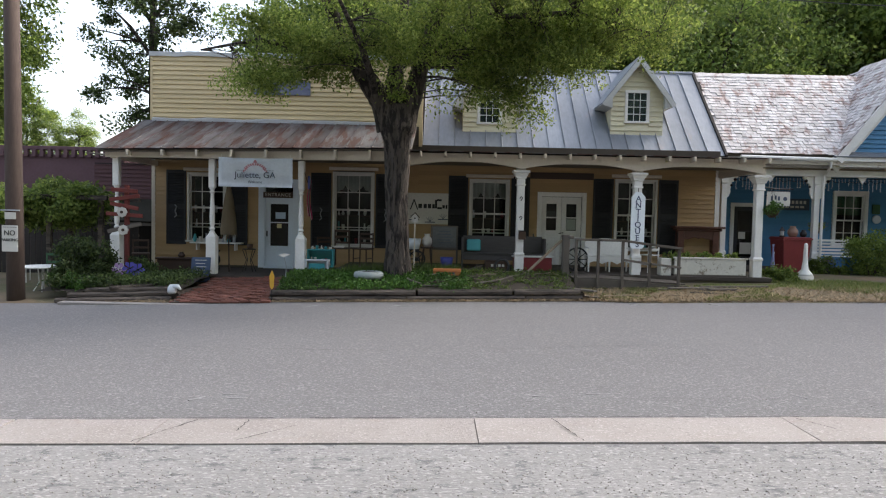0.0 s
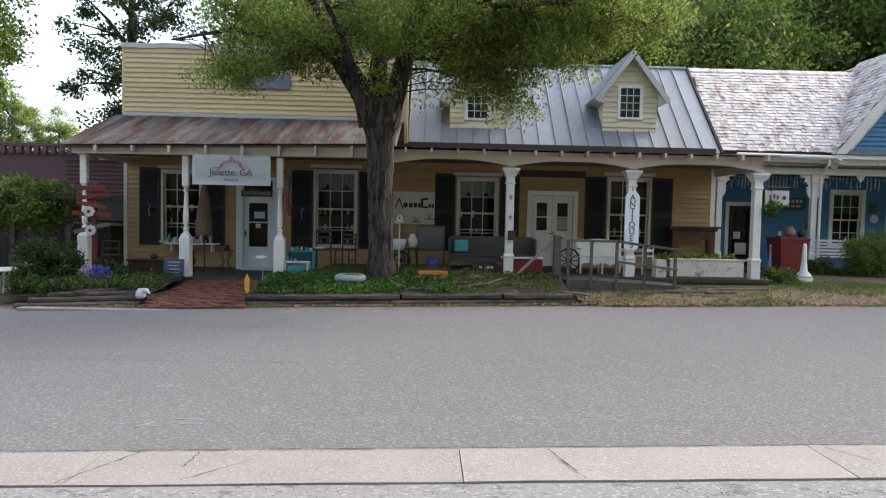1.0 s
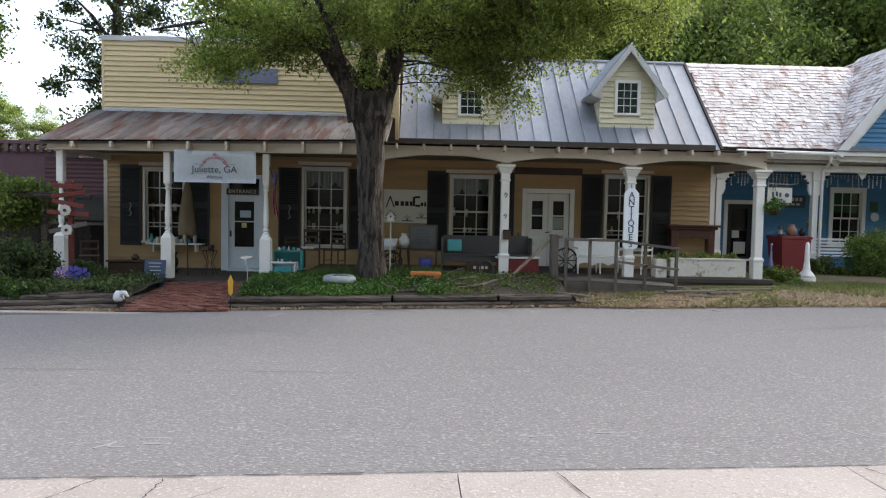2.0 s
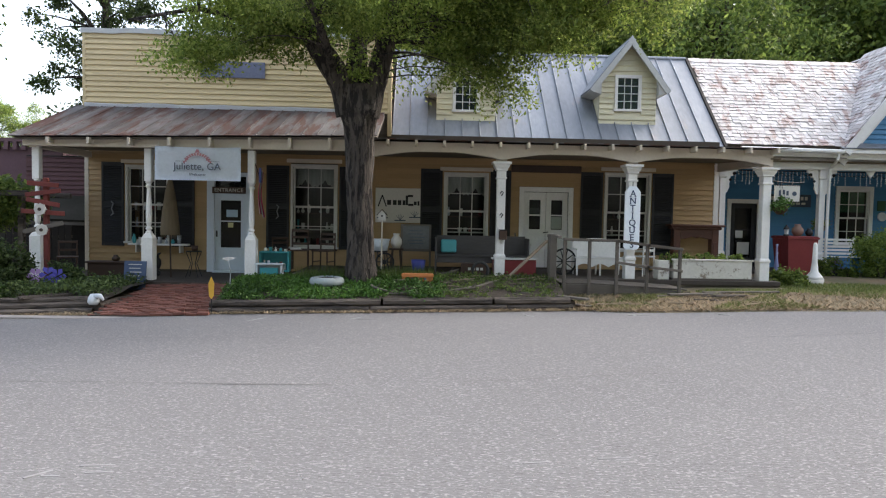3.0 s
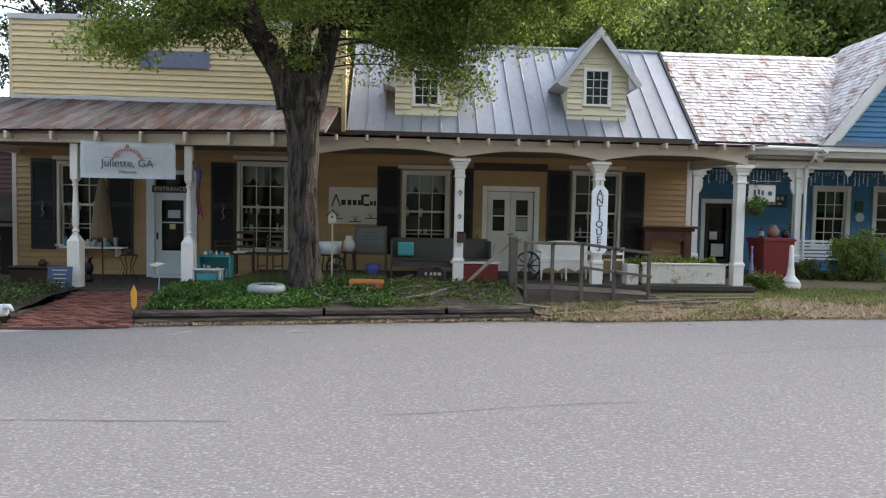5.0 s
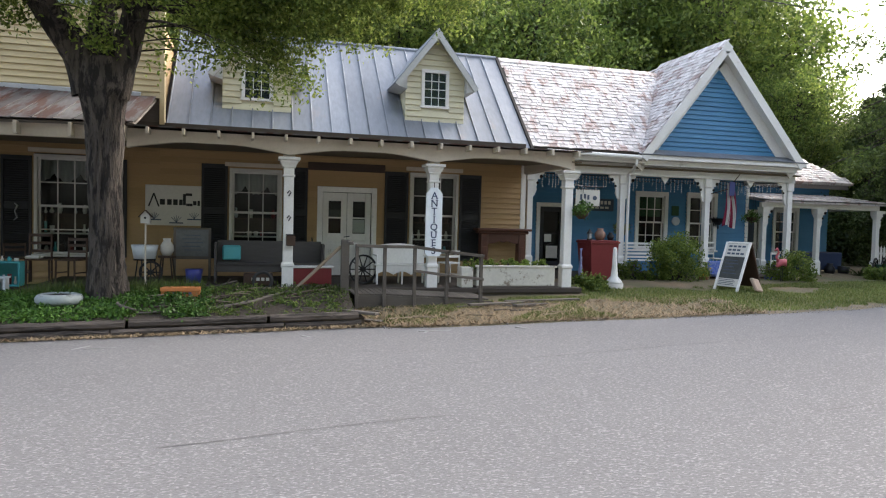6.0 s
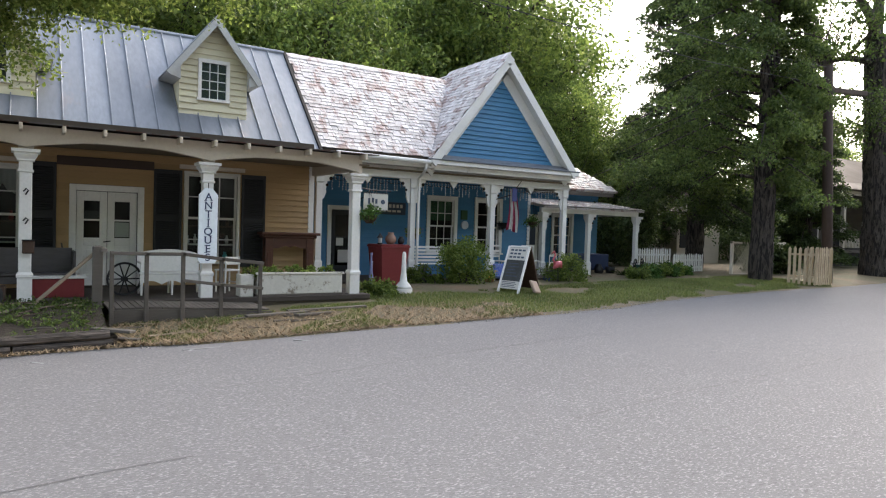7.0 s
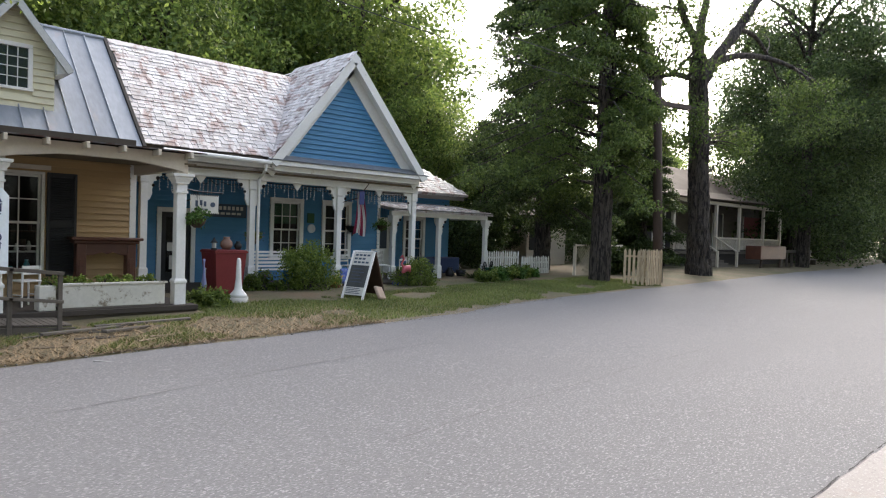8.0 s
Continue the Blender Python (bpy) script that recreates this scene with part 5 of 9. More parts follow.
_pc = list(bed_places(0.2, 2.8, 14.0, 16.1)(_r, 230)) + list(bed_places(-2.2, 0.6, 15.4, 16.15)(_r, 90))
_v, _f = leaf_cloud(_r, [p + np.array([0, 0, 0.03]) for p in _pc], [_r.uniform(0.08, 0.17) for _ in _pc], 24, 0.055, 0.1, 0.6)
tagged(new("weeds", quick_mesh("weeds", _v, _f, LEAF_SHADE)), "straggling dark green weeds in the timber bed", kind="stuff")
blades("tall_grass", 2600, bed_places(-2.3, 0.4, 15.0, 16.1), 0.22, LEAF_SHADE, 12, "tufts of tall dark grass round the tree foot", lean=0.35, width=0.007)


def timber(x0, y0, x1, y1, z, h, w, seed, mat=TIMBER, label="dark weathered landscape timber edging the bed", name="landscape_timber"):
    """A weathered timber with worn, uneven edges, lying between two points."""
    r = random.Random(seed)
    a, b = Vector((x0, y0, z)), Vector((x1, y1, z + street_z(x1) - street_z(x0)))
    d = (b - a)
    n = max(5, int(d.length / 0.12))
    side = Vector((-d.y, d.x, 0)).normalized()
    bm = B()
    prev = None
    for i in range(n + 1):
        p = a + d * (i / n)
        ring = []
        for k in range(8):
            an = (k + 0.5) * math.tau / 8
            rr = 1.10 + r.uniform(-0.2, 0.12)
            ring.append(bm.verts.new(p + side * max(-1, min(1, math.cos(an) * rr)) * w / 2 + Vector((0, 0, h / 2 + max(-1, min(1, math.sin(an) * rr)) * h / 2))))
        if prev:
            for k in range(8):
                bm.faces.new((prev[k], prev[(k + 1) % 8], ring[(k + 1) % 8], ring[k]))
        else:
            bm.faces.new(ring)
        prev = ring
    bm.faces.new(prev[::-1])
    return solid(name, bm, mat, label, "timber", "timbers round the beds")


for i, (x0, x1, lev, y) in enumerate(((-3.58, -0.75, 0, 13.88), (-0.72, 1.7, 0, 13.86), (1.73, 2.9, 0, 13.90), (-3.56, -0.55, 1, 13.91), (-0.5, 1.45, 1, 13.93), (1.5, 2.86, 1, 13.93))):
    timber(x0, y, x1, y, street_z(x0) - 0.03 + lev * 0.125, 0.13, 0.15, 40 + i)
timber(-3.50, 13.98, -3.45, 16.2, street_z(-3.5) - 0.02, 0.24, 0.14, 50)
timber(2.9, 13.9, 2.6, 16.1, street_z(2.9) - 0.02, 0.2, 0.12, 51)
# the left bed, with slumped timbers
for i, (x0, y0, x1, y1, lev, h) in enumerate(((-7.9, 13.70, -5.65, 13.98, 0, 0.12), (-7.7, 13.8, -5.6, 14.1, 1, 0.12), (-7.4, 13.95, -5.75, 14.2, 2, 0.10), (-5.58, 14.0, -5.40, 16.2, 0, 0.22))):
    timber(x0, y0, x1, y1, street_z(x0) - 0.02 + lev * 0.10, h, 0.15, 60 + i)
timber(-6.9, 13.9, -6.1, 14.6, street_z(-6.9) + 0.24, 0.08, 0.1, 66)
sheet("planting_bed_left", span(-8.5, -5.5, 0.25), span(14.05, 16.3, 0.2), lambda x, y: street_z(x) + 0.20 + 0.14 * min(1, (y - 14.0) / 1.2) + 0.03 * noise.noise((x * 2, y * 2, 5)), SOIL, "dark soil bed with slumped timbers")
_r = np.random.default_rng(33)


def left_places(r, n):
    x = r.uniform(-8.4, -5.6, n)
    y = r.uniform(14.2, 16.2, n)
    return np.stack([x, y, [street_z(a) + 0.30 for a in x]], 1)


_pc = list(left_places(_r, 260))
_v, _f = leaf_cloud(_r, [p + np.array([0, 0, 0.10]) for p in _pc], [_r.uniform(0.12, 0.26) for _ in _pc], 36, 0.07, 0.1, 0.8)
tagged(new("weeds", quick_mesh("weeds", _v, _f, LEAF_DARK)), "dark green low plants crowding the corner bed", kind="stuff")
for i, (x, y, h, w) in enumerate(((-8.3, 15.3, 1.15, 0.8), (-7.75, 15.2, 0.95, 0.7), (-8.3, 14.9, 0.6, 0.6), (-7.0, 15.6, 0.55, 0.6))):
    bush("garden_plant", x, y, street_z(x) + 0.25, (w, 0.7, h), 34, 60, 0.075, LEAF_DARK, 70 + i, "tall leafy garden plant in the corner bed", "plant")
for i, (x, y, w, h) in enumerate(((-8.15, 14.6, 0.8, 0.42), (-7.7, 14.4, 0.7, 0.32))):
    bush("low_shrub", x, y, street_z(x) + 0.18, (w, 0.6, h), 26, 70, 0.05, LEAF_LIME, 80 + i, "low bright green mound of leaves by the timbers", "shrub")

# brick path between the beds
brick_path = thing("brick_path", -4.5, 15, -0.05, "uneven old red brick path up to the porch", kind="structure")
part("path_bed", hull_slab(B(), [(-5.45, 13.45, street_z(-4.5) + 0.015), (-3.52, 13.45, street_z(-4.5) + 0.015), (-3.52, 16.25, street_z(-4.5) + 0.28), (-5.45, 16.25, street_z(-4.5) + 0.28)], 0.3), SOIL, brick_path)
BRICK_MESH = mesh_from("brick", cbox(B(), -0.098, 0.098, -0.046, 0.046, -0.05, 0.0, 0.007), BRICK)
_rb = random.Random(15)
j = 0
y = 13.52
while y < 16.2:
    x = -5.40 + (0.1 if j % 2 else 0.0)
    while x < -3.55:
        if _rb.random() < 0.985 and not (y < 13.75 and x > -4.0 and _rb.random() < 0.3):
            zz = street_z(x) + 0.05 + 0.095 * (y - 13.5) + _rb.uniform(-0.012, 0.018)
            piece("brick", BRICK_MESH, brick_path, pose(x + _rb.uniform(-0.008, 0.008), y, zz, _rb.uniform(-5, 5), _rb.uniform(-5, 5), _rb.uniform(-4, 4)))
        x += 0.205
    y += 0.101
    j += 1
part("path_apron", cbox(B(), -7.6, -3.4, 13.22, 13.46, street_z(-5) - 0.2, street_z(-5) + 0.012, 0.01), CONCRETE, brick_path, "pale concrete lip at the road")


# cracks in the kerb and the broken seam between kerb and road


def crack(points, width, seed):
    """A thin dark ribbon that wanders along a line, just above the surface."""
    r = random.Random(seed)
    bm = B()
    prev = None
    for i, (x, y, z) in enumerate(points):
        w = width * r.uniform(0.2, 1.3)
        a, b = bm.verts.new((x, y - w, z)), bm.verts.new((x + r.uniform(-0.01, 0.01), y + w, z))
        if prev:
            bm.faces.new((prev[0], a, b, prev[1]))
        prev = (a, b)
    return bm


CRACK = surface("crack_shadow_dirt", (0.035, 0.032, 0.03), rough=1.0, amount=0.4, vary=0, bump=0)
_rc = random.Random(5)
x = -8.0
while x < 9.5:
    ln = _rc.uniform(0.8, 2.6)
    pts = []
    for i in range(int(ln / 0.06)):
        xx = x + i * 0.06
        pts.append((xx, 5.652 + kerb_shift(xx) + 0.012 * noise.noise((xx * 2.3, 1, 0)) + 0.007 * noise.noise((xx * 9, 4, 0)), street_z(xx) + 0.024))
    part("crack", crack(pts, 0.007, int(x * 10) + 99), CRACK, kerb)
    x += ln + _rc.uniform(-0.1, 0.25)
for x0, y0, x1, y1 in ((-2.35, 5.05, -2.05, 5.63), (-1.55, 5.08, -1.05, 5.6), (-1.62, 5.3, -1.6, 5.6), (1.1, 5.05, 0.95, 5.6), (3.0, 5.6, 3.35, 5.08), (-4.3, 5.1, -4.0, 5.6), (5.6, 5.1, 5.3, 5.6)):
    pts = [(x0 + (x1 - x0) * i / 14 + 0.02 * noise.noise((i * 0.7, x0, 0)), y0 + (y1 - y0) * i / 14 + kerb_shift(x0), street_z(x0) + 0.024) for i in range(15)]
    bm = B()
    prev = None
    for p in pts:
        w = 0.006 * _rc.uniform(0.3, 1.2)
        a, b = bm.verts.new((p[0] - w, p[1], p[2])), bm.verts.new((p[0] + w, p[1], p[2]))
        if prev:
            bm.faces.new((prev[0], a, b, prev[1]))
        prev = (a, b)
    part("crack", bm, CRACK, kerb)


def edge_litter(r, n):
    x = r.uniform(-7.5, 3.2, n)
    y = 13.62 + 0.2 * r.uniform(0, 1, n) ** 0.7
    return np.stack([x, y, [street_z(a) + 0.012 for a in x]], 1)


blades("leaf_litter", 2600, edge_litter, 0.04, STRAW, 16, "dry leaves and twigs along the timbers", lean=2.2, width=0.012)
STONE = surface("loose_gravel", (0.30, 0.28, 0.26), (0.18, 0.17, 0.16), rough=0.95, vary=0.3, island=True, bump=0)


def gravel(name, count, x0, x1, y0, y1, zfun, size, seed, label):
    """Loose stones, each a small lump with six corners."""
    r = np.random.default_rng(seed)
    k = count
    p = np.stack([r.uniform(x0, x1, k), r.uniform(y0, y1, k), np.zeros(k)], 1)
    p[:, 2] = [zfun(a, b) for a, b, _ in p]
    s = size * r.uniform(0.4, 1.4, (k, 1))
    d = np.array([(1, 0, 0), (-1, 0, 0), (0, 1, 0), (0, -1, 0), (0, 0, 0.7), (0, 0, -0.7)])
    v = p[:, None, :] + d[None] * s[:, None, :] * r.uniform(0.6, 1.3, (k, 6, 1))
    tri = np.array([(0, 2, 4), (2, 1, 4), (1, 3, 4), (3, 0, 4), (2, 0, 5), (1, 2, 5), (3, 1, 5), (0, 3, 5)])
    f = (tri[None] + (np.arange(k) * 6)[:, None, None]).reshape(-1, 3)
    return tagged(new(name, quick_mesh(name, v.reshape(-1, 3), f, STONE)), label, kind="stuff")


gravel("loose_gravel", 9000, -5.5, 7.5, 2.6, 5.03, lambda x, y: street_z(x) + 0.001, 0.007, 71, "fine loose gravel strewn over the worn forecourt")
gravel("road_grit", 2500, -7, 9, 5.7, 9.0, lambda x, y: road_top(x, y) + 0.001, 0.005, 72, "scattered grit on the asphalt")
gravel("verge_gravel", 5000, 3.2, 22, 13.4, 15.2, lambda x, y: (ground_z(x, y) + 0.004) if abs(y - edge_y(x) - 0.05) < 0.22 else -0.6, 0.014, 73, "pale gravel along the road edge")

ROAD_SEAM = surface("tarred_seam", (0.10, 0.095, 0.095), (0.14, 0.135, 0.135), rough=0.9, big=6, amount=1.0, vary=0, bump=0)
for x0, x1, y0, y1 in ((-6.0, -0.6, 8.9, 8.4), (0.6, 2.9, 8.5, 8.7), (-4.0, -1.5, 11.2, 11.0), (3.5, 9.5, 10.6, 11.3), (-9.0, -5.0, 11.8, 11.7), (6.0, 14.0, 8.0, 8.6)):
    n = int((x1 - x0) / 0.08)
    pts = []
    for i in range(n + 1):
        xx = x0 + (x1 - x0) * i / n
        yy = y0 + (y1 - y0) * i / n + 0.05 * noise.noise((xx * 1.1, y0, 0)) + 0.015 * noise.noise((xx * 7, y0, 2))
        pts.append((xx, yy, road_top(xx, yy) + 0.003))
    part("crack", crack(pts, 0.011, int(x0 * 7) + 50), ROAD_SEAM, road)

# ---- doors, signs and goods of the shop ----
PALEBLUE = surface("pale_blue_white_paint", (0.66, 0.73, 0.80), (0.58, 0.65, 0.72), rough=0.5, amount=0.4, bump=0.1, vary=0.02)
SLATE = surface("chalkboard", (0.05, 0.053, 0.052), (0.085, 0.09, 0.088), rough=0.8, big=3, small=20, amount=0.8, vary=0.05)
TEAL = surface("teal_paint", (0.05, 0.30, 0.33), (0.04, 0.22, 0.25), rough=0.55, amount=0.6, vary=0.05)
REDPAINT = surface("dark_red_paint", (0.20, 0.028, 0.03), (0.13, 0.02, 0.022), rough=0.5, amount=0.6, vary=0.05)
ORANGE = surface("orange_paint", (0.55, 0.20, 0.06), (0.42, 0.14, 0.05), rough=0.6, amount=0.5, vary=0.05)
IRON = surface("black_iron", (0.03, 0.03, 0.032), rough=0.5, metal=0.6, amount=0.5, vary=0.05)
STRAWBROOM = surface("broom_straw", (0.20, 0.155, 0.095), (0.12, 0.09, 0.055), rough=0.9, small=50, amount=0.9, stretch=(4, 4, 0.4), bump=0.8, vary=0.05)
INK = surface("dark_blue_ink", (0.035, 0.05, 0.12), rough=0.7, amount=0.2, vary=0, bump=0)
BLACKINK = surface("black_ink", (0.025, 0.025, 0.025), rough=0.7, amount=0.2, vary=0, bump=0)
GREYINK = surface("grey_ink", (0.07, 0.09, 0.13), rough=0.8, amount=0.3, vary=0, bump=0)
PINKINK = surface("faded_red_print", (0.45, 0.20, 0.22), rough=0.8, amount=0.5, vary=0, bump=0)
SIGNWHITE = surface("painted_sign_board", (0.60, 0.58, 0.53), (0.50, 0.48, 0.43), rough=0.6, amount=0.5, vary=0.02, bump=0.1)
VINYL = surface("white_vinyl_banner", (0.87, 0.92, 0.97), (0.82, 0.88, 0.94), rough=0.45, amount=0.5, big=1.2, vary=0, bump=0.05)
CLOTH = surface("white_curtain", (0.62, 0.60, 0.56), rough=0.9, amount=0.4, vary=0)
GREENPLASTIC = surface("aqua_plastic", (0.10, 0.45, 0.50), rough=0.4, amount=0.3, vary=0)
BLUEPLASTIC = surface("blue_violet_plastic", (0.05, 0.06, 0.28), rough=0.4, amount=0.3, vary=0)
ENAMEL = surface("chipped_white_enamel", (0.58, 0.62, 0.66), (0.45, 0.48, 0.52), rough=0.35, amount=0.5, vary=0.05, stain=(0.2, 0.1, 0.06), stain_scale=5, stain_at=0.64)
RUBBER = surface("old_tyre_rubber", (0.035, 0.035, 0.036), rough=0.85, amount=0.5, vary=0.05)
PLASTER = surface("painted_plaster", (0.60, 0.57, 0.52), rough=0.7, amount=0.5, vary=0.05)
GALV = surface("galvanised_tub", (0.42, 0.45, 0.48), (0.30, 0.33, 0.36), rough=0.4, metal=0.5, amount=0.5, vary=0.05)

TANWOOD = surface("pale_raw_wood", (0.32, 0.25, 0.18), (0.22, 0.17, 0.12), rough=0.8, amount=0.7, vary=0.1, stretch=(0.4, 2, 2))

# half-glazed shop door with casing, transom and sign
y = WALL_Y
sdoor = part("door", cbox(B(), -4.98, -4.20, y + 0.02, y + 0.065, 0.30, 0.86, 0.006), PALEBLUE, shop, "pale blue-white half-glazed door")
for d in ((-4.98, -4.84, 0.86, 2.20), (-4.34, -4.20, 0.86, 2.20), (-4.84, -4.34, 2.03, 2.20), (-4.84, -4.34, 1.50, 1.53)):
    part("door_rail", cbox(B(), d[0], d[1], y + 0.02, y + 0.065, d[2], d[3], 0.005), PALEBLUE, sdoor)
_p = part("pane", cbox(B(), -4.84, -4.34, y + 0.04, y + 0.046, 0.86, 2.03, 0.001), GLASS, sdoor)
_p.visible_shadow = False
part("notice", cbox(B(), -4.70, -4.42, y + 0.030, y + 0.034, 1.62, 1.80, 0.001), surface("light_blue_card", (0.42, 0.55, 0.66), amount=0.2, vary=0), sdoor, "light blue paper notice")
part("notice", cbox(B(), -4.66, -4.53, y + 0.030, y + 0.034, 1.36, 1.48, 0.001), surface("yellow_card", (0.62, 0.58, 0.30), amount=0.2, vary=0), sdoor, "small yellow notice")
part("door_handle", cbox(B(), -4.945, -4.91, y - 0.02, y + 0.02, 1.12, 1.28, 0.01), IRON, sdoor, "black door handle")
for d in ((-5.16, -4.98, 0.25, 2.72), (-4.20, -4.02, 0.25, 2.72), (-4.98, -4.20, 2.62, 2.72), (-4.98, -4.20, 2.20, 2.26)):
    part("door_casing", cbox(B(), d[0], d[1], y - 0.05, y + 0.08, d[2], d[3], 0.006), PALEBLUE, shop)
part("door_threshold", cbox(B(), -5.0, -4.18, y - 0.12, y + 0.1, 0.22, 0.30, 0.008), PALEBLUE, shop)
_p = part("transom_pane", cbox(B(), -4.98, -4.20, y + 0.03, y + 0.036, 2.26, 2.62, 0.001), GLASS, shop)
_p.visible_shadow = False
entrance = solid("entrance_sign", cbox(B(), -5.02, -4.20, y - 0.085, y - 0.052, 2.20, 2.36, 0.005), BROWN, "small dark sign lettered ENTRANCE above the shop door", "sign")
writing("ENTRANCE", 0.125, -4.61, y - 0.088, 2.28, SIGNWHITE, entrance, spacing=1.15)

# double door of the right part
fdoor = part("double_door", cbox(B(), 2.60, 2.72, y - 0.05, y + 0.06, 0.46, 2.52, 0.006), WHITE, shop, "white half-glazed double door in a white casing")
for d in ((3.84, 3.96, 0.46, 2.52), (2.72, 3.84, 2.40, 2.52)):
    part("door_casing", cbox(B(), d[0], d[1], y - 0.05, y + 0.06, d[2], d[3], 0.006), WHITE, fdoor)
for a, b in ((2.73, 3.275), (3.285, 3.83)):
    bm = B()
    for d in ((a, a + 0.13, 0.5, 2.39), (b - 0.13, b, 0.5, 2.39), (a + 0.13, b - 0.13, 2.20, 2.39), (a + 0.13, b - 0.13, 1.30, 1.46), (a + 0.13, b - 0.13, 0.5, 0.72), (a + 0.13, b - 0.13, 1.80, 1.835)):
        cbox(bm, d[0], d[1], y + 0.01, y + 0.055, d[2], d[3], 0.006)
    cbox(bm, a + 0.13, b - 0.13, y + 0.03, y + 0.05, 0.72, 1.30, 0.004)
    cbox(bm, a + 0.18, b - 0.18, y + 0.018, y + 0.034, 0.80, 1.22, 0.012)
    leafd = part("door_leaf", bm, WHITE, fdoor)
    p = part("pane", cbox(B(), a + 0.13, b - 0.13, y + 0.03, y + 0.035, 1.46, 2.20, 0.001), GLASS, leafd)
    p.visible_shadow = False
    part("paper", cbox(B(), a + 0.14, b - 0.14, y + 0.045, y + 0.048, 1.84, 2.0, 0.001) if a < 3 else cbox(B(), a + 0.14, b - 0.14, y + 0.045, y + 0.048, 1.48, 1.78, 0.001), SLATE if a < 3 else CLOTH, leafd)
part("door_handle", tube(B(), [(3.22, y - 0.02, 1.38), (3.22, y - 0.05, 1.38), (3.34, y - 0.05, 1.40)], 0.012, 6), IRON, fdoor, "iron lever handle")
for x0, x1, z0, z1 in WIN:
    part("window_cornice", cbox(B(), x0 - 0.16, x1 + 0.16, WALL_Y - 0.09, WALL_Y - 0.03, z1 + 0.10, z1 + 0.19, 0.008), CREAM, shop)

# curtains and shelves of goods behind the windows


def swag_curtain(x0, x1, z0, z1, y):
    """A ruffled valance that hangs lower at its ends and middle."""
    bm = B()
    n = 40
    top, bot = [], []
    for i in range(n + 1):
        f = i / n
        x = x0 + (x1 - x0) * f
        yy = y + 0.018 * math.sin(f * 60)
        drop = 0.30 + 0.16 * abs(math.cos(f * math.pi * 2)) + 0.02 * math.sin(f * 47)
        top.append(bm.verts.new((x, yy, z1)))
        bot.append(bm.verts.new((x, yy + 0.01 * math.sin(f * 90), z1 - drop)))
    for i in range(n):
        bm.faces.new((top[i], top[i + 1], bot[i + 1], bot[i]))
    ret = bmesh.ops.solidify(bm, geom=bm.faces[:], thickness=0.004)
    return solid("curtain", bm, CLOTH, "white ruffled curtain valance inside the shop window", "curtain", soft=True)


for x0, x1, z0, z1 in WIN[1:3]:
    swag_curtain(x0 + 0.04, x1 - 0.04, z0, z1 - 0.03, WALL_Y + 0.085)


def crock(name, x, y, z, r, h, mat, label, kind=0, group=""):
    """A small vessel turned on an axis."""
    prof = [[(r * 0.6, 0), (r, h * 0.3), (r * 0.95, h * 0.6), (r * 0.5, h * 0.85), (r * 0.6, h)], [(r * 0.8, 0), (r * 0.9, h * 0.5), (r, h)], [(r * 0.35, 0), (r * 0.8, h * 0.25), (r * 0.35, h * 0.6), (r * 0.3, h * 0.9), (r * 0.45, h)]][kind % 3]
    return solid(name, lathe(B(), [(a, z + b) for a, b in prof], x, y, 12), mat, label, "vessel", group, soft=True)


_rg = random.Random(23)
GOODS = [PLASTER, ENAMEL, CLOTH, SIGNWHITE, BROWN, TEAL, REDPAINT]
for x0, x1, z0, z1 in WIN:
    yy = WALL_Y + 0.25
    sh = thing("display_shelf", (x0 + x1) / 2, yy, 0.4, "dark wooden display shelf behind the shop window", "shelf", "window displays")
    for z in (0.95, 1.36, 1.76):
        part("shelf_board", cbox(B(), x0 - 0.05, x1 + 0.05, yy - 0.14, yy + 0.14, z - 0.03, z, 0.004), SIGNWHITE if z < 1.5 else BROWN, sh)
    for a in (x0 - 0.05, x1 + 0.01):
        part("upright", cbox(B(), a, a + 0.04, yy - 0.14, yy + 0.14, 0.4, 1.80, 0.004), BROWN, sh)
    for z in (0.95, 1.36, 1.76):
        xx = x0 + 0.08
        while xx < x1 - 0.08:
            if _rg.random() < 0.82:
                crock("ornament", xx, yy + _rg.uniform(-0.06, 0.05), z, _rg.uniform(0.03, 0.07), _rg.uniform(0.08, 0.24), _rg.choice(GOODS), "small crockery ornament on the window shelf", _rg.randrange(3), "ornaments in the windows")
            xx += _rg.uniform(0.11, 0.19)

# banner under the porch eave
bm = B()
n = 20
g = []
for i in range(n + 1):
    f = i / n
    col = []
    for j in range(7):
        h = j / 6
        col.append(bm.verts.new((-5.46 + 1.76 * f, 16.17 - 0.02 * math.sin(f * 9 + h * 3) * h - 0.01 * math.sin(h * 14), 3.08 - 0.70 * h - 0.018 * math.sin(f * math.pi) * (1 - h))))
    g.append(col)
for i in range(n):
    for j in range(6):
        bm.faces.new((g[i][j], g[i + 1][j], g[i + 1][j + 1], g[i][j + 1]))
bmesh.ops.solidify(bm, geom=bm.faces[:], thickness=0.004)
banner = solid("banner", bm, VINYL, "white vinyl banner lettered Juliette, GA below the porch eave", "banner", soft=True)
writing("Juliette, GA", 0.205, -4.58, 16.125, 2.66, GREYINK, banner)
writing("Welcome", 0.085, -4.58, 16.13, 2.50, GREYINK, banner)
bm = B()
for i in range(11):
    a0, a1 = math.pi * (0.10 + 0.80 * i / 11), math.pi * (0.10 + 0.80 * (i + 0.72) / 11)
    r0, r1 = 0.185, 0.25
    prism(bm, [(-4.58 + r * math.cos(a) * 1.15, 2.745 + r * math.sin(a) * 0.80) for r, a in ((r0, a0), (r1, a0), (r1, a1), (r0, a1))], 16.128, 16.134)
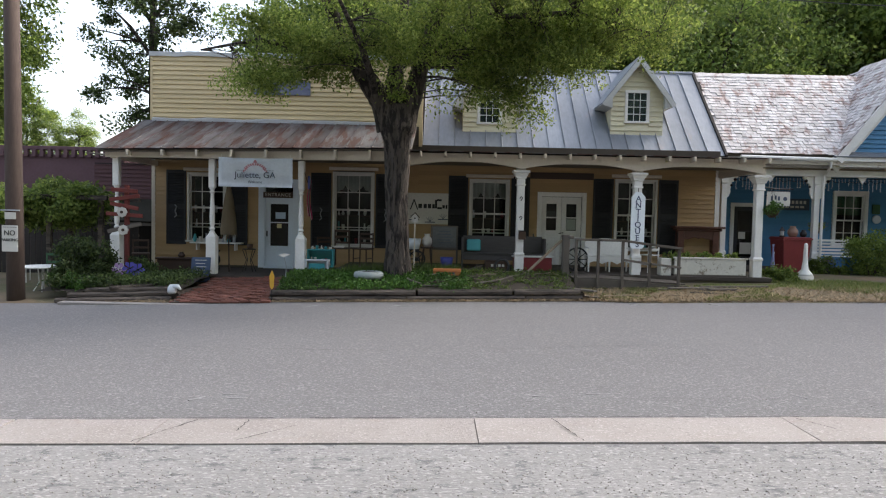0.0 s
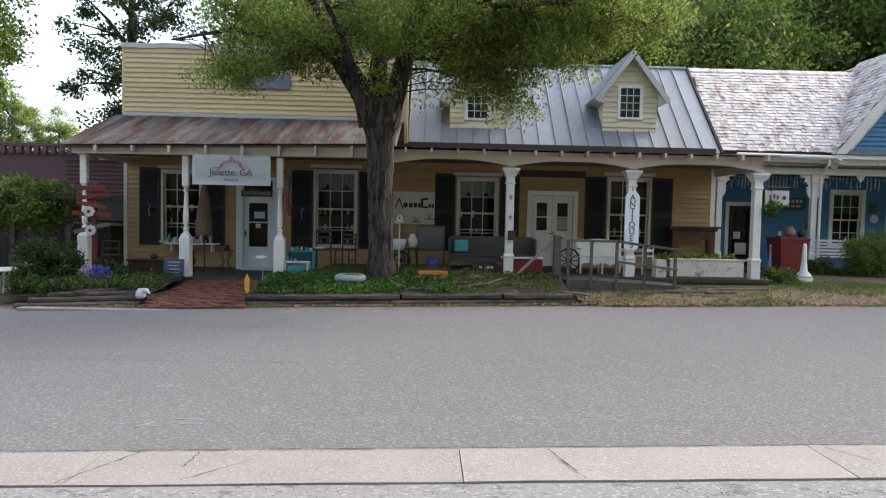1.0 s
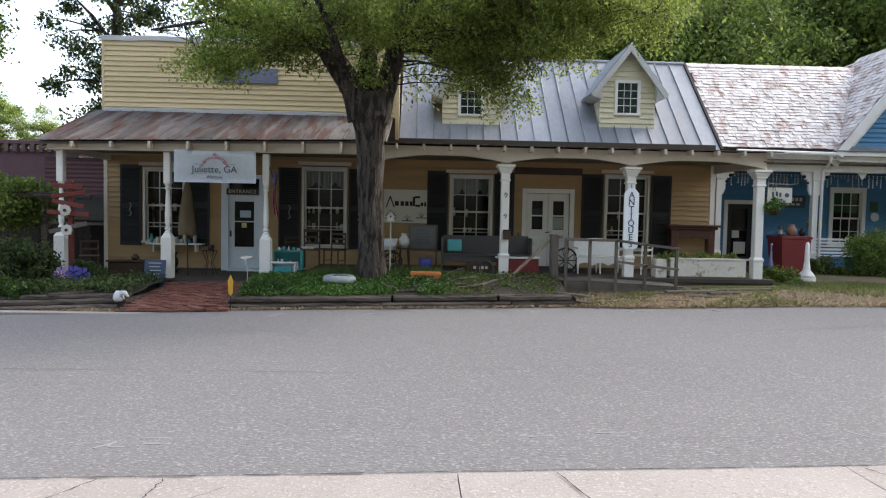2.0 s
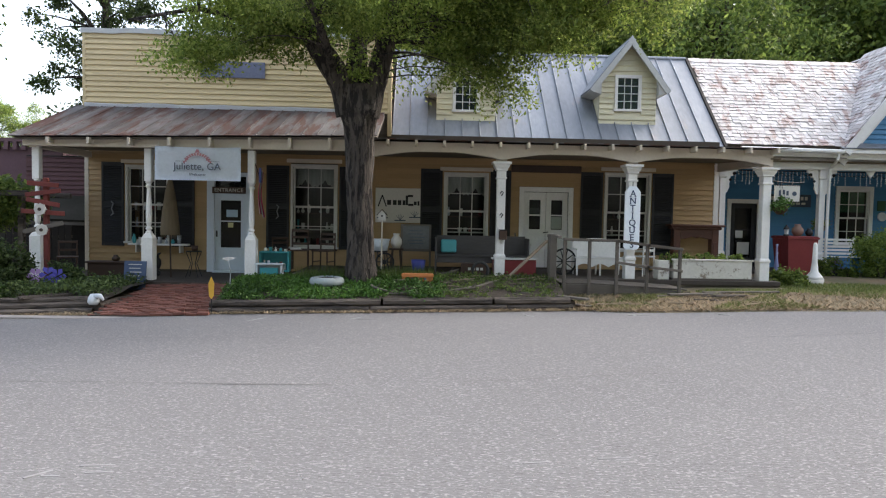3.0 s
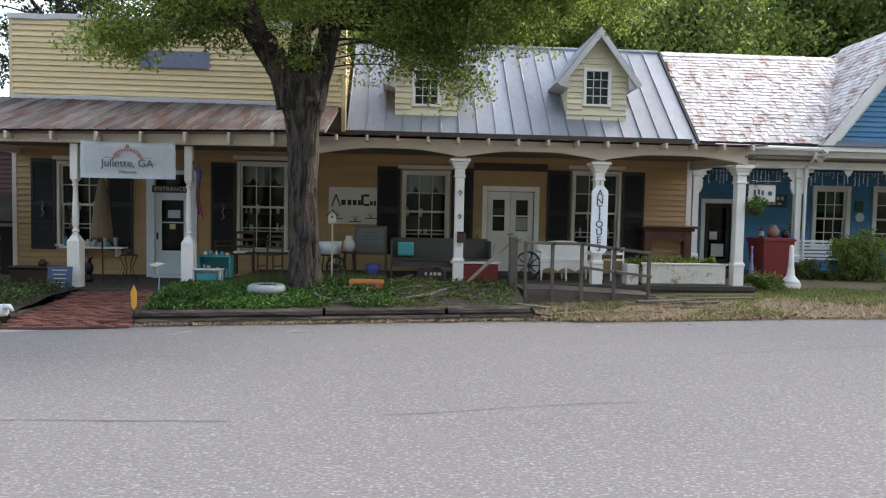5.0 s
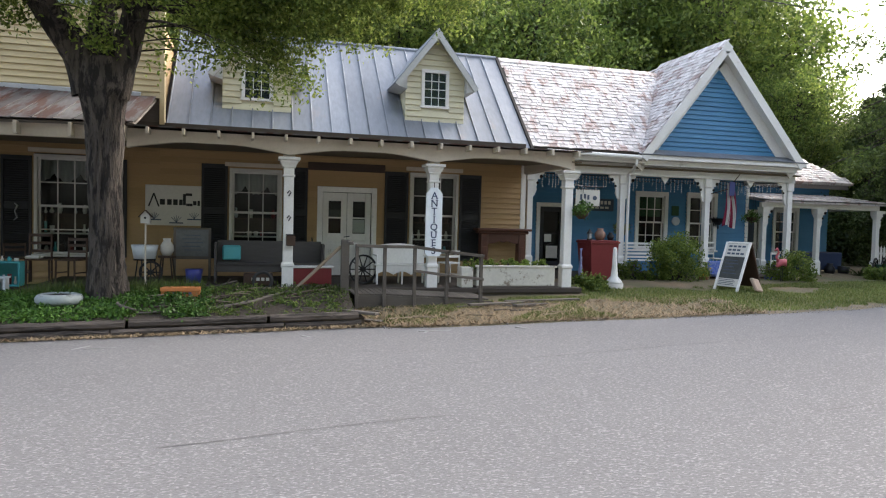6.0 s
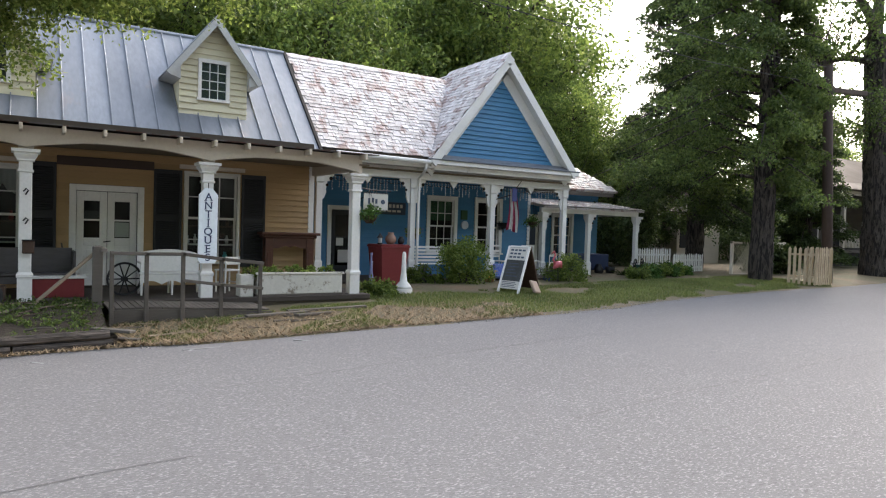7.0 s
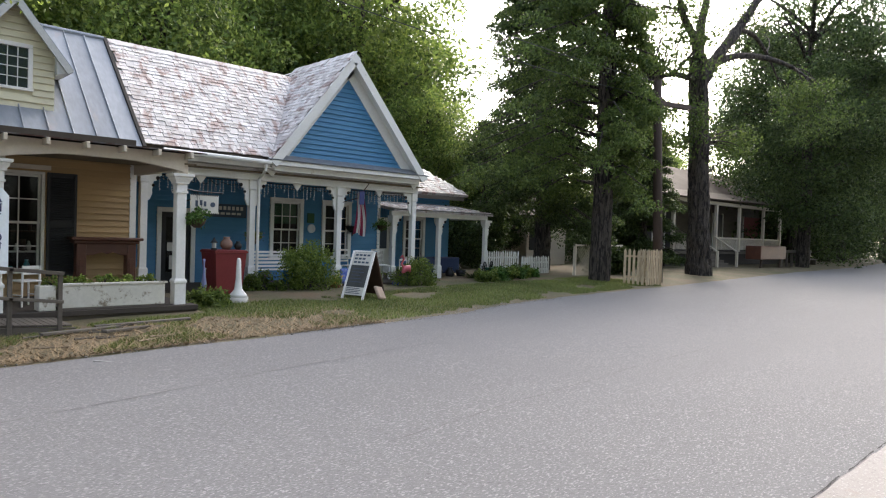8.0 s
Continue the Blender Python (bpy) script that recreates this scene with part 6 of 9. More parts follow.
prism(bm, [(-4.63, 2.95), (-4.53, 2.95), (-4.56, 3.02), (-4.60, 3.02)], 16.128, 16.134)
for sx in (-1, 1):
    for k in range(3):
        cx = -4.58 + sx * (0.20 + 0.035 * k)
        prism(bm, [(cx - 0.016, 2.79 - 0.03 * k), (cx + 0.016, 2.79 - 0.03 * k), (cx + 0.016, 2.84 - 0.03 * k), (cx - 0.016, 2.84 - 0.03 * k)], 16.127, 16.133)
part("printed_arch", bm, PINKINK, banner, "faded red arched bridge print")
part("printed_line", cbox(B(), -5.03, -4.80, 16.128, 16.134, 2.768, 2.775, 0.001), GREYINK, banner)
part("printed_line", cbox(B(), -4.36, -4.13, 16.128, 16.134, 2.768, 2.775, 0.001), GREYINK, banner)
banner.location += Vector((0.08, -0.09, 0))
for x in (-5.40, -3.76):
    part("cord", tube(B(), [(x, 16.16, 3.07), (x, 16.22, 3.16)], 0.006, 5), CLOTH, banner)

# painted board on the wall, its name drawn as strokes
board = solid("shop_sign", cbox(B(), -1.00, 0.12, WALL_Y - 0.075, WALL_Y - 0.032, 1.56, 2.42, 0.006), SIGNWHITE, "cream painted shop sign with black brushwork on the wall", "sign")
yy = WALL_Y - 0.079
for i, (x, z, w, h, a) in enumerate(((-0.88, 2.10, 0.03, 0.30, 20), (-0.78, 2.10, 0.03, 0.30, -20), (-0.66, 2.06, 0.10, 0.12, 0), (-0.52, 2.06, 0.09, 0.12, 0), (-0.40, 2.06, 0.09, 0.12, 0), (-0.29, 2.06, 0.07, 0.12, 0),
                                     (-0.22, 2.12, 0.06, 0.24, 0), (-0.13, 2.23, 0.13, 0.055, 0), (-0.12, 2.01, 0.13, 0.055, 0), (-0.01, 2.05, 0.07, 0.09, 0), (0.07, 2.05, 0.05, 0.11, 0))):
    part("brush_stroke", cbox(B(), -w / 2, w / 2, -0.003, 0.003, -h / 2, h / 2, 0.001, pose(x, yy, z, 0, a, 0)), BLACKINK, board)
for x, z in ((-0.82, 1.74), (-0.38, 1.68), (-0.02, 1.76)):
    bm = B()
    for k in range(5):
        tube(bm, [(x, yy, z - 0.05), (x + (k - 2) * 0.05, yy, z + 0.10 - abs(k - 2) * 0.02)], 0.006, 4)
    cbox(bm, x - 0.14, x + 0.14, yy - 0.002, yy + 0.002, z - 0.075, z - 0.05, 0.001)
    part("painted_flower", bm, GREYINK, board)

# the tall hanging sign on the post
ant = thing("antiques_sign", 4.68, 16.27, 1.1, "tall white sign lettered ANTIQUES hung on the porch post", "sign")
out = [(4.68 + a * 0.165, z) for a, z in ((-1, 1.16), (-0.75, 1.10), (0.75, 1.10), (1, 1.16), (1, 2.34), (0.7, 2.40), (0.4, 2.46), (-0.4, 2.46), (-0.7, 2.40), (-1, 2.34))]
part("board", prism(B(), out, 16.24, 16.29), VINYL, ant)
for i, ch in enumerate("ANTIQUES"):
    writing(ch, 0.19, 4.68, 16.237, 2.30 - i * 0.157, INK, ant, bold=0.008)
SERIFS = {"A": ((-0.052, -1), (0.052, -1)), "N": ((-0.05, -1), (-0.05, 1), (0.05, 1)), "T": ((0, -1),), "I": ((0, -1), (0, 1)), "U": ((-0.048, 1), (0.048, 1)), "E": ((-0.035, -1), (-0.035, 1))}
for i, ch in enumerate("ANTIQUES"):
    for sx, sz in SERIFS.get(ch, ()):
        zc = 2.30 - i * 0.157 + sz * 0.064
        part("serif", cbox(B(), 4.68 + sx - 0.024, 4.68 + sx + 0.024, 16.233, 16.239, zc - 0.005, zc + 0.005, 0.001), INK, ant)
part("eye_hook", tube(B(), [(4.68, 16.27, 2.46), (4.68, 16.27, 2.56)], 0.008, 6), IRON, ant)
# small iron things nailed to the posts
for x, z, nm in ((1.86, 2.25, "key"), (1.86, 1.78, "hook")):
    bm = B()
    tube(bm, [(x - 0.03, 16.335, z), (x + 0.01, 16.33, z + 0.05), (x + 0.04, 16.335, z + 0.02), (x, 16.33, z - 0.05)], 0.012, 6)
    solid("iron_" + nm, bm, IRON, "small black iron piece nailed to a porch post", "ornament")
bx = thing("mailbox", 1.90, 16.30, 1.26, "small dark mailbox fixed to the porch post", "mailbox")
part("box", cbox(B(), 1.82, 1.99, 16.24, 16.345, 1.26, 1.46, 0.012), BROWN, bx)
part("lid", cbox(B(), 1.815, 1.995, 16.23, 16.345, 1.46, 1.48, 0.005), IRON, bx)


def pew(x0, x1, y, z0):
    """A long plank settle with high straight back and solid ends."""
    ob = thing("settle", (x0 + x1) / 2, y, z0, "long dark grey plank settle on the porch", "bench")
    W = surface("grey_brown_plank", (0.085, 0.078, 0.075), (0.055, 0.05, 0.05), rough=0.7, amount=0.8, stretch=(0.3, 2, 2), vary=0.08, bump=0.4)
    part("backrest", cbox(B(), x0, x1, y + 0.18, y + 0.22, z0 + 0.36, z0 + 0.84, 0.01), W, ob)
    part("seat", cbox(B(), x0, x1, y - 0.22, y + 0.2, z0 + 0.36, z0 + 0.40, 0.008), W, ob)
    for x in (x0 - 0.04, x1):
        part("end_panel", cbox(B(), x, x + 0.04, y - 0.24, y + 0.22, z0, z0 + 0.80, 0.012), W, ob)
    part("apron", cbox(B(), x0, x1, y - 0.19, y - 0.165, z0 + 0.22, z0 + 0.36, 0.006), W, ob)
    return ob


pew(0.52, 2.60, 17.5, 0.46)
solid("cushion", cbox(B(), 0.62, 0.98, 17.58, 17.67, 0.90, 1.20, 0.035), GREENPLASTIC, "bright aqua square cushion on the settle", "cushion")


def chair(name, x, y, z, rot, mat, label, h=0.9, w=0.42, group="", slats=3):
    """A ladder-back chair."""
    ob = thing(name, x, y, z, label, "chair", group)
    R = pose(x, y, z, 0, 0, rot)

    def bx(n_, a, b, c, d, e, f, bev=0.008):
        part(n_, cbox(B(), a, b, c, d, e, f, bev, R), mat, ob)
    bx("seat", -w / 2, w / 2, -w / 2, w / 2, 0.43, 0.46)
    for sx in (-1, 1):
        for sy in (-1, 1):
            a = sx * (w / 2 - 0.025)
            b = sy * (w / 2 - 0.025)
            part("leg", tube(B(), [R @ Vector((a, b, 0)), R @ Vector((a * 0.97, b, 0.43)), R @ Vector((a * 0.97, b * (1.0 if sy < 0 else 1.08), 0.43 if sy < 0 else h))], [0.016, 0.019, 0.016], 7), mat, ob)
        part("stretcher", tube(B(), [R @ Vector((sx * (w / 2 - 0.03), -w / 2 + 0.03, 0.2)), R @ Vector((sx * (w / 2 - 0.03), w / 2 - 0.03, 0.2))], 0.011, 6), mat, ob)
    for i in range(slats):
        zz = 0.56 + (h - 0.62) * i / max(slats - 1, 1)
        bx("back_slat", -w / 2 + 0.03, w / 2 - 0.03, w / 2 - 0.03, w / 2 - 0.012, zz, zz + 0.055, 0.005)
    return ob


chair("ladderback_chair", -2.60, 17.3, 0.46, 8, BROWN, "dark wooden ladderback chair under the shop window", 0.92, group="chairs on the porch")
chair("ladderback_chair", -2.05, 17.25, 0.46, -20, BROWN, "dark wooden ladderback chair turned aside by the tree", 0.85, group="chairs on the porch")
chair("wooden_chair", -3.05, 17.6, 0.46, 30, BROWN, "low dark wooden chair by the porch post", 0.72, group="chairs on the porch", slats=2)
solid("folded_cloth", cbox(B(), -2.80, -2.55, 17.15, 17.4, 0.92, 0.97, 0.02), CLOTH, "folded white cloth on a chair seat", "cloth")

# teal crate shelf and white cabinet below the first turned post
tc = thing("teal_crate", -3.05, 16.75, 0.46, "open teal wooden crate full of small goods", "crate")
for d in ((-3.36, -2.72, 16.62, 16.90, 0.46, 0.49), (-3.36, -2.72, 16.62, 16.90, 0.87, 0.90), (-3.36, -3.33, 16.62, 16.90, 0.49, 0.87), (-2.75, -2.72, 16.62, 16.90, 0.49, 0.87), (-3.33, -2.75, 16.88, 16.90, 0.49, 0.87)):
    part("board", cbox(B(), *d, 0.005), TEAL, tc)
for i in range(6):
    crock("ornament", -3.27 + i * 0.09, 16.74, 0.49, 0.035, _rg.uniform(0.1, 0.25), _rg.choice(GOODS), "small bottle standing in the teal crate", i, "goods in the crate")
for i in range(5):
    crock("ornament", -3.25 + i * 0.11, 16.76, 0.90, 0.04, _rg.uniform(0.05, 0.1), _rg.choice(GOODS), "small pot on top of the teal crate", i, "goods in the crate")
wc = thing("white_cabinet", -2.98, 16.0, 0.38, "small white painted cabinet beside the bed", "cabinet")
for d in ((-3.28, -2.70, 15.9, 16.12, 0.66, 0.69), (-3.26, -3.22, 15.92, 16.12, 0.36, 0.66), (-2.76, -2.72, 15.92, 16.12, 0.36, 0.66), (-3.22, -2.76, 16.09, 16.12, 0.36, 0.66), (-3.22, -2.76, 15.92, 16.1, 0.36, 0.40)):
    part("board", cbox(B(), *d, 0.006), ENAMEL, wc)
part("panel", cbox(B(), -3.18, -2.80, 15.93, 15.95, 0.44, 0.60, 0.006), TEAL, wc)
crock("tin_pail", -3.35, 15.75, 0.36, 0.09, 0.10, GALV, "small dented tin pail in the bed", 1)
crock("tin_pail", -2.62, 15.6, 0.36, 0.10, 0.09, ENAMEL, "small white enamel bowl in the ground cover", 1)

# chalkboard easel, tubs, stool and old wheel by the tree
ce = thing("chalkboard_easel", 0.02, 17.8, 0.46, "grey chalkboard in a wooden frame on legs", "chalkboard")
part("slate", cbox(B(), -0.28, 0.34, 17.78, 17.80, 0.96, 1.50, 0.004), surface("grey_slate", (0.13, 0.135, 0.13), (0.17, 0.175, 0.17), rough=0.8, big=3, small=20, amount=0.8, vary=0), ce)
for d in ((-0.33, -0.28, 17.77, 17.81, 0.46, 1.54), (0.34, 0.39, 17.77, 17.81, 0.46, 1.54), (-0.28, 0.34, 17.77, 17.81, 1.50, 1.54), (-0.28, 0.34, 17.77, 17.81, 0.90, 0.96)):
    part("frame_rail", cbox(B(), *d, 0.005), OLD_WOOD, ce)
for i in range(5):
    part("chalk_line", cbox(B(), -0.12 - 0.04 * (i % 2), 0.18 + 0.03 * (i % 3), 17.775, 17.779, 1.38 - i * 0.075, 1.392 - i * 0.075, 0.001), GREYINK, ce)
crock("blue_tub", 0.10, 17.4, 0.46, 0.17, 0.27, BLUEPLASTIC, "blue violet plastic tub under the chalkboard", 1)
crock("wash_tub", -0.82, 17.5, 0.92, 0.25, 0.27, ENAMEL, "white enamel wash tub on a stand", 1)
st = thing("tub_stand", -0.82, 17.5, 0.46, "dark iron stand below the wash tub", "stand")
for k in range(3):
    a = k * math.tau / 3 + 0.4
    part("leg", tube(B(), [(-0.82 + 0.25 * math.cos(a), 17.5 + 0.25 * math.sin(a), 0.46), (-0.82 + 0.18 * math.cos(a), 17.5 + 0.18 * math.sin(a), 0.92)], 0.014, 6), IRON, st)
part("ring", tube(B(), [(-0.82 + 0.2 * math.cos(k * math.tau / 16), 17.5 + 0.2 * math.sin(k * math.tau / 16), 0.90) for k in range(17)], 0.012, 6), IRON, st)
crock("milk_churn", -0.42, 17.55, 0.98, 0.13, 0.34, PLASTER, "cream ribbed stoneware churn on a stool", 0)
sto = thing("stool", -0.42, 17.55, 0.46, "dark wooden stool under the churn", "stool")
part("seat", lathe(B(), [(0.17, 0.94), (0.17, 0.98)], -0.42, 17.55, 16), BROWN, sto)
for k in range(4):
    a = k * math.tau / 4 + 0.7
    part("leg", tube(B(), [(-0.42 + 0.19 * math.cos(a), 17.55 + 0.19 * math.sin(a), 0.46), (-0.42 + 0.12 * math.cos(a), 17.55 + 0.12 * math.sin(a), 0.94)], 0.016, 6), BROWN, sto)


def wheel(name, x, y, z, r, spokes, mat, label, rot=0):
    """A spoked wheel that stands upright."""
    ob = thing(name, x, y, z - r, label, "wheel")
    R = pose(x, y, z, 0, 0, rot)
    part("rim", tube(B(), [R @ Vector((r * math.cos(k * math.tau / 28), 0, r * math.sin(k * math.tau / 28))) for k in range(29)], 0.022, 6, False), mat, ob)
    bm = B()
    tube(bm, [R @ Vector((0, -0.06, 0)), R @ Vector((0, 0.06, 0))], 0.05, 12)
    part("hub", bm, mat, ob)
    for k in range(spokes):
        a = k * math.tau / spokes
        part("spoke", tube(B(), [R @ Vector((0.045 * math.cos(a), 0, 0.045 * math.sin(a))), R @ Vector((r * math.cos(a), 0, r * math.sin(a)))], [0.014, 0.011], 6), mat, ob)
    return ob


wheel("wagon_wheel", 3.42, 17.15, 0.46 + 0.30, 0.29, 10, IRON, "black wagon wheel leaning by the white settee", 10)
wheel("wagon_wheel", -0.66, 17.15, 0.46 + 0.22, 0.20, 8, IRON, "small dark iron wheel below the wash tub", -8)
# birdhouse on a pole beside the tree
bh = thing("birdhouse", -0.72, 16.9, 0.46, "small white birdhouse on a pale pole", "birdhouse")
part("pole", tube(B(), [(-0.72, 16.9, 0.46), (-0.72, 16.9, 1.62)], 0.018, 6), CREAM, bh)
part("box", prism(B(), [(-0.80, 1.62), (-0.64, 1.62), (-0.64, 1.76), (-0.72, 1.85), (-0.80, 1.76)], 16.84, 16.98), SIGNWHITE, bh)
for s in (-1, 1):
    part("roof", hull_slab(B(), [(-0.72, 16.81, 1.87), (-0.72 + s * 0.12, 16.81, 1.74), (-0.72 + s * 0.12, 17.0, 1.74), (-0.72, 17.0, 1.87)], 0.012), BROWN, bh)
part("hole", tube(B(), [(-0.72, 16.835, 1.72), (-0.72, 16.843, 1.72)], 0.022, 10), BLACKINK, bh)

# red cabinet with white top, crate, wheel-rim
rc = thing("red_cabinet", 2.32, 17.2, 0.46, "low dark red cabinet with a white top", "cabinet")
part("body", cbox(B(), 1.80, 2.76, 17.0, 17.35, 0.46, 0.79, 0.01), REDPAINT, rc)
part("top", cbox(B(), 1.76, 2.80, 16.97, 17.38, 0.79, 0.825, 0.006), WHITE, rc)
rcr = thing("wooden_crate", 1.32, 16.8, 0.46, "dark brown crate with faded white marks", "crate")
part("body", cbox(B(), 1.05, 1.60, 16.7, 16.95, 0.46, 0.70, 0.02), BROWN, rcr)
for i in range(4):
    part("mark", cbox(B(), 1.20 + i * 0.09, 1.26 + i * 0.09, 16.694, 16.70, 0.56, 0.62, 0.001), SIGNWHITE, rcr)
bm = B()
tube(bm, [(1.40 + 0.16 * math.cos(k * math.tau / 24), 15.85, bed_z(1.4, 15.85) + 0.15 + 0.16 * math.sin(k * math.tau / 24)) for k in range(25)], 0.03, 8, False)
solid("wheel_rim", bm, RUBBER, "small dark wheel rim standing in the weeds", "wheel")
# orange box and tyre planter in the bed
ob_ = thing("orange_box", 0.10, 15.05, bed_z(0.1, 15.05), "weathered orange wooden box lying in the weeds", "box")
z = bed_z(0.1, 15.05)
part("body", cbox(B(), -0.20, 0.40, 14.95, 15.2, z - 0.01, z + 0.14, 0.01, pose(0, 0, 0)), ORANGE, ob_)
part("slat", cbox(B(), -0.21, 0.41, 14.935, 14.95, z + 0.085, z + 0.145, 0.004), ORANGE, ob_)
for i in range(4):
    part("mark", cbox(B(), -0.02 + i * 0.08, 0.03 + i * 0.08, 14.944, 14.949, z + 0.03, z + 0.07, 0.001), GREYINK, ob_)
z = bed_z(-1.65, 14.75)
TYREPAINT = surface("flaking_grey_green_paint", (0.30, 0.34, 0.34), (0.18, 0.2, 0.2), rough=0.7, amount=0.8, small=25, vary=0, stain=(0.05, 0.05, 0.05), stain_scale=5, stain_at=0.55)
ty = thing("tyre_planter", -1.62, 14.75, z, "old tyre with a pale painted rim used as a planter", "tyre")
part("tyre", tube(B(), [(-1.62 + 0.25 * math.cos(k * math.tau / 28), 14.75 + 0.25 * math.sin(k * math.tau / 28), z + 0.09) for k in range(29)], 0.085, 10, False), TYREPAINT, ty, soft=True)
part("inner_rim", tube(B(), [(-1.62 + 0.155 * math.cos(k * math.tau / 24), 14.75 + 0.155 * math.sin(k * math.tau / 24), z + 0.13) for k in range(25)], 0.03, 8, False), RUBBER, ty, soft=True)
# fallen branches and boards
for i, (a, b, rad) in enumerate((((0.55, 14.3, 0.32), (1.3, 14.7, 0.42), 0.03), ((1.2, 14.6, 0.40), (2.1, 15.4, 0.50), 0.025), ((-0.75, 14.5, 0.42), (-0.45, 14.2, 0.35), 0.025), ((0.35, 15.9, 0.46), (0.95, 16.1, 0.62), 0.02))):
    bm = B()
    rr = np.random.default_rng(90 + i)
    pts = bend(a, b, rr, 0.03)
    tube(bm, pts, [rad, rad * 1.1, rad * 0.9, rad, rad * 0.8, rad * 0.5], 7)
    tube(bm, [pts[3], pts[3] + Vector((0.08, -0.05, 0.10))], [rad * 0.6, 0.006], 6)
    solid("fallen_branch", bm, OLD_WOOD, "dry grey fallen branch in the bed", "branch", "branches in the bed")
solid("plank", cbox(B(), -0.65, 0.65, -0.07, 0.07, -0.018, 0.018, 0.005, pose(2.35, 15.95, 0.83, 0, -43, 8)), TANWOOD, "long weathered plank leaning on the ramp post", "plank")
solid("plank", cbox(B(), -0.45, 0.45, -0.05, 0.05, -0.012, 0.012, 0.004, pose(2.54, 18.45, 0.92, 0, 80, 0)), OLD_WOOD, "thin pole leaning by the double door", "plank")
for i, (x, y, l, a) in enumerate(((5.6, 15.0, 1.2, 12), (6.6, 15.2, 1.5, -4), (6.2, 14.8, 0.9, 25), (2.9, 13.95, 0.7, -50), (3.0, 14.1, 0.6, -35), (2.3, 15.2, 0.8, 15))):
    solid("plank", cbox(B(), -l / 2, l / 2, -0.06, 0.06, -0.02, 0.02, 0.006, pose(x, y, ground_z(x, y) + (0.035 if x > 2.95 else 0.2), 0, _rg.uniform(-2, 2), a)), OLD_WOOD, "split grey board lying before the porch", "plank", "boards on the ground")

_ro = random.Random(91)
for i in range(26):
    x, y = _ro.uniform(-0.4, 2.8), _ro.uniform(14.05, 16.0)
    l, a = _ro.uniform(0.25, 0.8), _ro.uniform(-40, 40)
    z = bed_z(x, y) + 0.03
    d = Vector((math.cos(radians(a)), math.sin(radians(a)), _ro.uniform(-0.05, 0.10))) * l
    p = Vector((x, y, z))
    solid("stick", tube(B(), [p - d * 0.5, p + Vector((0, 0, 0.02)), p + d * 0.5], [0.014, 0.012, 0.005], 5), _ro.choice([OLD_WOOD, TANWOOD, BROWN]), "dry stick lying in the weedy bed", "stick", "sticks in the bed")
for i in range(12):
    x, y = _ro.uniform(2.95, 6.8), _ro.uniform(13.95, 14.95)
    l, a = _ro.uniform(0.25, 0.7), _ro.uniform(-30, 30)
    p, d = Vector((x, y, ground_z(x, y) + 0.025)), Vector((math.cos(radians(a)), math.sin(radians(a)), 0)) * l
    solid("stick", tube(B(), [p - d * 0.5, p, p + d * 0.5], [0.016, 0.014, 0.006], 5), _ro.choice([OLD_WOOD, TANWOOD]), "dry stick on the bare verge", "stick", "sticks on the verge")

# ramp and its rail
ramp = thing("wooden_ramp", 4.2, 15.6, 0.15, "weathered grey wooden ramp up to the porch", "ramp")
for i in range(26):
    x = 3.02 + i * 0.098
    part("plank", cbox(B(), -0.045, 0.045, -0.5, 0.5, -0.03, 0.0, 0.004, pose(x, 15.72, 0.46 - 0.10 * max(0, (x - 3.6)) / 2.0, 0, 3, 0)), OLD_WOOD, ramp)
part("stringer", prism(B(), [(2.98, -0.02), (5.56, 0.0), (5.56, 0.32), (3.6, 0.43), (2.98, 0.43)], 15.18, 15.22), OLD_WOOD, ramp)
rail = thing("ramp_railing", 4.2, 15.15, 0.15, "weathered grey wooden railing along the ramp", "railing")
RP = [(3.00, 1.36), (3.50, 1.35), (4.05, 1.35), (4.66, 1.27), (5.32, 1.20)]
for i, (x, zt) in enumerate(RP):
    part("post", cbox(B(), x - 0.03, x + 0.03, 15.11, 15.17, ground_z(x, 15.1) - 0.05, zt, 0.006), OLD_WOOD, rail)
for (xa, za), (xb, zb) in zip(RP, RP[1:]):
    for off, hh in ((0.0, 0.055), (-0.43, 0.05)):
        if off and xa < 3.9:
            continue
        a = math.degrees(math.atan2(zb - za, xb - xa))
        L = math.hypot(xb - xa, zb - za)
        part("rail_bar", cbox(B(), -0.02, L + 0.04, -0.02, 0.02, -hh / 2, hh / 2, 0.005, pose(xa, 15.095, za - 0.03 + off, 0, -a, 0)), OLD_WOOD, rail)
part("newel", cbox(B(), 2.76, 2.90, 15.4, 15.54, 0.2, 1.42, 0.01), OLD_WOOD, rail)
part("newel", cbox(B(), 2.82, 2.94, 15.9, 16.02, 0.2, 1.40, 0.01), OLD_WOOD, rail)
part("rail_bar", cbox(B(), 2.86, 2.94, 15.15, 16.3, 1.34, 1.40, 0.006), OLD_WOOD, rail)


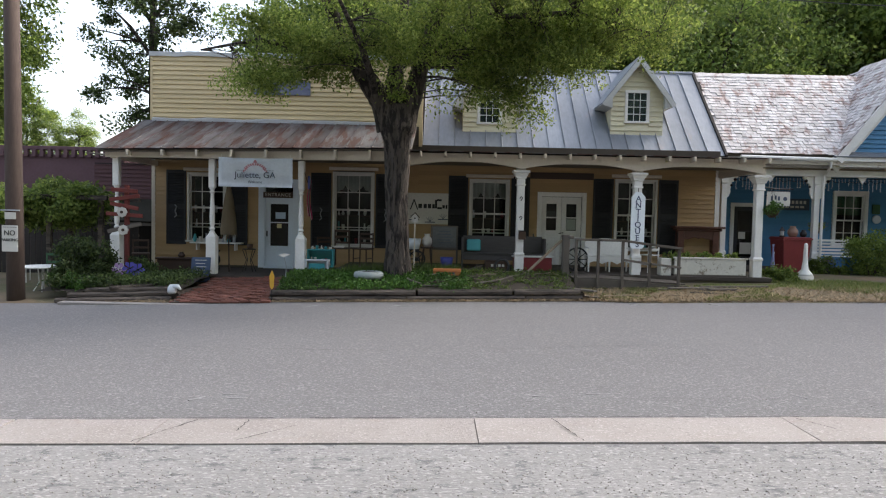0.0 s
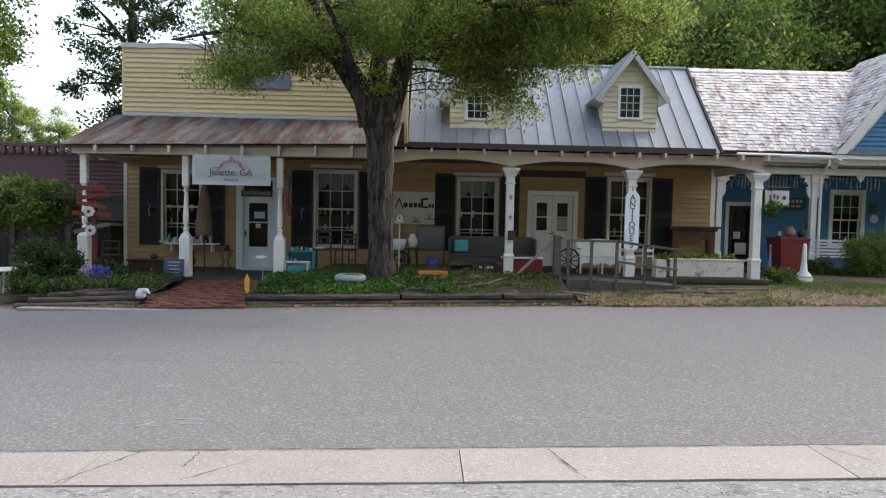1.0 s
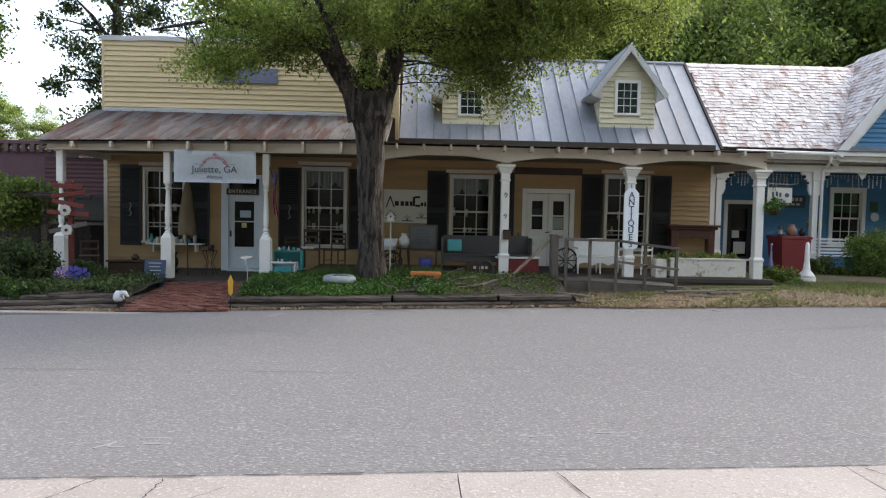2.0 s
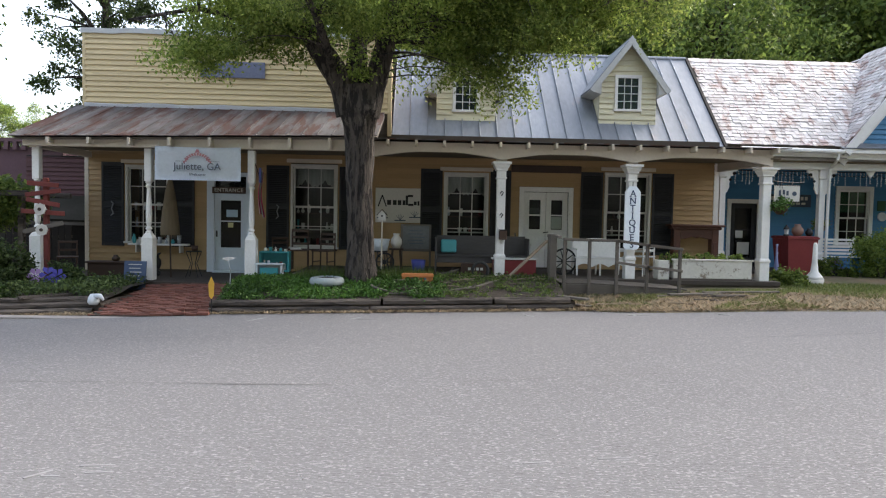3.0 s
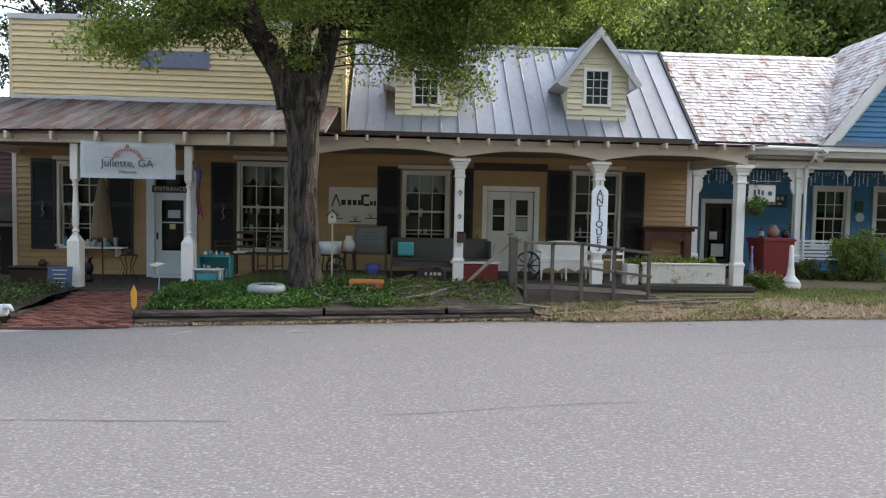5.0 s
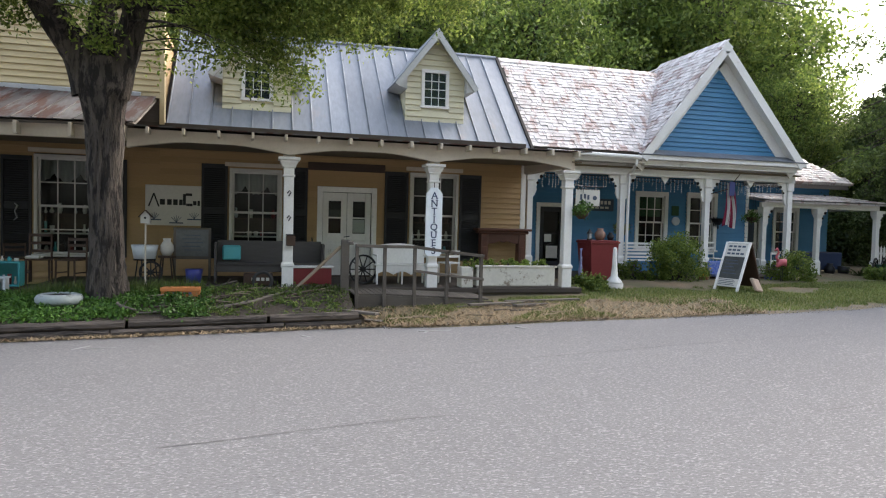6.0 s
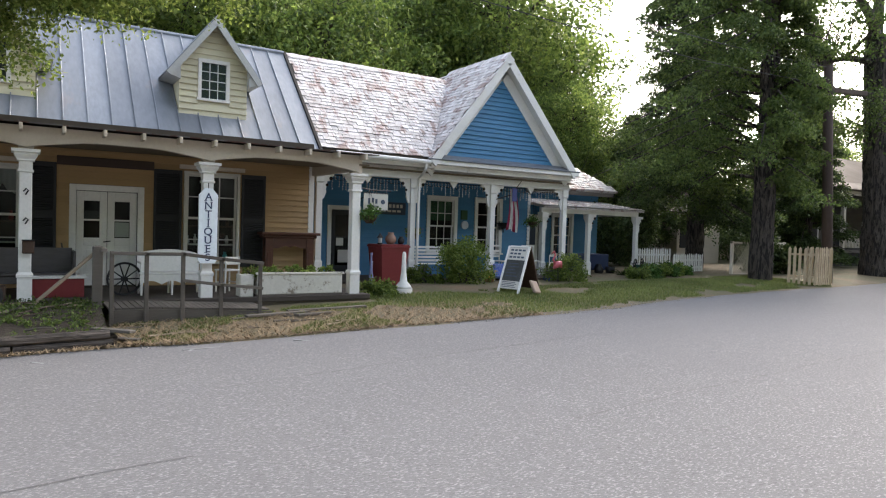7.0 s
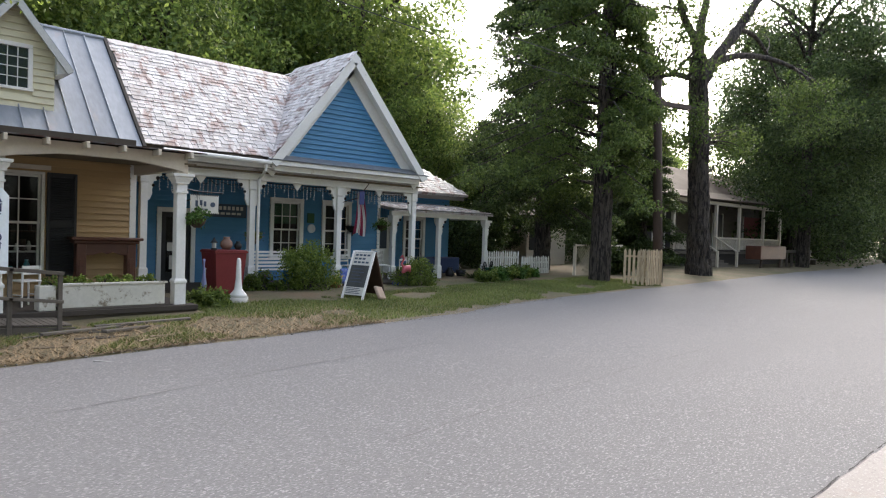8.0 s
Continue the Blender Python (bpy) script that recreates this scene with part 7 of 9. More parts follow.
def white_settee(x0, x1, y, z0):
    """A painted settee with a rounded back, scrolled apron and arms."""
    ob = thing("white_settee", (x0 + x1) / 2, y, z0, "white painted settee with rounded back and scrolled apron", "settee")
    n = 14
    back = [(x0, z0 + 0.40)] + [(x0 + (x1 - x0) * i / n, z0 + 0.74 + 0.10 * math.sin(math.pi * i / n) ** 0.6) for i in range(n + 1)] + [(x1, z0 + 0.40)]
    part("backrest", prism(B(), back, y + 0.20, y + 0.24), WHITE, ob)
    part("seat", cbox(B(), x0, x1, y - 0.22, y + 0.2, z0 + 0.38, z0 + 0.42, 0.012), WHITE, ob)
    ap = [(x0, z0 + 0.38), (x1, z0 + 0.38)] + [(x1 - (x1 - x0) * i / 24, z0 + 0.20 + 0.07 * abs(math.sin(math.pi * 3 * i / 24))) for i in range(25)]
    part("apron", prism(B(), ap, y - 0.22, y - 0.195), WHITE, ob)
    for x in (x0 + 0.03, (x0 + x1) / 2, x1 - 0.03):
        for yy in (y - 0.19, y + 0.18):
            part("leg", tube(B(), [(x, yy, z0), (x, yy, z0 + 0.38)], [0.018, 0.03], 8), WHITE, ob)
    for x in (x0, x1 - 0.035):
        part("arm", cbox(B(), x, x + 0.035, y - 0.24, y + 0.2, z0 + 0.58, z0 + 0.62, 0.012), WHITE, ob)
        part("arm_post", tube(B(), [(x + 0.018, y - 0.2, z0 + 0.42), (x + 0.018, y - 0.2, z0 + 0.58)], 0.016, 8), WHITE, ob)
    return ob


white_settee(3.66, 4.78, 17.2, 0.46)
chair("iron_chair", 5.30, 17.25, 0.46, 200, WHITE, "small white iron garden chair behind the planter", 0.72, 0.36, slats=2)
# fireplace mantel against the wall
MAHOGANY = surface("red_brown_mahogany", (0.105, 0.04, 0.025), (0.06, 0.024, 0.016), rough=0.4, big=2, small=25, amount=0.7, bump=0.3, vary=0.08, stretch=(0.4, 2, 2))
man = thing("mantelpiece", 7.05, 18.55, 0.46, "old dark brown fireplace mantelpiece against the wall", "mantelpiece")
part("shelf", cbox(B(), 6.32, 7.70, 18.38, 18.77, 1.60, 1.66, 0.012), MAHOGANY, man)
part("moulding", cbox(B(), 6.38, 7.64, 18.44, 18.77, 1.53, 1.60, 0.02), MAHOGANY, man)
part("frieze", prism(B(), [(6.44, 1.28), (6.74, 1.30), (6.92, 1.36), (7.02, 1.32), (7.12, 1.36), (7.30, 1.30), (7.58, 1.28), (7.58, 1.53), (6.44, 1.53)], 18.50, 18.56), MAHOGANY, man)
for x in (6.44, 7.40):
    part("pilaster", cbox(B(), x, x + 0.18, 18.48, 18.70, 0.46, 1.53, 0.012), MAHOGANY, man)
    part("pilaster_panel", cbox(B(), x + 0.04, x + 0.14, 18.465, 18.482, 0.62, 1.22, 0.006), MAHOGANY, man)
part("pilaster_foot", cbox(B(), 6.42, 6.64, 18.46, 18.72, 0.46, 0.56, 0.008), MAHOGANY, man)
part("pilaster_foot", cbox(B(), 7.38, 7.60, 18.46, 18.72, 0.46, 0.56, 0.008), MAHOGANY, man)

# long white planter with trailing plants
pl = thing("planter_box", 6.35, 16.5, 0.46, "long peeling white wooden planter box", "planter")
PEEL = surface("peeling_white_paint", (0.66, 0.64, 0.58), (0.5, 0.47, 0.4), rough=0.7, big=2, small=18, amount=0.7, vary=0.04, stain=(0.17, 0.13, 0.09), stain_scale=3.0, stain_at=0.54, stain_amount=0.9)
part("front_board", cbox(B(), 5.62, 7.34, 16.26, 16.29, 0.50, 0.90, 0.008), PEEL, pl)
part("back_board", cbox(B(), 5.62, 7.34, 16.62, 16.65, 0.50, 0.90, 0.008), PEEL, pl)
for x in (5.62, 7.31):
    part("end_board", cbox(B(), x, x + 0.03, 16.29, 16.62, 0.50, 0.90, 0.006), PEEL, pl)
part("rim", cbox(B(), 5.58, 7.38, 16.24, 16.30, 0.88, 0.92, 0.006), PEEL, pl)
part("foot_board", cbox(B(), 5.60, 7.36, 16.25, 16.66, 0.46, 0.50, 0.006), OLD_WOOD, pl)
part("soil", cbox(B(), 5.65, 7.31, 16.30, 16.62, 0.55, 0.84, 0.01), SOIL, pl)
side_box = thing("planter_box", 5.5, 16.6, 0.46, "small peeling white planter box beside the long one", "planter")
part("box", cbox(B(), 5.30, 5.55, 16.3, 16.62, 0.46, 0.88, 0.01), PEEL, side_box)
for i in range(7):
    x = 5.55 + i * 0.26
    bush("trailing_plant", x, 16.44, 0.84, (0.34, 0.3, 0.2), 10, 34, 0.05, LEAF_FAR, 120 + i, "small trailing plant in the white planter", "plant", group="plants in the planter")

# left end of the porch: straw broom, plant stand, bench, leaning slates
br = thing("straw_broom", -5.52, 17.3, 0.24, "big upturned straw broom standing on the porch", "broom")
part("straw", lathe(B(), [(0.14, 1.25), (0.20, 1.20), (0.205, 1.32), (0.17, 1.7), (0.11, 2.15), (0.05, 2.42), (0.02, 2.46)], -5.52, 17.3, 18), STRAWBROOM, br)
part("handle", tube(B(), [(-5.50, 17.3, 0.24), (-5.52, 17.3, 1.25)], 0.018, 7), BROWN, br)
_rs = random.Random(77)
bm = B()
for i in range(90):
    a = _rs.uniform(0, math.tau)
    r0 = _rs.uniform(0.10, 0.21)
    tube(bm, [(-5.52 + r0 * 0.6 * math.cos(a), 17.3 + r0 * 0.6 * math.sin(a), 1.9), (-5.52 + r0 * 1.06 * math.cos(a), 17.3 + r0 * 1.06 * math.sin(a), _rs.uniform(1.1, 1.24))], [0.007, 0.003], 3, False)
part("straw_ends", bm, STRAWBROOM, br)
ps = thing("plant_stand", -5.02, 17.4, 0.24, "thin black iron plant stand with a small pot", "plant stand")
for sx in (-1, 1):
    for sy in (-1, 1):
        part("leg", tube(B(), [(-5.02 + sx * 0.14, 17.4 + sy * 0.14, 0.24), (-5.02 + sx * 0.05, 17.4 + sy * 0.05, 0.55), (-5.02 + sx * 0.13, 17.4 + sy * 0.13, 0.82)], 0.01, 5), IRON, ps)
part("top", lathe(B(), [(0.17, 0.82), (0.17, 0.84)], -5.02, 17.4, 14), IRON, ps)
crock("flower_pot", -5.0, 17.4, 0.84, 0.08, 0.12, BROWN, "small brown flower pot on the iron stand", 1)
lb = thing("low_bench", -6.85, 17.4, 0.24, "low dark red-brown box bench on the porch", "bench")
part("body", cbox(B(), -7.32, -6.36, 17.2, 17.55, 0.24, 0.54, 0.012), BROWN, lb)
part("top", cbox(B(), -7.36, -6.32, 17.16, 17.58, 0.54, 0.58, 0.01), BROWN, lb)
chair("wooden_chair", -7.62, 16.95, 0.24, 25, BROWN, "brown wooden chair by the corner post", 0.80, group="chairs on the porch", slats=2)
crock("clay_pot", -6.75, 17.35, 0.58, 0.09, 0.14, BROWN, "dark pot on the low bench", 0)
crock("iron_rooster_base", -5.92, 17.55, 0.24, 0.10, 0.16, IRON, "small round iron pot on the porch floor", 0)
bm = B()
lathe(bm, [(0.05, 0.40), (0.09, 0.50), (0.085, 0.60), (0.03, 0.68)], -5.90, 17.55, 10)
tube(bm, [(-5.90, 17.55, 0.62), (-5.86, 17.5, 0.74), (-5.80, 17.5, 0.78)], [0.04, 0.03, 0.012], 6)
tube(bm, [(-5.94, 17.55, 0.56), (-6.02, 17.56, 0.70)], [0.05, 0.01], 6)
solid("garden_rooster", bm, IRON, "dark iron bird figure on the porch floor", "ornament", soft=True)
ws = thing("window_shelf", -6.1, 18.45, 0.86, "white shelf of jars below the shop window", "shelf")
part("board", cbox(B(), -6.95, -5.55, 18.42, 18.72, 0.90, 0.94, 0.006), WHITE, ws)
for x in (-6.8, -5.75):
    part("shelf_bracket", prism(B(), [(x, 0.9), (x + 0.03, 0.9), (x + 0.03, 0.72), (x, 0.72)], 18.5, 18.74), WHITE, ws)
for i in range(8):
    crock("jar", -6.85 + i * 0.155, 18.56, 0.94, 0.05, _rg.uniform(0.1, 0.26), _rg.choice([GALV, ENAMEL, TEAL, PLASTER]), "glass or enamel jar on the window shelf", i, "jars on the shelf")
sb = thing("slate_sign", -5.78, 16.08, 0.12, "blue-grey chalk slate leaning on the turned post", "chalkboard")
BLUESLATE = surface("blue_slate", (0.06, 0.09, 0.16), (0.09, 0.12, 0.18), rough=0.8, amount=0.7, vary=0)
SM = pose(-5.80, 16.10, 0.08, -9, 0, 0)
part("slate", cbox(B(), -0.25, 0.21, -0.015, 0.015, 0.0, 0.60, 0.01, SM), BLUESLATE, sb)
for i in range(6):
    part("chalk_line", cbox(B(), -0.16 + 0.02 * (i % 3), 0.12 - 0.03 * (i % 2), -0.019, -0.016, 0.52 - i * 0.08, 0.535 - i * 0.08, 0.001, SM), SIGNWHITE, sb)


def flag(x, y, z, w, h, seed, label, stripes=7, pole_to=None):
    """A furled striped flag that hangs in folds from a slanting staff."""
    ob = thing("flag", x, y, z, label, "flag")
    W, Rd, Bl = CLOTH, surface("flag_red", (0.46, 0.05, 0.12), amount=0.3, vary=0), surface("flag_blue", (0.05, 0.06, 0.17), amount=0.3, vary=0)
    r = random.Random(seed)
    n = stripes
    for i in range(n):
        a, b = i / n, (i + 1) / n
        bm = B()
        rows = []
        for j in range(9):
            t = j / 8
            row = []
            for f in (a, (a + b) / 2, b):
                row.append(bm.verts.new((x + w * (f - 0.5) * (0.45 + 0.55 * t) + 0.10 * (1 - t) * 0 + 0.03 * math.sin(5 * t + seed), y + 0.05 * math.sin(f * 11 + t * 2), z - h * t + 0.05 * math.sin(f * 6))))
            rows.append(row)
        for p, q in zip(rows, rows[1:]):
            for k in range(2):
                bm.faces.new((p[k], p[k + 1], q[k + 1], q[k]))
        bmesh.ops.solidify(bm, geom=bm.faces[:], thickness=0.003)
        part("stripe", bm, Rd if i % 2 == 0 else W, ob, soft=True)
    part("canton", cbox(B(), x - w * 0.26, x + w * 0.16, y - 0.075, y - 0.06, z - h * 0.26, z + h * 0.07, 0.006), Bl, ob, "dark blue field of the flag")
    part("staff", tube(B(), [(x - 0.05, y + 0.02, z - 0.1), pole_to or (x + 0.1, y + 0.35, z + 0.3)], 0.011, 6), BROWN, ob)
    return ob


flag(-3.27, 16.40, 2.62, 0.13, 0.95, 2, "furled striped flag hanging by the turned post", pole_to=(-3.45, 16.45, 2.9))
# small things in front
ya = thing("arrow_marker", -3.50, 13.80, 0.0, "yellow arrow-shaped marker on a short stake", "sign")
part("stake", tube(B(), [(-3.50, 13.78, -0.1), (-3.50, 13.78, 0.30)], 0.012, 6), IRON, ya)
part("arrow", prism(B(), [(-3.54, 0.26), (-3.50, 0.20), (-3.46, 0.26), (-3.45, 0.48), (-3.50, 0.60), (-3.55, 0.48)], 13.765, 13.775), surface("yellow_metal", (0.60, 0.34, 0.04), rough=0.5, amount=0.4, vary=0), ya)
bm = B()
lathe(bm, [(0.07, 0.05), (0.10, 0.10), (0.085, 0.18), (0.05, 0.24)], -5.62, 13.95, 12)
tube(bm, [(-5.58, 13.93, 0.20), (-5.48, 13.90, 0.21), (-5.42, 13.90, 0.14)], [0.05, 0.045, 0.02], 8)
solid("garden_figure", bm, ENAMEL, "white painted garden ornament on the timber corner", "ornament", soft=True)
solar = thing("garden_spike", -3.42, 14.6, 0.2, "thin pale wire garden spike in the bed", "ornament")
part("wire", tube(B(), [(-3.42, 14.6, 0.2), (-3.40, 14.6, 0.62), (-3.45, 14.6, 0.84)], 0.008, 5), GALV, solar)
part("wings", prism(B(), [(-3.58, 0.86), (-3.45, 0.82), (-3.30, 0.88), (-3.45, 0.90)], 14.59, 14.61), CLOTH, solar)

# the wind sculpture of red boards and gears beside the corner post
ws_ = thing("yard_sculpture", -7.36, 15.6, 0.1, "red wooden yard sculpture with pale gear discs", "sculpture")
RB = surface("red_brown_board", (0.16, 0.035, 0.028), (0.10, 0.025, 0.02), rough=0.8, amount=0.7, vary=0.1)
part("post", cbox(B(), -7.40, -7.31, 15.6, 15.69, 0.1, 2.35, 0.008), RB, ws_)
for z, a, l in ((2.22, 4, 0.62), (2.05, -8, 0.7), (1.86, 10, 0.66), (1.66, 3, 0.85), (1.36, -14, 0.80)):
    part("arm_board", cbox(B(), -l / 2, l / 2, -0.015, 0.015, -0.045, 0.045, 0.006, pose(-7.38, 15.57, z, 0, a, 0)), RB if z > 1.5 else OLD_WOOD, ws_)
for x, z in ((-7.41, 1.72), (-7.38, 1.31)):
    bm = tube(B(), [(x, 15.50, z), (x, 15.54, z)], 0.11, 16)
    gr = part("gear", bm, PLASTER, ws_)
    part("boss", tube(B(), [(x, 15.485, z), (x, 15.50, z)], 0.035, 10), BROWN, gr)
    for k in range(8):
        a = k * math.tau / 8
        part("tooth", tube(B(), [(x + 0.10 * math.cos(a), 15.52, z + 0.10 * math.sin(a)), (x + 0.122 * math.cos(a), 15.52, z + 0.122 * math.sin(a))], 0.014, 6), PLASTER, gr)
VIOLET, LILAC = surface("violet_plastic", (0.10, 0.09, 0.42), rough=0.4, amount=0.3, vary=0.1), surface("lilac_plastic", (0.42, 0.27, 0.52), rough=0.4, amount=0.3, vary=0.1)
for x, z, mt in ((-7.32, 0.42, LILAC), (-7.08, 0.45, VIOLET), (-6.90, 0.42, VIOLET)):
    pw = thing("pinwheel", x, 15.2, 0.05, "purple plastic pinwheel flower on a stake", "pinwheel", "pinwheels in the bed")
    part("stake", tube(B(), [(x, 15.22, 0.05), (x, 15.22, z)], 0.008, 5), IRON, pw)
    for k in range(6):
        a = k * math.tau / 6
        ca, sa = math.cos(a), math.sin(a)
        part("petal", prism(B(), [(x + 0.02 * ca, z + 0.02 * sa), (x + 0.13 * ca - 0.05 * sa, z + 0.13 * sa + 0.05 * ca), (x + 0.17 * ca, z + 0.17 * sa), (x + 0.12 * ca + 0.05 * sa, z + 0.12 * sa - 0.05 * ca)], 15.18 - 0.015 * (k % 2), 15.195 - 0.015 * (k % 2)), mt, pw)
solid("upper_sign", cbox(B(), -5.32, -3.75, WALL_Y - 0.08, WALL_Y - 0.035, 5.03, 5.42, 0.01), surface("faded_blue_board", (0.13, 0.15, 0.24), (0.2, 0.21, 0.28), rough=0.7, amount=0.8, vary=0), "faded blue-grey sign board on the false front", "sign")

# ---- things at the blue house ----
y = BLUE_Y
bd = part("door", cbox(B(), 9.20, 9.34, y + 0.02, y + 0.065, 0.46, 2.30, 0.006), BLACK, house, "dark glazed front door with white casing")
for d in ((9.84, 9.98, 0.46, 2.30), (9.34, 9.84, 2.16, 2.30), (9.34, 9.84, 0.46, 0.72), (9.34, 9.84, 1.5, 1.54)):
    part("door_rail", cbox(B(), d[0], d[1], y + 0.02, y + 0.065, d[2], d[3], 0.005), BLACK, bd)
_p = part("pane", cbox(B(), 9.34, 9.84, y + 0.04, y + 0.046, 0.72, 2.16, 0.001), GLASS, bd)
_p.visible_shadow = False
part("notice", cbox(B(), 9.38, 9.60, y + 0.03, y + 0.034, 1.28, 1.52, 0.001), CLOTH, bd, "white paper notice")
part("notice", cbox(B(), 9.44, 9.80, y + 0.03, y + 0.034, 0.80, 1.16, 0.001), PLASTER, bd, "pale lattice-printed notice")
for d in ((9.08, 9.20, 0.44, 2.42), (9.98, 10.10, 0.44, 2.42), (9.20, 9.98, 2.30, 2.42)):
    part("door_casing", cbox(B(), d[0], d[1], y - 0.05, y + 0.05, d[2], d[3], 0.006), WHITE, house)
wd = part("door", cbox(B(), 17.2, 18.05, WING_Y + 0.02, WING_Y + 0.065, 0.46, 2.35, 0.008), WHITE, house, "white panelled side door")
for z0, z1 in ((0.6, 1.2), (1.35, 2.2)):
    part("door_panel", cbox(B(), 17.34, 17.91, WING_Y + 0.008, WING_Y + 0.024, z0, z1, 0.01), GREYINK if z0 > 1.3 else WHITE, wd)
for d in ((17.08, 17.2, 0.44, 2.47), (18.05, 18.17, 0.44, 2.47), (17.2, 18.05, 2.35, 2.47)):
    part("door_casing", cbox(B(), d[0], d[1], WING_Y - 0.05, WING_Y + 0.05, d[2], d[3], 0.006), WHITE, house)
GREENBLIND = surface("green_blind", (0.05, 0.12, 0.06), (0.04, 0.09, 0.05), rough=0.8, vary=0)
for x0, x1, z0, z1 in BWIN[:1]:
    solid("window_blind", cbox(B(), x0 + 0.03, x1 - 0.03, y + 0.12, y + 0.13, 2.1, z1 - 0.02, 0.002), GREENBLIND, "dark green blind inside the cottage window", "blind")

# wall sign with unreadable lettering
ws2 = solid("wall_sign", cbox(B(), 10.25, 11.55, y - 0.07, y - 0.03, 2.22, 2.58, 0.008), surface("dark_sign_board", (0.06, 0.085, 0.12), amount=0.5, vary=0), "dark wooden wall sign with pale raised lettering", "sign")
for i in range(9):
    part("letter_bar", cbox(B(), 10.36 + i * 0.125, 10.44 + i * 0.125, y - 0.076, y - 0.07, 2.42, 2.52, 0.002), SIGNWHITE, ws2)
for i in range(6):
    part("letter_bar", cbox(B(), 10.46 + i * 0.16, 10.58 + i * 0.16, y - 0.076, y - 0.07, 2.29, 2.35, 0.002), SIGNWHITE, ws2)
# hanging sign with a scalloped edge, on an iron arm from the shared post
hs = thing("hanging_sign", 8.15, 16.45, 2.2, "white hanging sign with a scalloped black edge and grey scrollwork", "sign")
part("arm", tube(B(), [(7.75, 16.45, 2.66), (8.05, 16.45, 2.62), (8.5, 16.45, 2.62)], 0.012, 6), IRON, hs)
part("scroll", tube(B(), [(7.76, 16.45, 2.42), (7.86, 16.45, 2.46), (7.95, 16.45, 2.60)], 0.009, 6), IRON, hs)
part("board", cbox(B(), 7.86, 8.42, 16.43, 16.46, 2.20, 2.56, 0.005), SIGNWHITE, hs)
for i in range(15):
    for z in (2.185, 2.545):
        part("scallop", cbox(B(), 7.865 + i * 0.037, 7.885 + i * 0.037, 16.424, 16.43, z, z + 0.03, 0.002), BLACKINK, hs)
for i, (a, b, c, d) in enumerate(((7.95, 8.0, 2.33, 2.45), (8.04, 8.09, 2.36, 2.46), (8.12, 8.17, 2.34, 2.44), (7.98, 8.2, 2.28, 2.295))):
    part("letter_bar", cbox(B(), a, b, 16.424, 16.43, c, d, 0.002), GREYINK, hs)
part("rosette", tube(B(), [(8.30, 16.432, 2.38), (8.30, 16.424, 2.38)], 0.05, 12), GREYINK, hs)


def basket(x, y, z, top, seed, label, flower=False):
    """A hanging basket: wires, bowl, trailing leaves."""
    r = np.random.default_rng(seed)
    ob = thing("hanging_basket", x, y, z, label, "hanging basket", "hanging baskets")
    part("bowl", lathe(B(), [(0.06, z), (0.14, z + 0.08), (0.17, z + 0.17)], x, y, 14), BROWN, ob)
    for k in range(3):
        a = k * math.tau / 3
        part("wire", tube(B(), [(x + 0.16 * math.cos(a), y + 0.16 * math.sin(a), z + 0.17), (x, y, top)], 0.004, 4), IRON, ob)
    c = crown_points(r, 14, (0, 0, 0.22), (0.22, 0.22, 0.12), 0.2)
    v, f = leaf_cloud(r, c, [0.12] * len(c), 60, 0.055, 0.5, 0.9)
    cr = new("foliage", quick_mesh("foliage", v, f, LEAF_LIME if not flower else LEAF_FAR))
    cr.parent = ob
    if flower:
        v, f = leaf_cloud(r, c, [0.13] * len(c), 7, 0.05, 0.3, 0.9)
        cr = new("blossom", quick_mesh("blossom", v, f, surface("dusty_pink_petals", (0.30, 0.12, 0.14), amount=0.4, vary=0.2, island=True, bump=0)))
        cr.parent = ob
    return ob


basket(7.98, 16.40, 1.92, 2.62, 1, "bright green hanging basket by the shared post")
basket(11.25, 20.3, 1.52, 3.34, 2, "hanging basket with dusky leaves and flowers", True)
basket(15.6, 20.3, 1.98, 3.34, 3, "small dark hanging basket on the cottage porch")

# the red tapered chest with goods on top
rch = thing("red_chest", 9.72, 18.75, 0.28, "tall dark red tapered wooden chest at the cottage corner", "chest")
bm = B()
lathe(bm, [(0.30, 0.30), (0.385, 1.34), (0.41, 1.345), (0.41, 1.39)], 9.72, 18.85, square=True)
part("body", bm, REDPAINT, rch)
part("lid", cbox(B(), 9.33, 10.11, 18.46, 19.24, 1.39, 1.415, 0.008), REDPAINT, rch)
part("foot", cbox(B(), 9.42, 10.02, 18.55, 19.15, 0.2, 0.30, 0.01), BROWN, rch)
lan = thing("lantern", 9.36, 18.62, 1.42, "small black lantern on the red chest", "lantern")
part("base", lathe(B(), [(0.07, 1.42), (0.07, 1.45), (0.05, 1.46)], 9.36, 18.62, 8), IRON, lan)
part("glass", lathe(B(), [(0.05, 1.46), (0.055, 1.58)], 9.36, 18.62, 8), GALV, lan)
part("roof", lathe(B(), [(0.09, 1.58), (0.03, 1.66), (0.01, 1.70)], 9.36, 18.62, 8), IRON, lan)
crock("clay_bust_pot", 9.75, 18.8, 1.42, 0.14, 0.30, surface("terracotta", (0.26, 0.16, 0.12), amount=0.5, vary=0.05), "large brown clay pot on the red chest", 0)
crock("dark_pot", 10.02, 18.75, 1.42, 0.09, 0.20, IRON, "dark pot on the red chest", 0)
crock("blue_bottle", 9.10, 18.55, 0.46, 0.07, 0.75, surface("blue_white_pottery", (0.25, 0.28, 0.5), amount=0.6, vary=0), "tall blue and white vase beside the chest", 2)
crock("white_vase", 9.22, 18.75, 0.44, 0.06, 0.55, ENAMEL, "slim white vase beside the chest", 2)
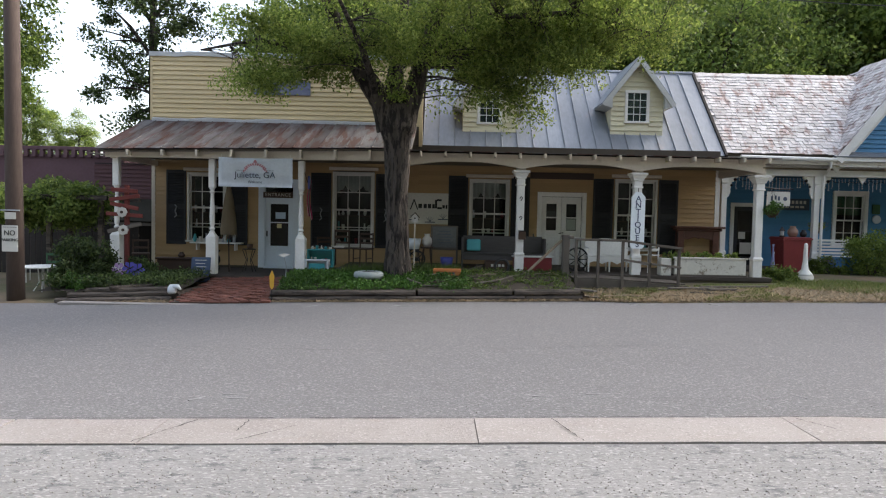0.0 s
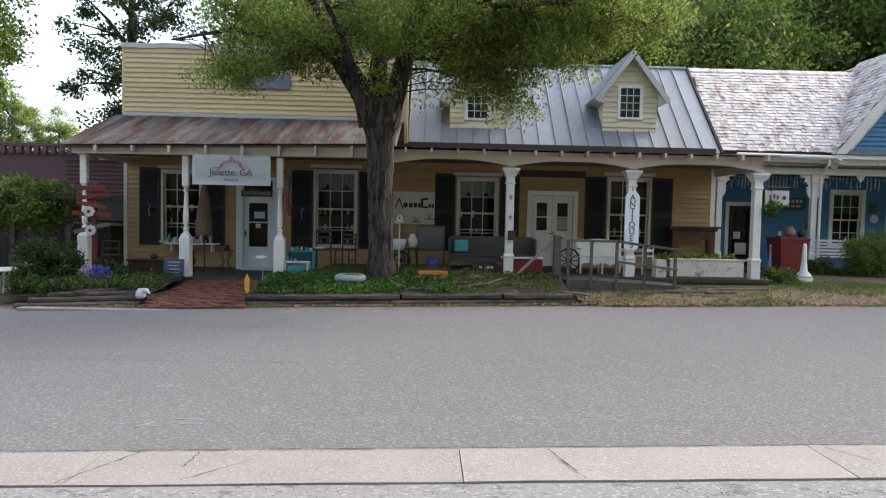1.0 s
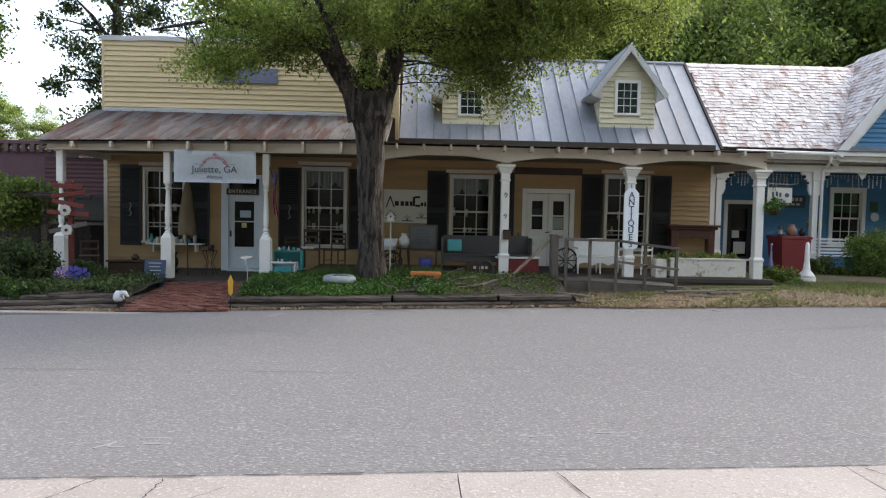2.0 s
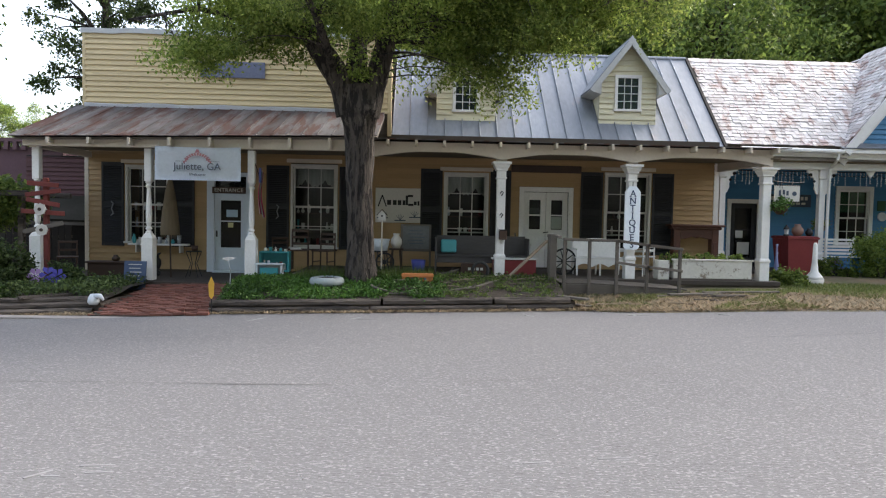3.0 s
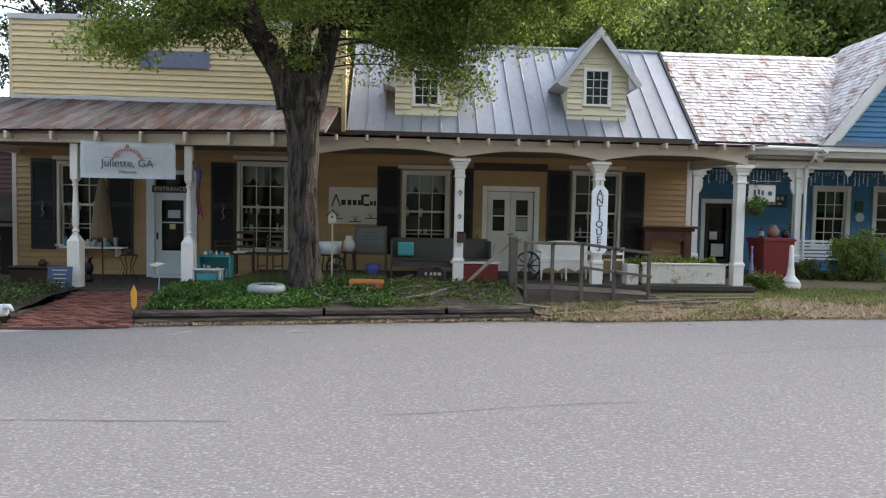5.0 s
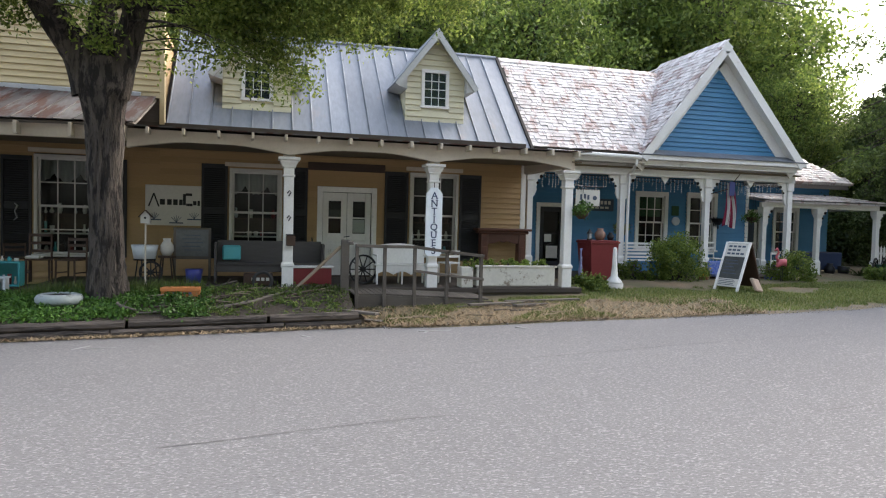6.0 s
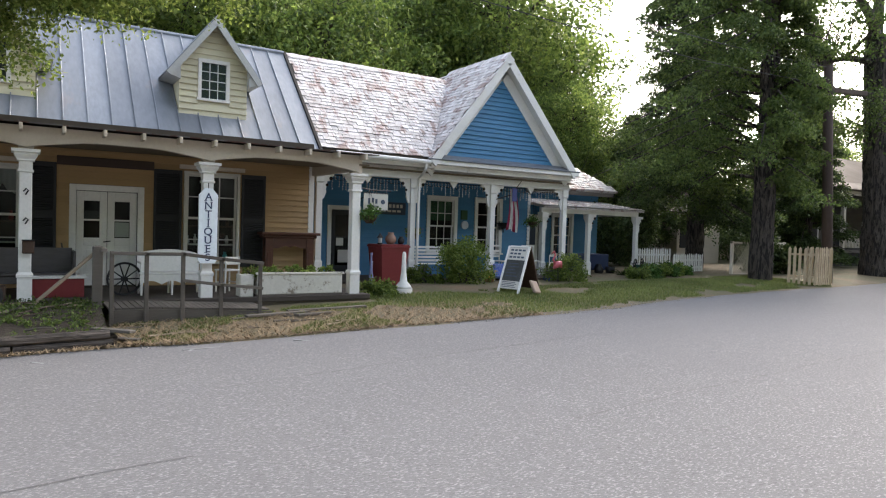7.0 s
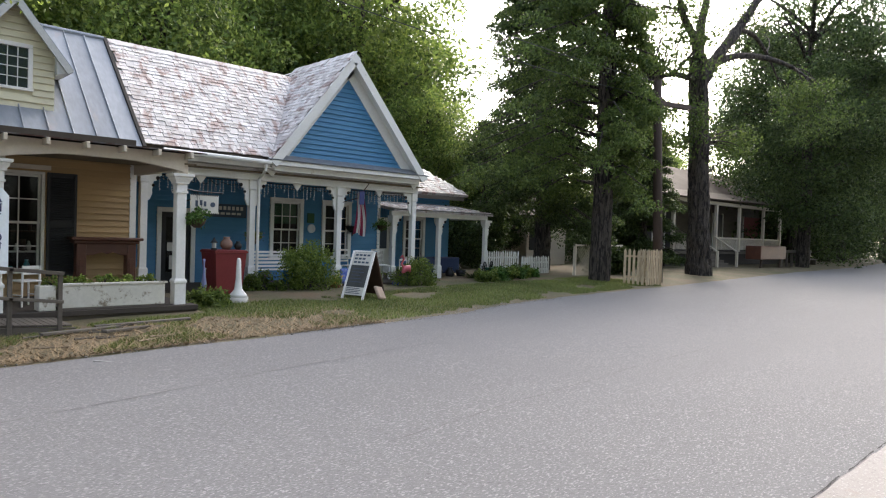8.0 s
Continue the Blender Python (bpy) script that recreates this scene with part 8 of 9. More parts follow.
# white churn-shaped planter on the lawn edge
ch = thing("white_churn", 9.22, 17.1, 0.2, "tall white cone-topped yard ornament on a grey tub", "ornament")
part("cone", lathe(B(), [(0.20, 0.47), (0.17, 0.53), (0.085, 0.63), (0.06, 0.85), (0.045, 1.25), (0.025, 1.30)], 9.22, 17.1, 16), WHITE, ch, soft=True)
part("tub", lathe(B(), [(0.16, 0.16), (0.21, 0.30), (0.21, 0.47)], 9.22, 17.1, 16), PLASTER, ch, soft=True)


def slat_bench(x0, x1, y, z0, label):
    ob = thing("slat_bench", (x0 + x1) / 2, y, z0, label, "bench")
    for i in range(5):
        part("back_slat", cbox(B(), x0, x1, y + 0.2, y + 0.225, z0 + 0.46 + i * 0.095, z0 + 0.52 + i * 0.095, 0.005), WHITE, ob)
    for i in range(4):
        part("seat_slat", cbox(B(), x0, x1, y - 0.24 + i * 0.11, y - 0.15 + i * 0.11, z0 + 0.40, z0 + 0.425, 0.005), WHITE, ob)
    for x in (x0, x1 - 0.05):
        part("end_frame", cbox(B(), x, x + 0.05, y - 0.24, y + 0.25, z0, z0 + 0.44, 0.008), BLUE, ob)
        part("back_post", cbox(B(), x, x + 0.05, y + 0.21, y + 0.25, z0 + 0.44, z0 + 0.94, 0.006), WHITE, ob)
    return ob


slat_bench(10.95, 12.15, 19.95, 0.44, "white slatted bench with blue ends on the cottage porch")
chair("porch_chair", 14.6, 20.6, 0.44, 15, WHITE, "white wooden chair on the cottage porch", 0.95, 0.48, slats=3)
chair("porch_chair", 15.9, 20.7, 0.44, -10, WHITE, "white wooden chair by the cottage corner", 0.95, 0.48, slats=3)
cc = thing("blue_chair", 13.9, 19.2, 0.25, "low blue patterned garden chair by the bush", "chair")
BLUEPAT = surface("blue_patterned_cloth", (0.06, 0.12, 0.45), (0.3, 0.35, 0.55), rough=0.8, big=14, small=40, amount=1.0, vary=0)
part("seat", cbox(B(), 13.45, 14.35, 18.95, 19.4, 0.45, 0.55, 0.03), BLUEPAT, cc)
part("backrest", cbox(B(), 13.45, 14.35, 19.36, 19.46, 0.5, 0.88, 0.03), BLUEPAT, cc)
for x in (13.5, 14.3):
    part("leg", tube(B(), [(x, 19.0, 0.2), (x, 19.0, 0.46)], 0.02, 6), WHITE, cc)
    part("leg", tube(B(), [(x, 19.4, 0.2), (x, 19.4, 0.46)], 0.02, 6), WHITE, cc)
# plaques on the wall between the windows
solid("wall_plaque", cbox(B(), 13.55, 13.80, y - 0.07, y - 0.03, 2.15, 2.45, 0.02), GREENBLIND, "small green picture plaque on the blue wall", "plaque")
solid("wall_clock", tube(B(), [(13.70, y - 0.03, 1.98), (13.70, y - 0.08, 1.98)], 0.13, 20), ENAMEL, "round pale wall thermometer on the blue wall", "plaque")
flag(13.95, 19.20, 3.00, 0.42, 1.15, 5, "striped flag hanging in folds from a porch post", pole_to=(13.50, 19.45, 2.75))
part("finial", tube(B(), [(13.95, 19.2, 3.0), (14.1, 19.05, 3.30)], 0.012, 6), BROWN, house)

# strings of icicle lights under the cottage frieze
ICICLE = surface("grey_wire_lights", (0.62, 0.64, 0.66), rough=0.4, amount=0.4, vary=0.2, island=True, bump=0)
il = thing("icicle_lights", 12, 19.5, 2.9, "white wired icicle light strings hanging under the porch frieze", "light string")
_ri = random.Random(3)
for x0, x1 in ((8.25, 10.6), (10.95, 13.25), (13.6, 16.0)):
    part("cable", tube(B(), [(x0 + (x1 - x0) * i / 8, 19.66, 3.14 - 0.02 * math.sin(i * math.pi / 4) ** 2) for i in range(9)], 0.014, 4, False), IRON, il)
    part("cable", tube(B(), [(x0 + (x1 - x0) * i / 16, 19.645, 3.08 - 0.06 * (i % 2) - 0.05 * math.sin(i * 1.9) ** 2) for i in range(17)], 0.009, 4, False), IRON, il)
    x = x0 + 0.05
    bm = B()
    while x < x1:
        d = _ri.choice((0.12, 0.22, 0.3, 0.38))
        tube(bm, [(x, 19.66, 3.13), (x + _ri.uniform(-0.03, 0.03), 19.66, 3.13 - d)], 0.0045, 3, False)
        for k in range(int(d / 0.06)):
            tube(bm, [(x, 19.65, 3.10 - k * 0.06), (x + _ri.uniform(-0.02, 0.02), 19.64, 3.075 - k * 0.06)], 0.011, 4)
        x += _ri.uniform(0.07, 0.12)
    tagged(part("light_drop", bm, ICICLE, il), kind="stuff")

# folding sandwich board on the lawn
af = thing("sandwich_board", 12.1, 16.6, 0.2, "tall folding chalkboard sign with a white frame on the lawn", "sandwich board")
AF = pose(12.22, 16.66, ground_z(12.2, 16.66), 0, 0, -77)
FR, BK = AF @ pose(0, -0.42, 0.0, -20, 0, 0), AF @ pose(0, 0.42, 0.0, 20, 0, 0)
for M_, mt in ((FR, WHITE), (BK, BROWN)):
    nm = "front_leaf" if mt is WHITE else "back_leaf"
    lf = part(nm, cbox(B(), -0.34, -0.28, -0.02, 0.02, 0.0, 1.20, 0.006, M_), mt, af)
    part("stile", cbox(B(), 0.28, 0.34, -0.02, 0.02, 0.0, 1.20, 0.006, M_), mt, lf)
    part("panel", cbox(B(), -0.28, 0.28, -0.012, 0.012, 0.10, 1.17, 0.004, M_), SLATE if mt is WHITE else BROWN, lf)
    part("top_rail", cbox(B(), -0.28, 0.28, -0.02, 0.02, 1.17, 1.21, 0.006, M_), mt, lf)
part("header", cbox(B(), -0.28, 0.28, -0.018, -0.013, 0.84, 1.16, 0.002, FR), SIGNWHITE, af)
for i in range(3):
    for k in range(4 - i % 2):
        part("letter_bar", cbox(B(), -0.22 + k * 0.12, -0.13 + k * 0.12, -0.023, -0.0185, 1.07 - i * 0.09, 1.115 - i * 0.09, 0.001, FR), GREYINK, af)
part("footer", cbox(B(), -0.28, 0.28, -0.018, -0.013, 0.10, 0.30, 0.002, FR), SIGNWHITE, af)
for i in range(4):
    part("letter_bar", cbox(B(), -0.24, 0.20 - 0.04 * (i % 2), -0.023, -0.0185, 0.14 + i * 0.04, 0.155 + i * 0.04, 0.001, FR), GREYINK, af)
for i in range(5):
    part("chalk_line", cbox(B(), -0.20, 0.16 - 0.05 * (i % 3), -0.017, -0.0125, 0.42 + i * 0.08, 0.435 + i * 0.08, 0.001, FR), GREYINK, af)
solid("flat_stone", cbox(B(), -0.20, 0.20, -0.16, 0.16, 0.0, 0.07, 0.03, pose(12.25, 16.12, ground_z(12.2, 16.1) + 0.17, 62, 8, 30)), surface("pinkish_stone", (0.40, 0.30, 0.24), rough=0.9, amount=0.6, vary=0), "flat tan stone propped against the sandwich board", "stone")

bush("round_shrub", 8.42, 16.75, 0.16, (1.05, 0.8, 0.52), 40, 90, 0.075, LEAF_FAR, 201, "low dark green strappy shrub by the porch corner", "shrub")
bush("garden_bush", 12.0, 18.75, 0.22, (1.35, 1.0, 1.36), 70, 110, 0.07, LEAF_FAR, 202, "full green garden bush before the cottage porch", "bush")
bush("garden_bush", 15.9, 18.9, 0.22, (1.3, 1.0, 0.9), 45, 100, 0.07, LEAF_FAR, 203, "low green bush at the cottage corner", "bush")
bush("potted_plant", 10.55, 19.15, 0.24, (0.6, 0.5, 0.55), 22, 70, 0.06, LEAF_FAR, 204, "small leafy plant by the porch step", "plant")
bush("potted_plant", 11.2, 18.9, 0.24, (0.5, 0.5, 0.4), 18, 70, 0.06, LEAF_FAR, 205, "small dark leafy plant by the porch step", "plant")
for i in range(6):
    bush("day_lily", 19.4 + i * 0.75, 19.2 + 0.25 * i, 0.2, (0.95, 0.8, 0.6), 26, 70, 0.10, LEAF_LIME if i % 2 else LEAF_FAR, 210 + i, "clump of long green lily leaves along the lawn", "plant", group="lily bed")
# pink yard bird
fl = thing("yard_flamingo", 15.15, 18.6, 0.2, "pink and red plastic yard bird on a wire", "ornament")
PINK = surface("pink_plastic", (0.55, 0.13, 0.16), rough=0.4, amount=0.4, vary=0)
bm = B()
tube(bm, [(15.05, 18.6, 0.78), (15.15, 18.6, 0.90), (15.28, 18.6, 0.92), (15.36, 18.6, 0.80)], [0.03, 0.11, 0.10, 0.02], 10)
tube(bm, [(15.10, 18.6, 0.92), (15.02, 18.6, 1.05), (15.10, 18.6, 1.18), (15.04, 18.6, 1.28), (14.96, 18.6, 1.22)], [0.04, 0.03, 0.028, 0.035, 0.012], 8)
part("body", bm, PINK, fl, soft=True)
part("wire_leg", tube(B(), [(15.2, 18.6, 0.2), (15.2, 18.6, 0.82)], 0.008, 5), IRON, fl)
part("wire_leg", tube(B(), [(15.25, 18.6, 0.2), (15.25, 18.6, 0.82)], 0.008, 5), IRON, fl)
# table with a dark cloth and a bicycle on the wing porch
tb = thing("porch_table", 19.4, 21.9, 0.34, "table with a dark blue cloth on the side porch", "table")
part("cloth", cbox(B(), 18.4, 20.4, 21.6, 22.2, 0.5, 1.08, 0.03), surface("dark_blue_cloth", (0.03, 0.045, 0.10), rough=0.9, vary=0), tb)
wheel("bicycle_wheel", 20.6, 20.5, 0.30 + 0.33, 0.33, 12, IRON, "old bicycle wheel leaning by the side porch", 30)
wheel("bicycle_wheel", 21.4, 20.9, 0.30 + 0.33, 0.33, 12, IRON, "old bicycle wheel leaning by the side porch", 30)
wb = thing("wheelbarrow", 21.0, 20.2, 0.25, "green wheelbarrow tipped beside the side porch", "wheelbarrow")
part("tray", lathe(B(), [(0.22, 0.45), (0.42, 0.75), (0.44, 0.76)], 21.0, 20.1, square=True), surface("green_barrow", (0.04, 0.13, 0.10), amount=0.6, vary=0), wb)
part("handle", tube(B(), [(20.3, 19.9, 0.55), (21.5, 20.2, 0.40)], 0.022, 6), OLD_WOOD, wb)
part("wheel", tube(B(), [(21.5, 20.13, 0.38), (21.5, 20.25, 0.38)], 0.16, 14), RUBBER, wb)
part("leg", tube(B(), [(20.7, 20.0, 0.2), (20.75, 20.0, 0.5)], 0.02, 6), OLD_WOOD, wb)
# pots, flowers and small goods along the cottage porch
YELLOWPETAL = surface("yellow_petals", (0.62, 0.42, 0.05), amount=0.4, vary=0.2, island=True, bump=0)
PURPLEPETAL = surface("purple_petals", (0.16, 0.06, 0.24), amount=0.4, vary=0.2, island=True, bump=0)
TERRACOTTA = surface("terracotta_pot", (0.24, 0.10, 0.06), (0.17, 0.075, 0.05), amount=0.5, vary=0.08)


def potted(x, y, z, r, h, spread, mat, petals, seed, label):
    """A tapered pot filled with earth, leaves above it and a few blossoms."""
    rr = np.random.default_rng(seed)
    ob = thing("flower_pot", x, y, z, label, "flower pot", "pots along the cottage")
    part("pot", lathe(B(), [(r * 0.68, z), (r * 0.95, z + h * 0.85), (r * 1.06, z + h * 0.86), (r * 1.06, z + h), (r * 0.9, z + h), (r * 0.9, z + h * 0.9)], x, y, 14), mat, ob)
    c = crown_points(rr, 16, (0, 0, h + spread * 0.45), (spread * 0.6, spread * 0.6, spread * 0.5), 0.2)
    v, f = leaf_cloud(rr, c, [spread * 0.3] * len(c), 46, 0.06, 0.3, 0.9)
    cr = new("foliage", quick_mesh("foliage", v, f, LEAF_FAR))
    cr.parent = ob
    if petals:
        v, f = leaf_cloud(rr, c, [spread * 0.36] * len(c), 8, 0.05, 0.2, 0.9)
        cr = new("blossom", quick_mesh("blossom", v, f, petals))
        cr.parent = ob
    return ob


for i, (x, y, z, r, h, sp, mt, pt, lb) in enumerate((
        (14.35, 19.0, 0.22, 0.16, 0.3, 0.42, BLUEPLASTIC, None, "blue pot with a leafy plant before the porch"),
        (14.75, 19.75, 0.44, 0.18, 0.42, 0.40, TERRACOTTA, YELLOWPETAL, "clay pot of yellow flowers at the porch edge"),
        (13.05, 19.05, 0.22, 0.15, 0.26, 0.38, TERRACOTTA, YELLOWPETAL, "small clay pot of yellow flowers beside the bush"),
        (10.25, 19.75, 0.44, 0.16, 0.30, 0.38, IRON, None, "black pot with green leaves on the cottage porch"),
        (11.0, 19.25, 0.22, 0.17, 0.24, 0.42, IRON, PURPLEPETAL, "dark pot with purple flowers before the white bench"),
        (15.35, 19.2, 0.22, 0.14, 0.24, 0.34, BLUEPLASTIC, PURPLEPETAL, "small blue pot with purple flowers by the corner post"),
        (16.9, 20.7, 0.22, 0.16, 0.30, 0.36, IRON, None, "black pot with a small plant at the side porch"))):
    potted(x, y, z, r, h, sp, mt, pt, 520 + i, lb)
for i, (x, r, h) in enumerate(((17.0, 0.15, 0.30), (17.5, 0.19, 0.36), (18.1, 0.16, 0.26), (19.2, 0.2, 0.30), (19.75, 0.17, 0.38), (20.4, 0.2, 0.28))):
    crock("black_pot", x, 21.45 + 0.08 * (i % 2), 0.34, r, h, IRON, "round black iron pot on the side porch floor", i % 2, "pots on the side porch")
wp = thing("wall_planter", 15.1, 21.28, 1.95, "dark half-round iron planter fixed to the blue wall", "planter")
part("bowl", lathe(B(), [(0.06, 1.90), (0.17, 1.98), (0.22, 2.08), (0.23, 2.10)], 15.12, 21.2, 14), IRON, wp)
part("stem", tube(B(), [(15.12, 21.2, 1.78), (15.12, 21.2, 1.90)], 0.02, 6), IRON, wp)
part("backplate", cbox(B(), 15.05, 15.19, 21.33, 21.365, 1.85, 2.15, 0.01), IRON, wp)
part("bracket", tube(B(), [(15.12, 21.34, 1.95), (15.12, 21.2, 1.92)], 0.012, 6), IRON, wp)


def spiky_plant(x, y, z, n, length, seed, label):
    """A rosette of long arching blades."""
    r = random.Random(seed)
    ob = thing("spiky_plant", x, y, z, label, "plant")
    for k in range(n):
        a, l, lift = r.uniform(0, math.tau), length * r.uniform(0.7, 1.1), r.uniform(0.55, 1.3)
        d, sd = Vector((math.cos(a), math.sin(a), 0)), Vector((-math.sin(a), math.cos(a), 0))
        bm = B()
        prev = None
        for j in range(6):
            t = j / 5
            p = Vector((x, y, z)) + d * l * t * 0.8 + Vector((0, 0, l * lift * (t - 0.62 * t * t)))
            w = 0.035 * (1 - t) ** 0.6 + 0.002
            row = [bm.verts.new(p - sd * w), bm.verts.new(p - Vector((0, 0, w * 0.6))), bm.verts.new(p + sd * w)]
            if prev:
                for q in range(2):
                    bm.faces.new((prev[q], prev[q + 1], row[q + 1], row[q]))
            prev = row
        bmesh.ops.solidify(bm, geom=bm.faces[:], thickness=0.004)
        part("blade", bm, LEAF_DARK, ob)
    return ob


spiky_plant(20.7, 20.35, 0.3, 26, 1.15, 5, "dark spiky plant with long arching blades by the side porch")
spiky_plant(19.95, 20.45, 0.28, 18, 0.8, 6, "small dark spiky plant by the side porch")
# small painted yard chair
chair("yard_chair", 16.75, 20.35, 0.24, 10, WHITE, "small white painted yard chair by the corner post", 0.85, 0.42, slats=2)
solid("stepping_edge", cbox(B(), 15.2, 19.0, 19.15, 19.35, 0.12, 0.30, 0.02), CONCRETE, "low concrete edging before the side porch", "edging")

# ---- the left end of the street ----
pole = thing("utility_pole", -8.98, 14.05, -0.3, "dark wooden utility pole with tin signs nailed on", "utility pole")
POLEWOOD = surface("creosoted_pole", (0.085, 0.06, 0.05), (0.05, 0.036, 0.03), rough=0.9, big=2, small=20, amount=0.9, bump=0.7, stretch=(2, 2, 0.3), vary=0)
part("shaft", tube(B(), [(-8.93, 14.05, -0.5), (-8.96, 14.05, 2.5), (-9.00, 14.06, 9.5)], [0.175, 0.165, 0.13], 14), POLEWOOD, pole, soft=True)
np_ = thing("no_parking_sign", -8.93, 13.85, 0.85, "white tin sign lettered NO PARKING on the pole", "sign")
part("plate", cbox(B(), -9.09, -8.76, 13.845, 13.86, 0.86, 1.40, 0.006), SIGNWHITE, np_)
writing("NO", 0.15, -8.925, 13.842, 1.24, BLACKINK, np_)
writing("PARKING", 0.085, -8.925, 13.842, 1.10, BLACKINK, np_)
part("border", cbox(B(), -9.07, -8.78, 13.842, 13.846, 1.36, 1.37, 0.001), BLACKINK, np_)
ms = thing("small_tin_sign", -8.93, 13.85, 1.5, "small pale tin plate and bracket on the pole", "sign")
part("plate", cbox(B(), -9.03, -8.80, 13.845, 13.86, 1.53, 1.67, 0.004), SIGNWHITE, ms)
part("bracket", cbox(B(), -9.12, -8.72, 13.84, 13.87, 1.70, 1.725, 0.004), GALV, ms)
# round garden table
gt = thing("garden_table", -9.05, 15.2, -0.15, "round white metal garden table with splayed legs", "table")
part("tabletop", lathe(B(), [(0.44, 0.43), (0.46, 0.44), (0.46, 0.46), (0.44, 0.47)], -9.05, 15.2, 24), WHITE, gt)
for k in range(4):
    a = k * math.tau / 4 + 0.4
    part("leg", tube(B(), [(-9.05 + 0.10 * math.cos(a), 15.2 + 0.10 * math.sin(a), 0.43), (-9.05 + 0.07 * math.cos(a), 15.2 + 0.07 * math.sin(a), 0.1), (-9.05 + 0.24 * math.cos(a), 15.2 + 0.24 * math.sin(a), -0.19)], 0.013, 6), WHITE, gt)
for k in range(4):
    a = k * math.tau / 4 + 1.2
    part("outer_leg", tube(B(), [(-9.05 + 0.41 * math.cos(a), 15.2 + 0.41 * math.sin(a), 0.43), (-9.05 + 0.41 * math.cos(a), 15.2 + 0.41 * math.sin(a), 0.12)], 0.009, 5), WHITE, gt)
chair("garden_chair", -9.3, 16.3, -0.1, 170, GREENBLIND, "dark green garden chair behind the round table", 0.8, 0.42, slats=2)
# patio, arbour and vine
solid("patio", cbox(B(), -12.5, -8.0, 14.4, 18.4, -0.35, -0.16, 0.02), CONCRETE, "worn concrete patio beside the shop", kind="structure")
arb = thing("arbour", -10.0, 17.2, -0.15, "dark timber arbour carrying a leafy vine", "arbour")
for x, yy in ((-9.95, 17.0), (-8.75, 17.2), (-11.6, 17.0), (-10.3, 18.6)):
    part("post", cbox(B(), x - 0.06, x + 0.06, yy - 0.06, yy + 0.06, -0.2, 2.0, 0.01), TIMBER, arb)
for yy in (16.8, 17.6, 18.6):
    part("beam", cbox(B(), -12.2, -8.4, yy, yy + 0.08, 2.0, 2.12, 0.01), TIMBER, arb)
_r = np.random.default_rng(44)
vine = thing("vine", -10.1, 17.4, 1.3, "thick green vine covering the arbour", "vine")
_c = crown_points(_r, 120, (-0.1, 0, 0.62), (1.75, 1.1, 0.55), 0.2)
bm = B()
for q in _c[::6]:
    tube(bm, [(-9.95, 17.0, 0.2), (-10.0, 17.1, 1.6), (-10.1 + q[0], 17.4 + q[1], 1.3 + q[2])], [0.03, 0.02, 0.006], 5, False)
part("stems", bm, BARK, vine)
_v, _f = leaf_cloud(_r, _c, [_r.uniform(0.25, 0.42) for _ in _c], 150, 0.11, 0.3, 0.8)
_o = new("foliage", quick_mesh("foliage", _v, _f, LEAF_FAR))
_o.parent = vine
# fence in the gloom behind the arbour
FENCE_DARK = surface("near_black_board", (0.035, 0.03, 0.027), (0.02, 0.018, 0.016), rough=0.9, amount=0.7, vary=0.2)
df = thing("board_fence", -10.5, 19.4, 0, "dark weathered board fence behind the arbour", "fence")
for i in range(28):
    x = -13.4 + i * 0.165
    part("board", cbox(B(), x, x + 0.15, 19.4, 19.425, -0.1, 1.35 + 0.03 * math.sin(i * 2.3), 0.005), FENCE_DARK, df)
for z in (0.3, 1.0):
    part("rail", cbox(B(), -13.4, -8.8, 19.425, 19.47, z, z + 0.08, 0.005), OLD_WOOD, df)

# the purple-brown building with its notched parapet and lean-to
pb = thing("purple_building", -14, 26, 0, "purple-brown painted brick building with notched parapet", "building")
part("wall", cbox(B(), -30, -11.4, 24.0, 24.3, -0.4, 3.70, 0.004), PURPLE, pb)
part("base_band", cbox(B(), -30, -11.42, 23.96, 24.0, 1.4, 2.15, 0.01), WHITE, pb, "white painted band")
part("cornice", cbox(B(), -30, -11.38, 23.90, 24.3, 3.86, 3.98, 0.01), PURPLE, pb)
part("roof", cbox(B(), -30, -11.4, 24.3, 32, 3.6, 3.7, 0.004), RUST_TIN, pb)
part("side_wall", cbox(B(), -11.6, -11.4, 24.3, 32, -0.4, 3.6, 0.004), PURPLE, pb)
_nm = mesh_from("dentil", cbox(B(), 0, 0.13, 0, 0.16, 0, 0.26, 0.01), PURPLE)
for i in range(66):
    piece("dentil", _nm, pb, pose(-30 + i * 0.28, 23.88, 3.60))
lt = thing("lean_to", -9.5, 21, 0, "dark weathered lean-to shed with mossy shingle roof", "shed")
MAROON = surface("dark_maroon_boards", (0.10, 0.05, 0.055), (0.07, 0.035, 0.04), rough=0.85, amount=0.7, vary=0.1, stretch=(0.4, 1, 2))
part("wall", cbox(B(), -11.4, -8.2, 22.0, 22.15, -0.3, 3.3, 0.004), DARK, lt)
clapboards(lt, -11.4, -8.2, 22.0, 1.8, 3.25, 0.13, MAROON)
part("roof_edge", hull_slab(B(), [(-11.5, 21.8, 3.62), (-8.15, 21.8, 3.30), (-8.15, 24.0, 3.5), (-11.5, 24.0, 3.7)], 0.05), OLD_WOOD, lt)
part("lower_roof", hull_slab(B(), [(-11.4, 20.6, 1.50), (-8.1, 20.6, 1.42), (-8.1, 22.0, 2.15), (-11.4, 22.0, 2.15)], 0.05), surface("mossy_dark_shingle", (0.045, 0.042, 0.036), (0.028, 0.028, 0.022), rough=1.0, spec=0.05, small=9, amount=0.9, bump=0.8, vary=0), lt)
part("lower_beam", cbox(B(), -11.3, -8.1, 20.65, 20.75, 1.30, 1.40, 0.006), OLD_WOOD, lt)

